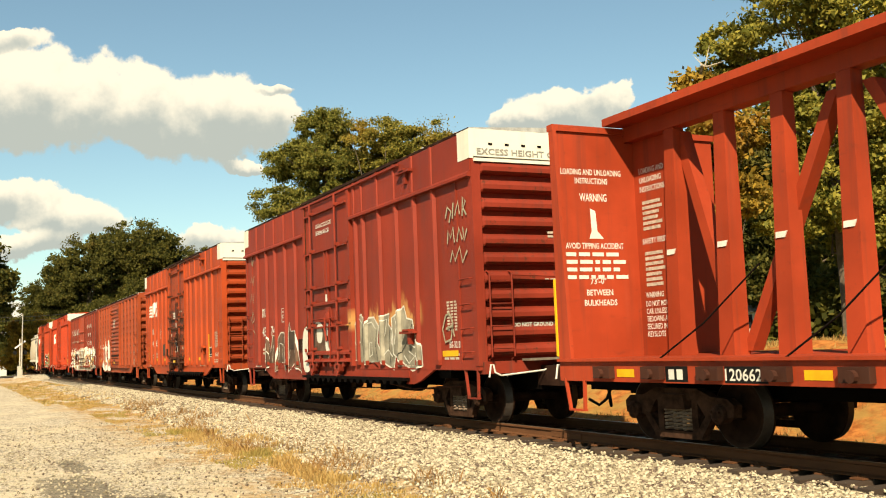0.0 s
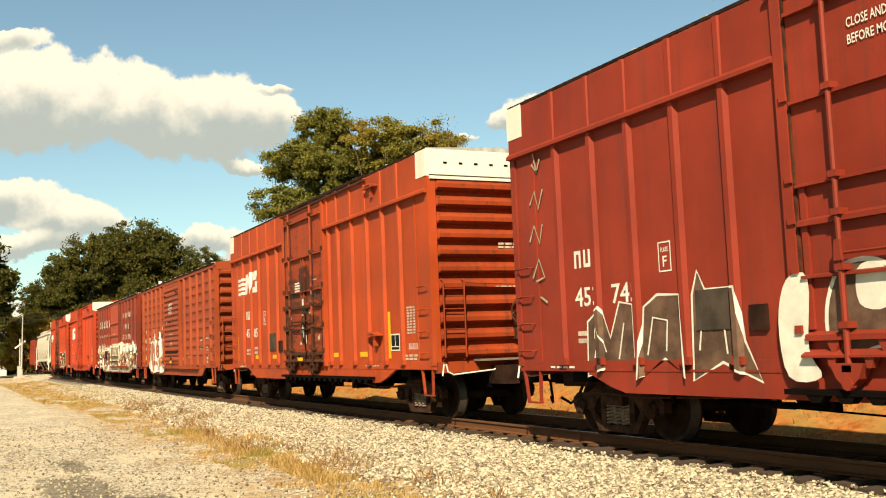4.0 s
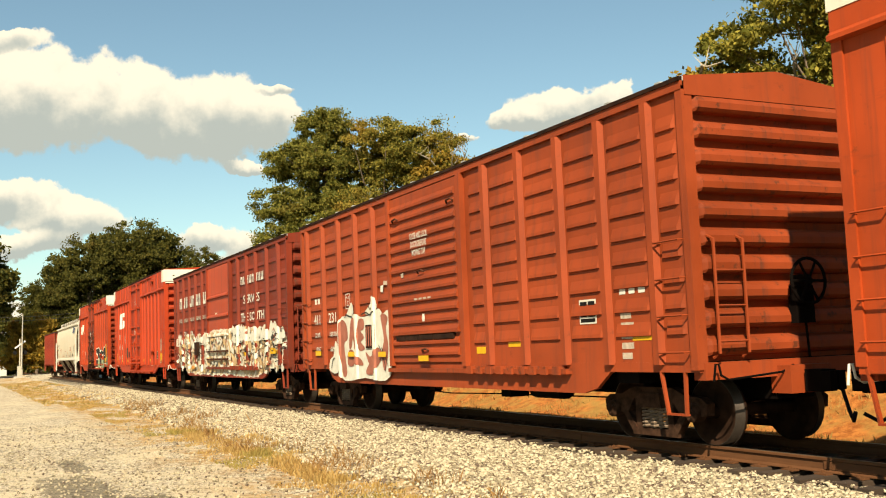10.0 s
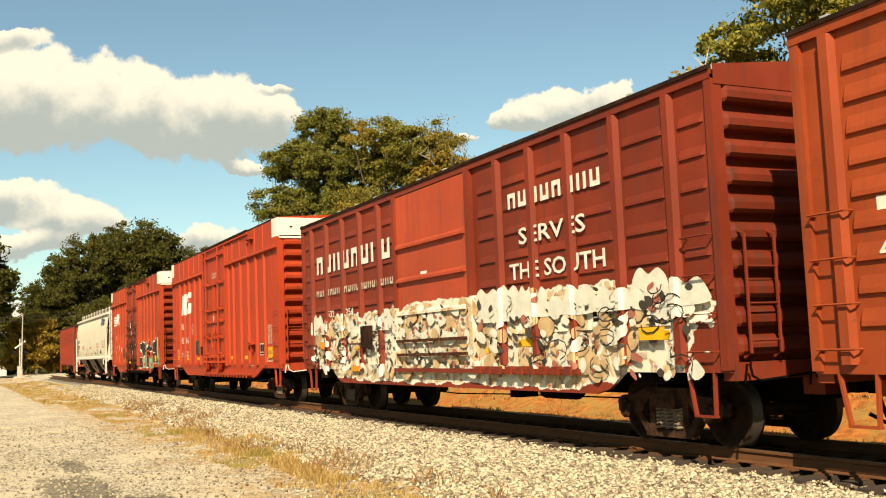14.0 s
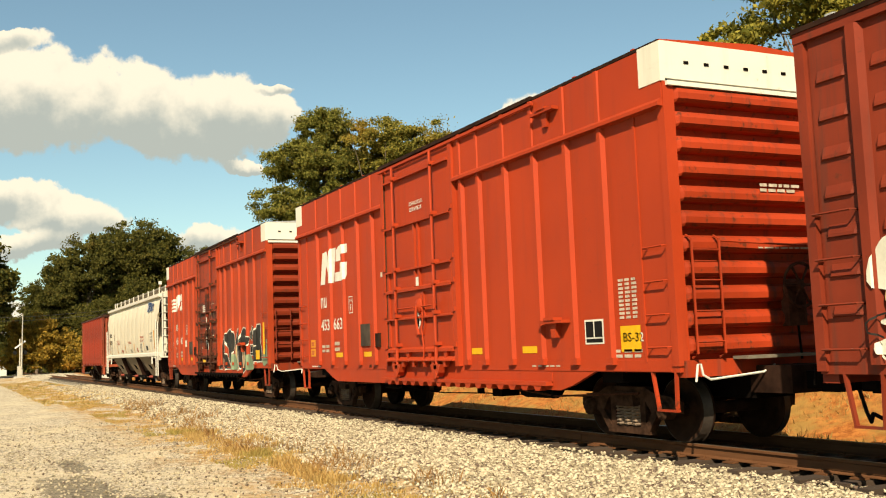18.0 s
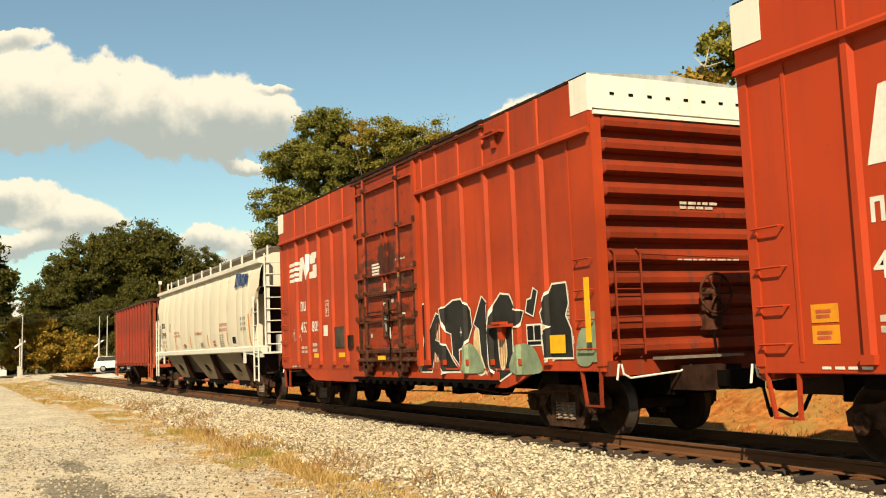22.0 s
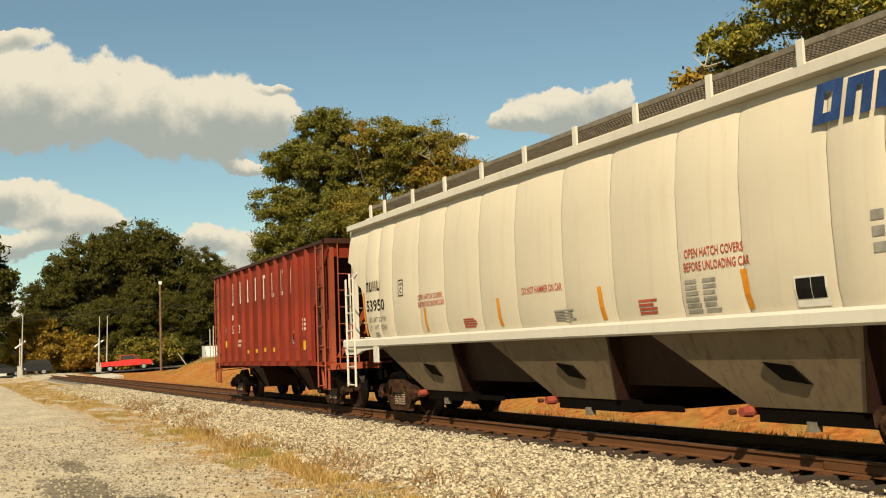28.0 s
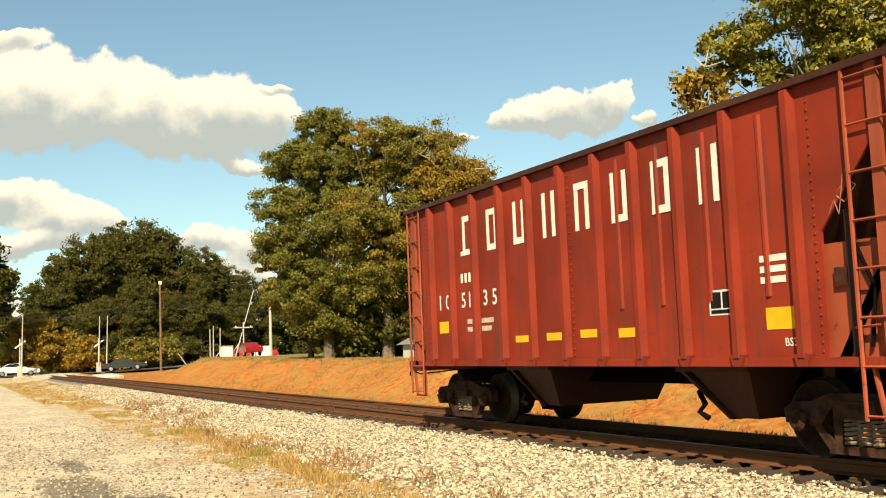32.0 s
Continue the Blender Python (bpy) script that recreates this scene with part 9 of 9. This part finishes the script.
def vehicle(name, label, colour, style, at):
    """A road vehicle that faces +y; its side outline is drawn in (y, z)."""
    paint = simple(name + "_paint", colour, 0.3, 0.0, var=0.05, spec=0.6)
    car = thing(name, label, "car" if style != "pickup" else "pickup truck", at=at)
    L, W = {"suv": (4.7, 1.86), "sedan": (4.8, 1.8), "pickup": (5.6, 1.95)}[style]
    a, b, h = -L / 2, L / 2, W / 2
    lower = {"suv": [(a, 0.45), (b - 0.05, 0.42), (b, 0.75), (b - 0.15, 0.98), (b - 1.2, 1.10), (a + 0.05, 1.12), (a, 0.9)],
             "sedan": [(a, 0.40), (b - 0.05, 0.36), (b, 0.62), (b - 0.2, 0.80), (b - 1.4, 0.94), (a + 0.9, 0.98), (a + 0.05, 0.92)],
             "pickup": [(a, 0.62), (b - 0.05, 0.50), (b, 0.85), (b - 0.12, 1.08), (b - 1.3, 1.16), (a, 1.16)]}[style]
    cabin = {"suv": [(a + 0.12, 1.11), (a + 0.35, 1.70), (a + 0.6, 1.76), (b - 2.1, 1.74), (b - 1.25, 1.10)],
             "sedan": [(a + 0.85, 0.96), (a + 1.55, 1.38), (b - 2.2, 1.42), (b - 1.35, 0.94)],
             "pickup": [(a + 2.0, 1.15), (a + 2.12, 1.76), (b - 2.0, 1.78), (b - 1.35, 1.14)]}[style]
    body = part("body", Mesh().prism(lower, "x", -h, h), paint, car)
    part("roof", Mesh().prism(cabin, "x", -h + 0.14, h - 0.14), paint, body)
    c = (sum(p for p, q in cabin) / len(cabin), sum(q for p, q in cabin) / len(cabin))
    glass = [(c[0] + (p - c[0]) * 0.88, c[1] + 0.03 + (q - c[1]) * 0.74) for p, q in cabin]
    for sx in (-1, 1):
        part("side_window", Mesh().prism(glass, "x", *sorted((sx * (h - 0.15), sx * (h - 0.128)))), GLASS, body)
    part("windscreen", Mesh().hull8([(-h + 0.2, cabin[-1][0] - 0.05, cabin[-1][1]), (h - 0.2, cabin[-1][0] - 0.05, cabin[-1][1]), (h - 0.2, cabin[-1][0] + 0.02, cabin[-1][1] + 0.02), (-h + 0.2, cabin[-1][0] + 0.02, cabin[-1][1] + 0.02),
                                     (-h + 0.26, cabin[-2][0] + 0.02, cabin[-2][1] - 0.08), (h - 0.26, cabin[-2][0] + 0.02, cabin[-2][1] - 0.08), (h - 0.26, cabin[-2][0] + 0.09, cabin[-2][1] - 0.06), (-h + 0.26, cabin[-2][0] + 0.09, cabin[-2][1] - 0.06)]), GLASS, body)
    if style == "pickup":
        part("bed_well", Mesh().box(-h + 0.12, h - 0.12, a + 0.1, a + 1.95, 1.10, 1.17), TYRE, body)
    for y, nm in ((a - 0.03, "bumper"), (b - 0.03, "bumper")):
        part(nm, Mesh().box(-h + 0.05, h - 0.05, y - 0.05, y + 0.09, 0.42, 0.60), CHROME if style == "pickup" else paint, car)
    for sx in (-1, 1):
        part("headlight", Mesh().box(*sorted((sx * (h - 0.42), sx * (h - 0.08))), b - 0.10, b + 0.01, 0.68, 0.82), LAMP_WHITE, car)
        part("tail_light", Mesh().box(*sorted((sx * (h - 0.28), sx * (h - 0.04))), a - 0.012, a + 0.08, 0.76, 0.98), LAMP_RED, car)
        for y in (a + 0.95, b - 0.95):
            r = 0.36 if style != "sedan" else 0.32
            w = part("wheel", Mesh().lathe([(-0.11, 0.0), (-0.11, r - 0.04), (-0.08, r), (0.08, r), (0.11, r - 0.04), (0.11, 0.0)], (0, 0, 0), "x", 18), TYRE, car, at=pose(sx * (h - 0.10), y, r))
            rim = Mesh().lathe([(sx * 0.112, 0.0), (sx * 0.118, 0.08), (sx * 0.112, r * 0.62), (sx * 0.09, r * 0.66)], (0, 0, 0), "x", 14)
            part("rim", rim, ALLOY, w)
    return car


ROAD_Z = [(-30, -0.05), (2, -0.02), (9, -0.005), (11.1, -0.005), (16, 0.06), (34, 0.73), (60, 1.11)]


def drive(car, lane, rows, heading):
    """Keys a vehicle along the road by its place across the track."""
    out = []
    for t, y in rows:
        z = float(np.interp(y, [p for p, q in ROAD_Z], [q for p, q in ROAD_Z])) + 0.01
        x = ROAD_X + lane + 0.25 * max(0.0, y - 12)
        g = 0.25 * max(0.0, min(1.0, (y - 10.5) / 3))
        pitch = math.degrees(math.atan(0.052)) * max(0.0, min(1.0, (y - 15) / 3)) * (1 - max(0.0, min(1.0, (y - 33) / 4)))
        out.append((t, Matrix.Translation((x, y, z)) @ pose(0, 0, 0, 0, 0, -math.degrees(math.atan(g)) + heading) @ pose(0, 0, 0, pitch if heading == 0 else -pitch)))
    movers.append((car, out))


movers = []
P0 = pose(ROAD_X, 0, 0)
drive(vehicle("white_suv", "white sport utility car crossing the track road", (0.72, 0.71, 0.68), "suv", P0), 2.0, [(0, -60), (17, -3.5), (19, 4.7), (20, 8.2), (21, 12.4), (24, 24.7), (28, 44), (32, 62)], 0)
drive(vehicle("dark_suv", "dark blue-black sport utility car on the road", (0.02, 0.025, 0.035), "suv", P0), -2.0, [(0, 66), (18, 42), (21, 24.8), (22, 19.1), (23, 13.7), (24, 8.1), (26, -3.0), (32, -36)], 180)
drive(vehicle("red_pickup", "bright red pickup truck driving up the road", (0.62, 0.02, 0.015), "pickup", P0), 2.0,
      [(0, -58), (20, -12), (22, -3.6), (24.5, 5.2), (25, 7.0), (25.5, 8.8), (27.5, 15.8), (28, 17.7), (28.5, 19.6), (29, 21.5), (30, 25.4), (31, 29.0), (32, 31.6)], 0)
drive(vehicle("black_suv", "black sport utility car coming down the road", (0.014, 0.014, 0.016), "suv", P0), -2.0, [(0, 78), (20, 44), (24, 25.8), (25, 21.3), (25.5, 19.0), (27.5, 9.5), (28, 7.6), (28.5, 5.8), (30, -1.5), (32, -12)], 180)
drive(vehicle("black_sedan", "black sedan stopping at the crossing", (0.016, 0.016, 0.018), "sedan", P0), 2.0, [(0, -70), (25, -8), (27, 0.6), (29, 8.0), (30, 11.5), (31, 14.7), (32, 17.4)], 0)
drive(vehicle("white_sedan", "white sedan nearing the crossing", (0.72, 0.71, 0.68), "sedan", P0), 2.0, [(0, -90), (27, -14), (30, -2.0), (31.6, 4.7), (32, 5.9)], 0)

POLE_WOOD = simple("weathered_pole_wood", (0.20, 0.115, 0.07), 0.9, var=0.3, scale=2)
PALE_POLE = simple("pale_pole", (0.50, 0.46, 0.38), 0.7, var=0.15)
WHITE_BOX = simple("white_cabinet_paint", (0.72, 0.71, 0.66), 0.5, var=0.08)
WIRE = simple("dark_wire", (0.04, 0.04, 0.04), 0.6)
SIGN_RED = simple("red_sign", (0.50, 0.03, 0.025), 0.5)


def crossing_signal(x, y, arms):
    s = thing("crossing_signal", "crossing signal mast with white cabinet and raised gate", "crossing signal", "crossing signals", at=pose(x, y, gz(x, y)))
    part("mast", Mesh().tube([(0, 0, 0), (0, 0, 4.2)], 0.07, 8), PALE_POLE, s)
    part("cabinet", Mesh().box(-0.22, 0.22, -0.26, 0.26, 0.1, 1.25), PALE_POLE, s)
    part("plinth", Mesh().box(-0.6, 0.6, -0.6, 0.6, -0.2, 0.12), PALE_POLE, s)
    for j, dy in enumerate(arms):
        part("gate_arm", Mesh().tube([(0.3, dy, 1.0), (0.3, dy + 0.12, 6.9)], [0.09, 0.045], 6), PALE_POLE, s, "pale gate arm held upright")
    for dy in (-0.5, 0.5):
        part("lamp_head", Mesh().lathe([(-0.12, 0.0), (-0.12, 0.2), (0.1, 0.22), (0.1, 0.0)], (0, dy, 2.7), "x", 12), BLACKED, s)
    part("crossbuck", Mesh().hull8([(0.1, -0.6, 3.2), (0.13, -0.6, 3.2), (0.13, -0.45, 3.1), (0.1, -0.45, 3.1), (0.1, 0.45, 4.0), (0.13, 0.45, 4.0), (0.13, 0.6, 3.9), (0.1, 0.6, 3.9)]), WHITE_BOX, s)


crossing_signal(-117.5, 6.1, (0.15,))
crossing_signal(-127.2, 15.4, (0.0, 0.9))


def pole(x, y, h, label, mat=None, arms=0, r=0.14, lean=(0, 0)):
    p = thing("utility_pole", label, "utility pole", "poles by the road", at=pose(x, y, gz(x, y) - 0.2))
    part("shaft", Mesh().tube([(0, 0, 0), (lean[0], lean[1], h + 0.2)], [r, r * 0.7], 8), mat or POLE_WOOD, p)
    for j in range(arms):
        part("cross_arm", Mesh().box(-0.07, 0.07, -1.0, 1.0, h - 0.4 - j * 0.7, h - 0.28 - j * 0.7), mat or POLE_WOOD, p)
        for dy in (-0.8, 0.8):
            part("insulator", Mesh().lathe([(0, 0.0), (0, 0.05), (0.14, 0.06), (0.14, 0.0)], (0, dy, h - 0.28 - j * 0.7), "z", 8), WHITE_BOX, p)
    return p


top = pole(-115.0, 20.6, 10.2, "tall brown wooden utility pole on the bank")
part("pole_cap", Mesh().box(-0.10, 0.10, -0.16, 0.16, 10.0, 10.35), WHITE_BOX, top)
pole(-104.0, 27.2, 3.6, "short pole with a cross-arm", PALE_POLE, 1, 0.09)
pole(-98.0, 28.4, 7.2, "pale leaning pole beside the yard", PALE_POLE, 0, 0.16)
for x, y, h, l in ((-108.6, 24.7, 4.0, (0, 0)), (-108.4, 25.0, 4.3, (0.1, 0.0)), (-107.9, 25.6, 3.9, (0, 0.05)), (-108.3, 24.4, 2.0, (0.2, 1.7)), (-107.0, 26.0, 2.1, (0.2, 1.6)), (-109.0, 22.6, 1.6, (0.2, -1.3)), (-104.6, 26.4, 7.0, (0.5, 2.0))):
    pole(x, y, h, "bare pale post among the poles by the road", PALE_POLE, 0, 0.07, l)
wire = Mesh()
for z, dz in ((7.6, 0.0), (7.3, -0.1)):
    for y0, y1 in ((20.6, 50.0), (20.6, -14.0)):
        wire.tube([(-115.0 + 0.12 * (y0 + (y1 - y0) * s - 20.6) * (1 if y1 > y0 else 0.3), y0 + (y1 - y0) * s, z + dz - 1.3 * 4 * s * (1 - s)) for s in (0, 0.2, 0.4, 0.6, 0.8, 1.0)], 0.022, 4)
solid("overhead_wire", wire, WIRE, "dark overhead wires across the road", "wire")
box = thing("equipment_cabinet", "white equipment cabinet on the bank top", "cabinet", at=pose(-106.0, 25.8, gz(-106, 25.8)))
part("housing", Mesh().box(-0.7, 0.7, -0.55, 0.55, 0.0, 1.3), WHITE_BOX, box)
part("lid", Mesh().box(-0.75, 0.75, -0.6, 0.6, 1.3, 1.38), PALE_POLE, box)
def along_street(car, y, rows, turn):
    """Keys a vehicle along the street on top of the bank by its place beside the track."""
    movers.append((car, [(t, pose(x, y, gz(x, y) + 0.02, 0, 0, turn)) for t, x in rows]))


tr = thing("box_van", "white box van driving along the bank street", "van")
part("box_body", Mesh().box(-1.1, 0.7, -0.85, 0.85, 0.5, 2.25), WHITE_BOX, tr)
part("cab", Mesh().prism([(0.7, 0.45), (1.75, 0.45), (1.75, 0.95), (1.25, 1.15), (1.0, 1.75), (0.7, 1.8)], "y", -0.8, 0.8), WHITE_BOX, tr)
part("cab_window", Mesh().prism([(0.78, 1.15), (1.18, 1.15), (0.98, 1.65), (0.78, 1.68)], "y", -0.815, -0.8), GLASS, tr)
for y in (-0.78, 0.78):
    for x in (-0.6, 1.2):
        part("wheel", Mesh().lathe([(-0.1, 0.0), (-0.1, 0.32), (0.1, 0.32), (0.1, 0.0)], (x, y, 0.33), "y", 14), TYRE, tr)
along_street(tr, 31.0, [(0, -136.4), (28.5, -136.4), (29, -132.7), (30, -126.3), (31, -118.7), (32, -111.2)], 0)
along_street(vehicle("white_pickup", "white pickup truck passing under the trees", (0.7, 0.69, 0.66), "pickup", P0), 29.0, [(0, -102.1), (29, -102.1), (30, -92.9), (31, -83.8), (32, -76.0)], -90)
along_street(vehicle("dark_red_sedan", "dark red sedan driving along the bank street", (0.26, 0.012, 0.012), "sedan", P0), 27.6, [(0, -70.9), (29, -81.5), (30, -87.9), (31, -95.2), (32, -103.6)], 90)
vehicle("parked_sedan", "white sedan parked in the shade of the trees", (0.7, 0.69, 0.66), "sedan", pose(-72.0, 33.0, gz(-72, 33.0), 0, 0, 62))
st = thing("stop_sign", "red stop sign on a thin post", "road sign", at=pose(-86.7, 29.1, gz(-86.7, 29.1)))
part("post", Mesh().tube([(0, 0, 0), (0, 0, 2.2)], 0.03, 6), PALE_POLE, st)
part("plate", Mesh().lathe([(0.04, 0.0), (0.04, 0.38), (0.06, 0.38), (0.06, 0.0)], (0, 0, 2.0), "x", 8), SIGN_RED, st)


def shed(x, y, w, d, h, label, turn, wall, roofc):
    s = thing("shed", label, "shed", at=pose(x, y, gz(x, y), 0, 0, turn))
    part("wall", Mesh().box(-w / 2, w / 2, -d / 2, d / 2, -0.3, h), wall, s)
    part("roof", Mesh().prism([(-d / 2 - 0.3, h - 0.05), (d / 2 + 0.3, h - 0.05), (0, h + d * 0.28)], "x", -w / 2 - 0.3, w / 2 + 0.3), roofc, s)
    part("door", Mesh().box(w / 2, w / 2 + 0.03, -0.45, 0.45, 0.0, 2.0), PALE_POLE, s)
    part("window", Mesh().box(-w / 2 + 0.8, -w / 2 + 1.6, -d / 2 - 0.03, -d / 2, 1.0, 1.8), GLASS, s)


ROOF_GREY = simple("grey_roof_metal", (0.22, 0.21, 0.19), 0.6)
shed(-46.0, 42.6, 1.9, 2.2, 2.0, "small white house in the shade of the trees", 40, WHITE_BOX, ROOF_GREY)
# a small made-up shed fills the place of a grey fence panel
shed(-55.2, 25.2, 1.6, 1.2, 0.9, "low grey shed in place of a fence panel on the bank", 10, PALE_POLE, ROOF_GREY)
shed(-166.0, 3.6, 8.0, 6.0, 2.2, "low white house beyond the crossing", 0, WHITE_BOX, PIPE)


# ---- what moves ----
def motions():
    for car, centre in cars:
        walk(car, [(t, pose(centre + g, TRACK_Y, 0)) for t, g in GONE])
    steps = [q * 4 / 30 for q in range(241)]
    turns = [(t, -(gone(t) - GONE[0][1]) / RADIUS) for t in steps]
    for w, dx in wheelsets:
        walk(w, [(t, Matrix.Translation((dx, 0, RADIUS)) @ Matrix.Rotation(-a, 4, "Y")) for t, a in turns])
    for mover, rows in movers:
        walk(mover, rows)


motions()
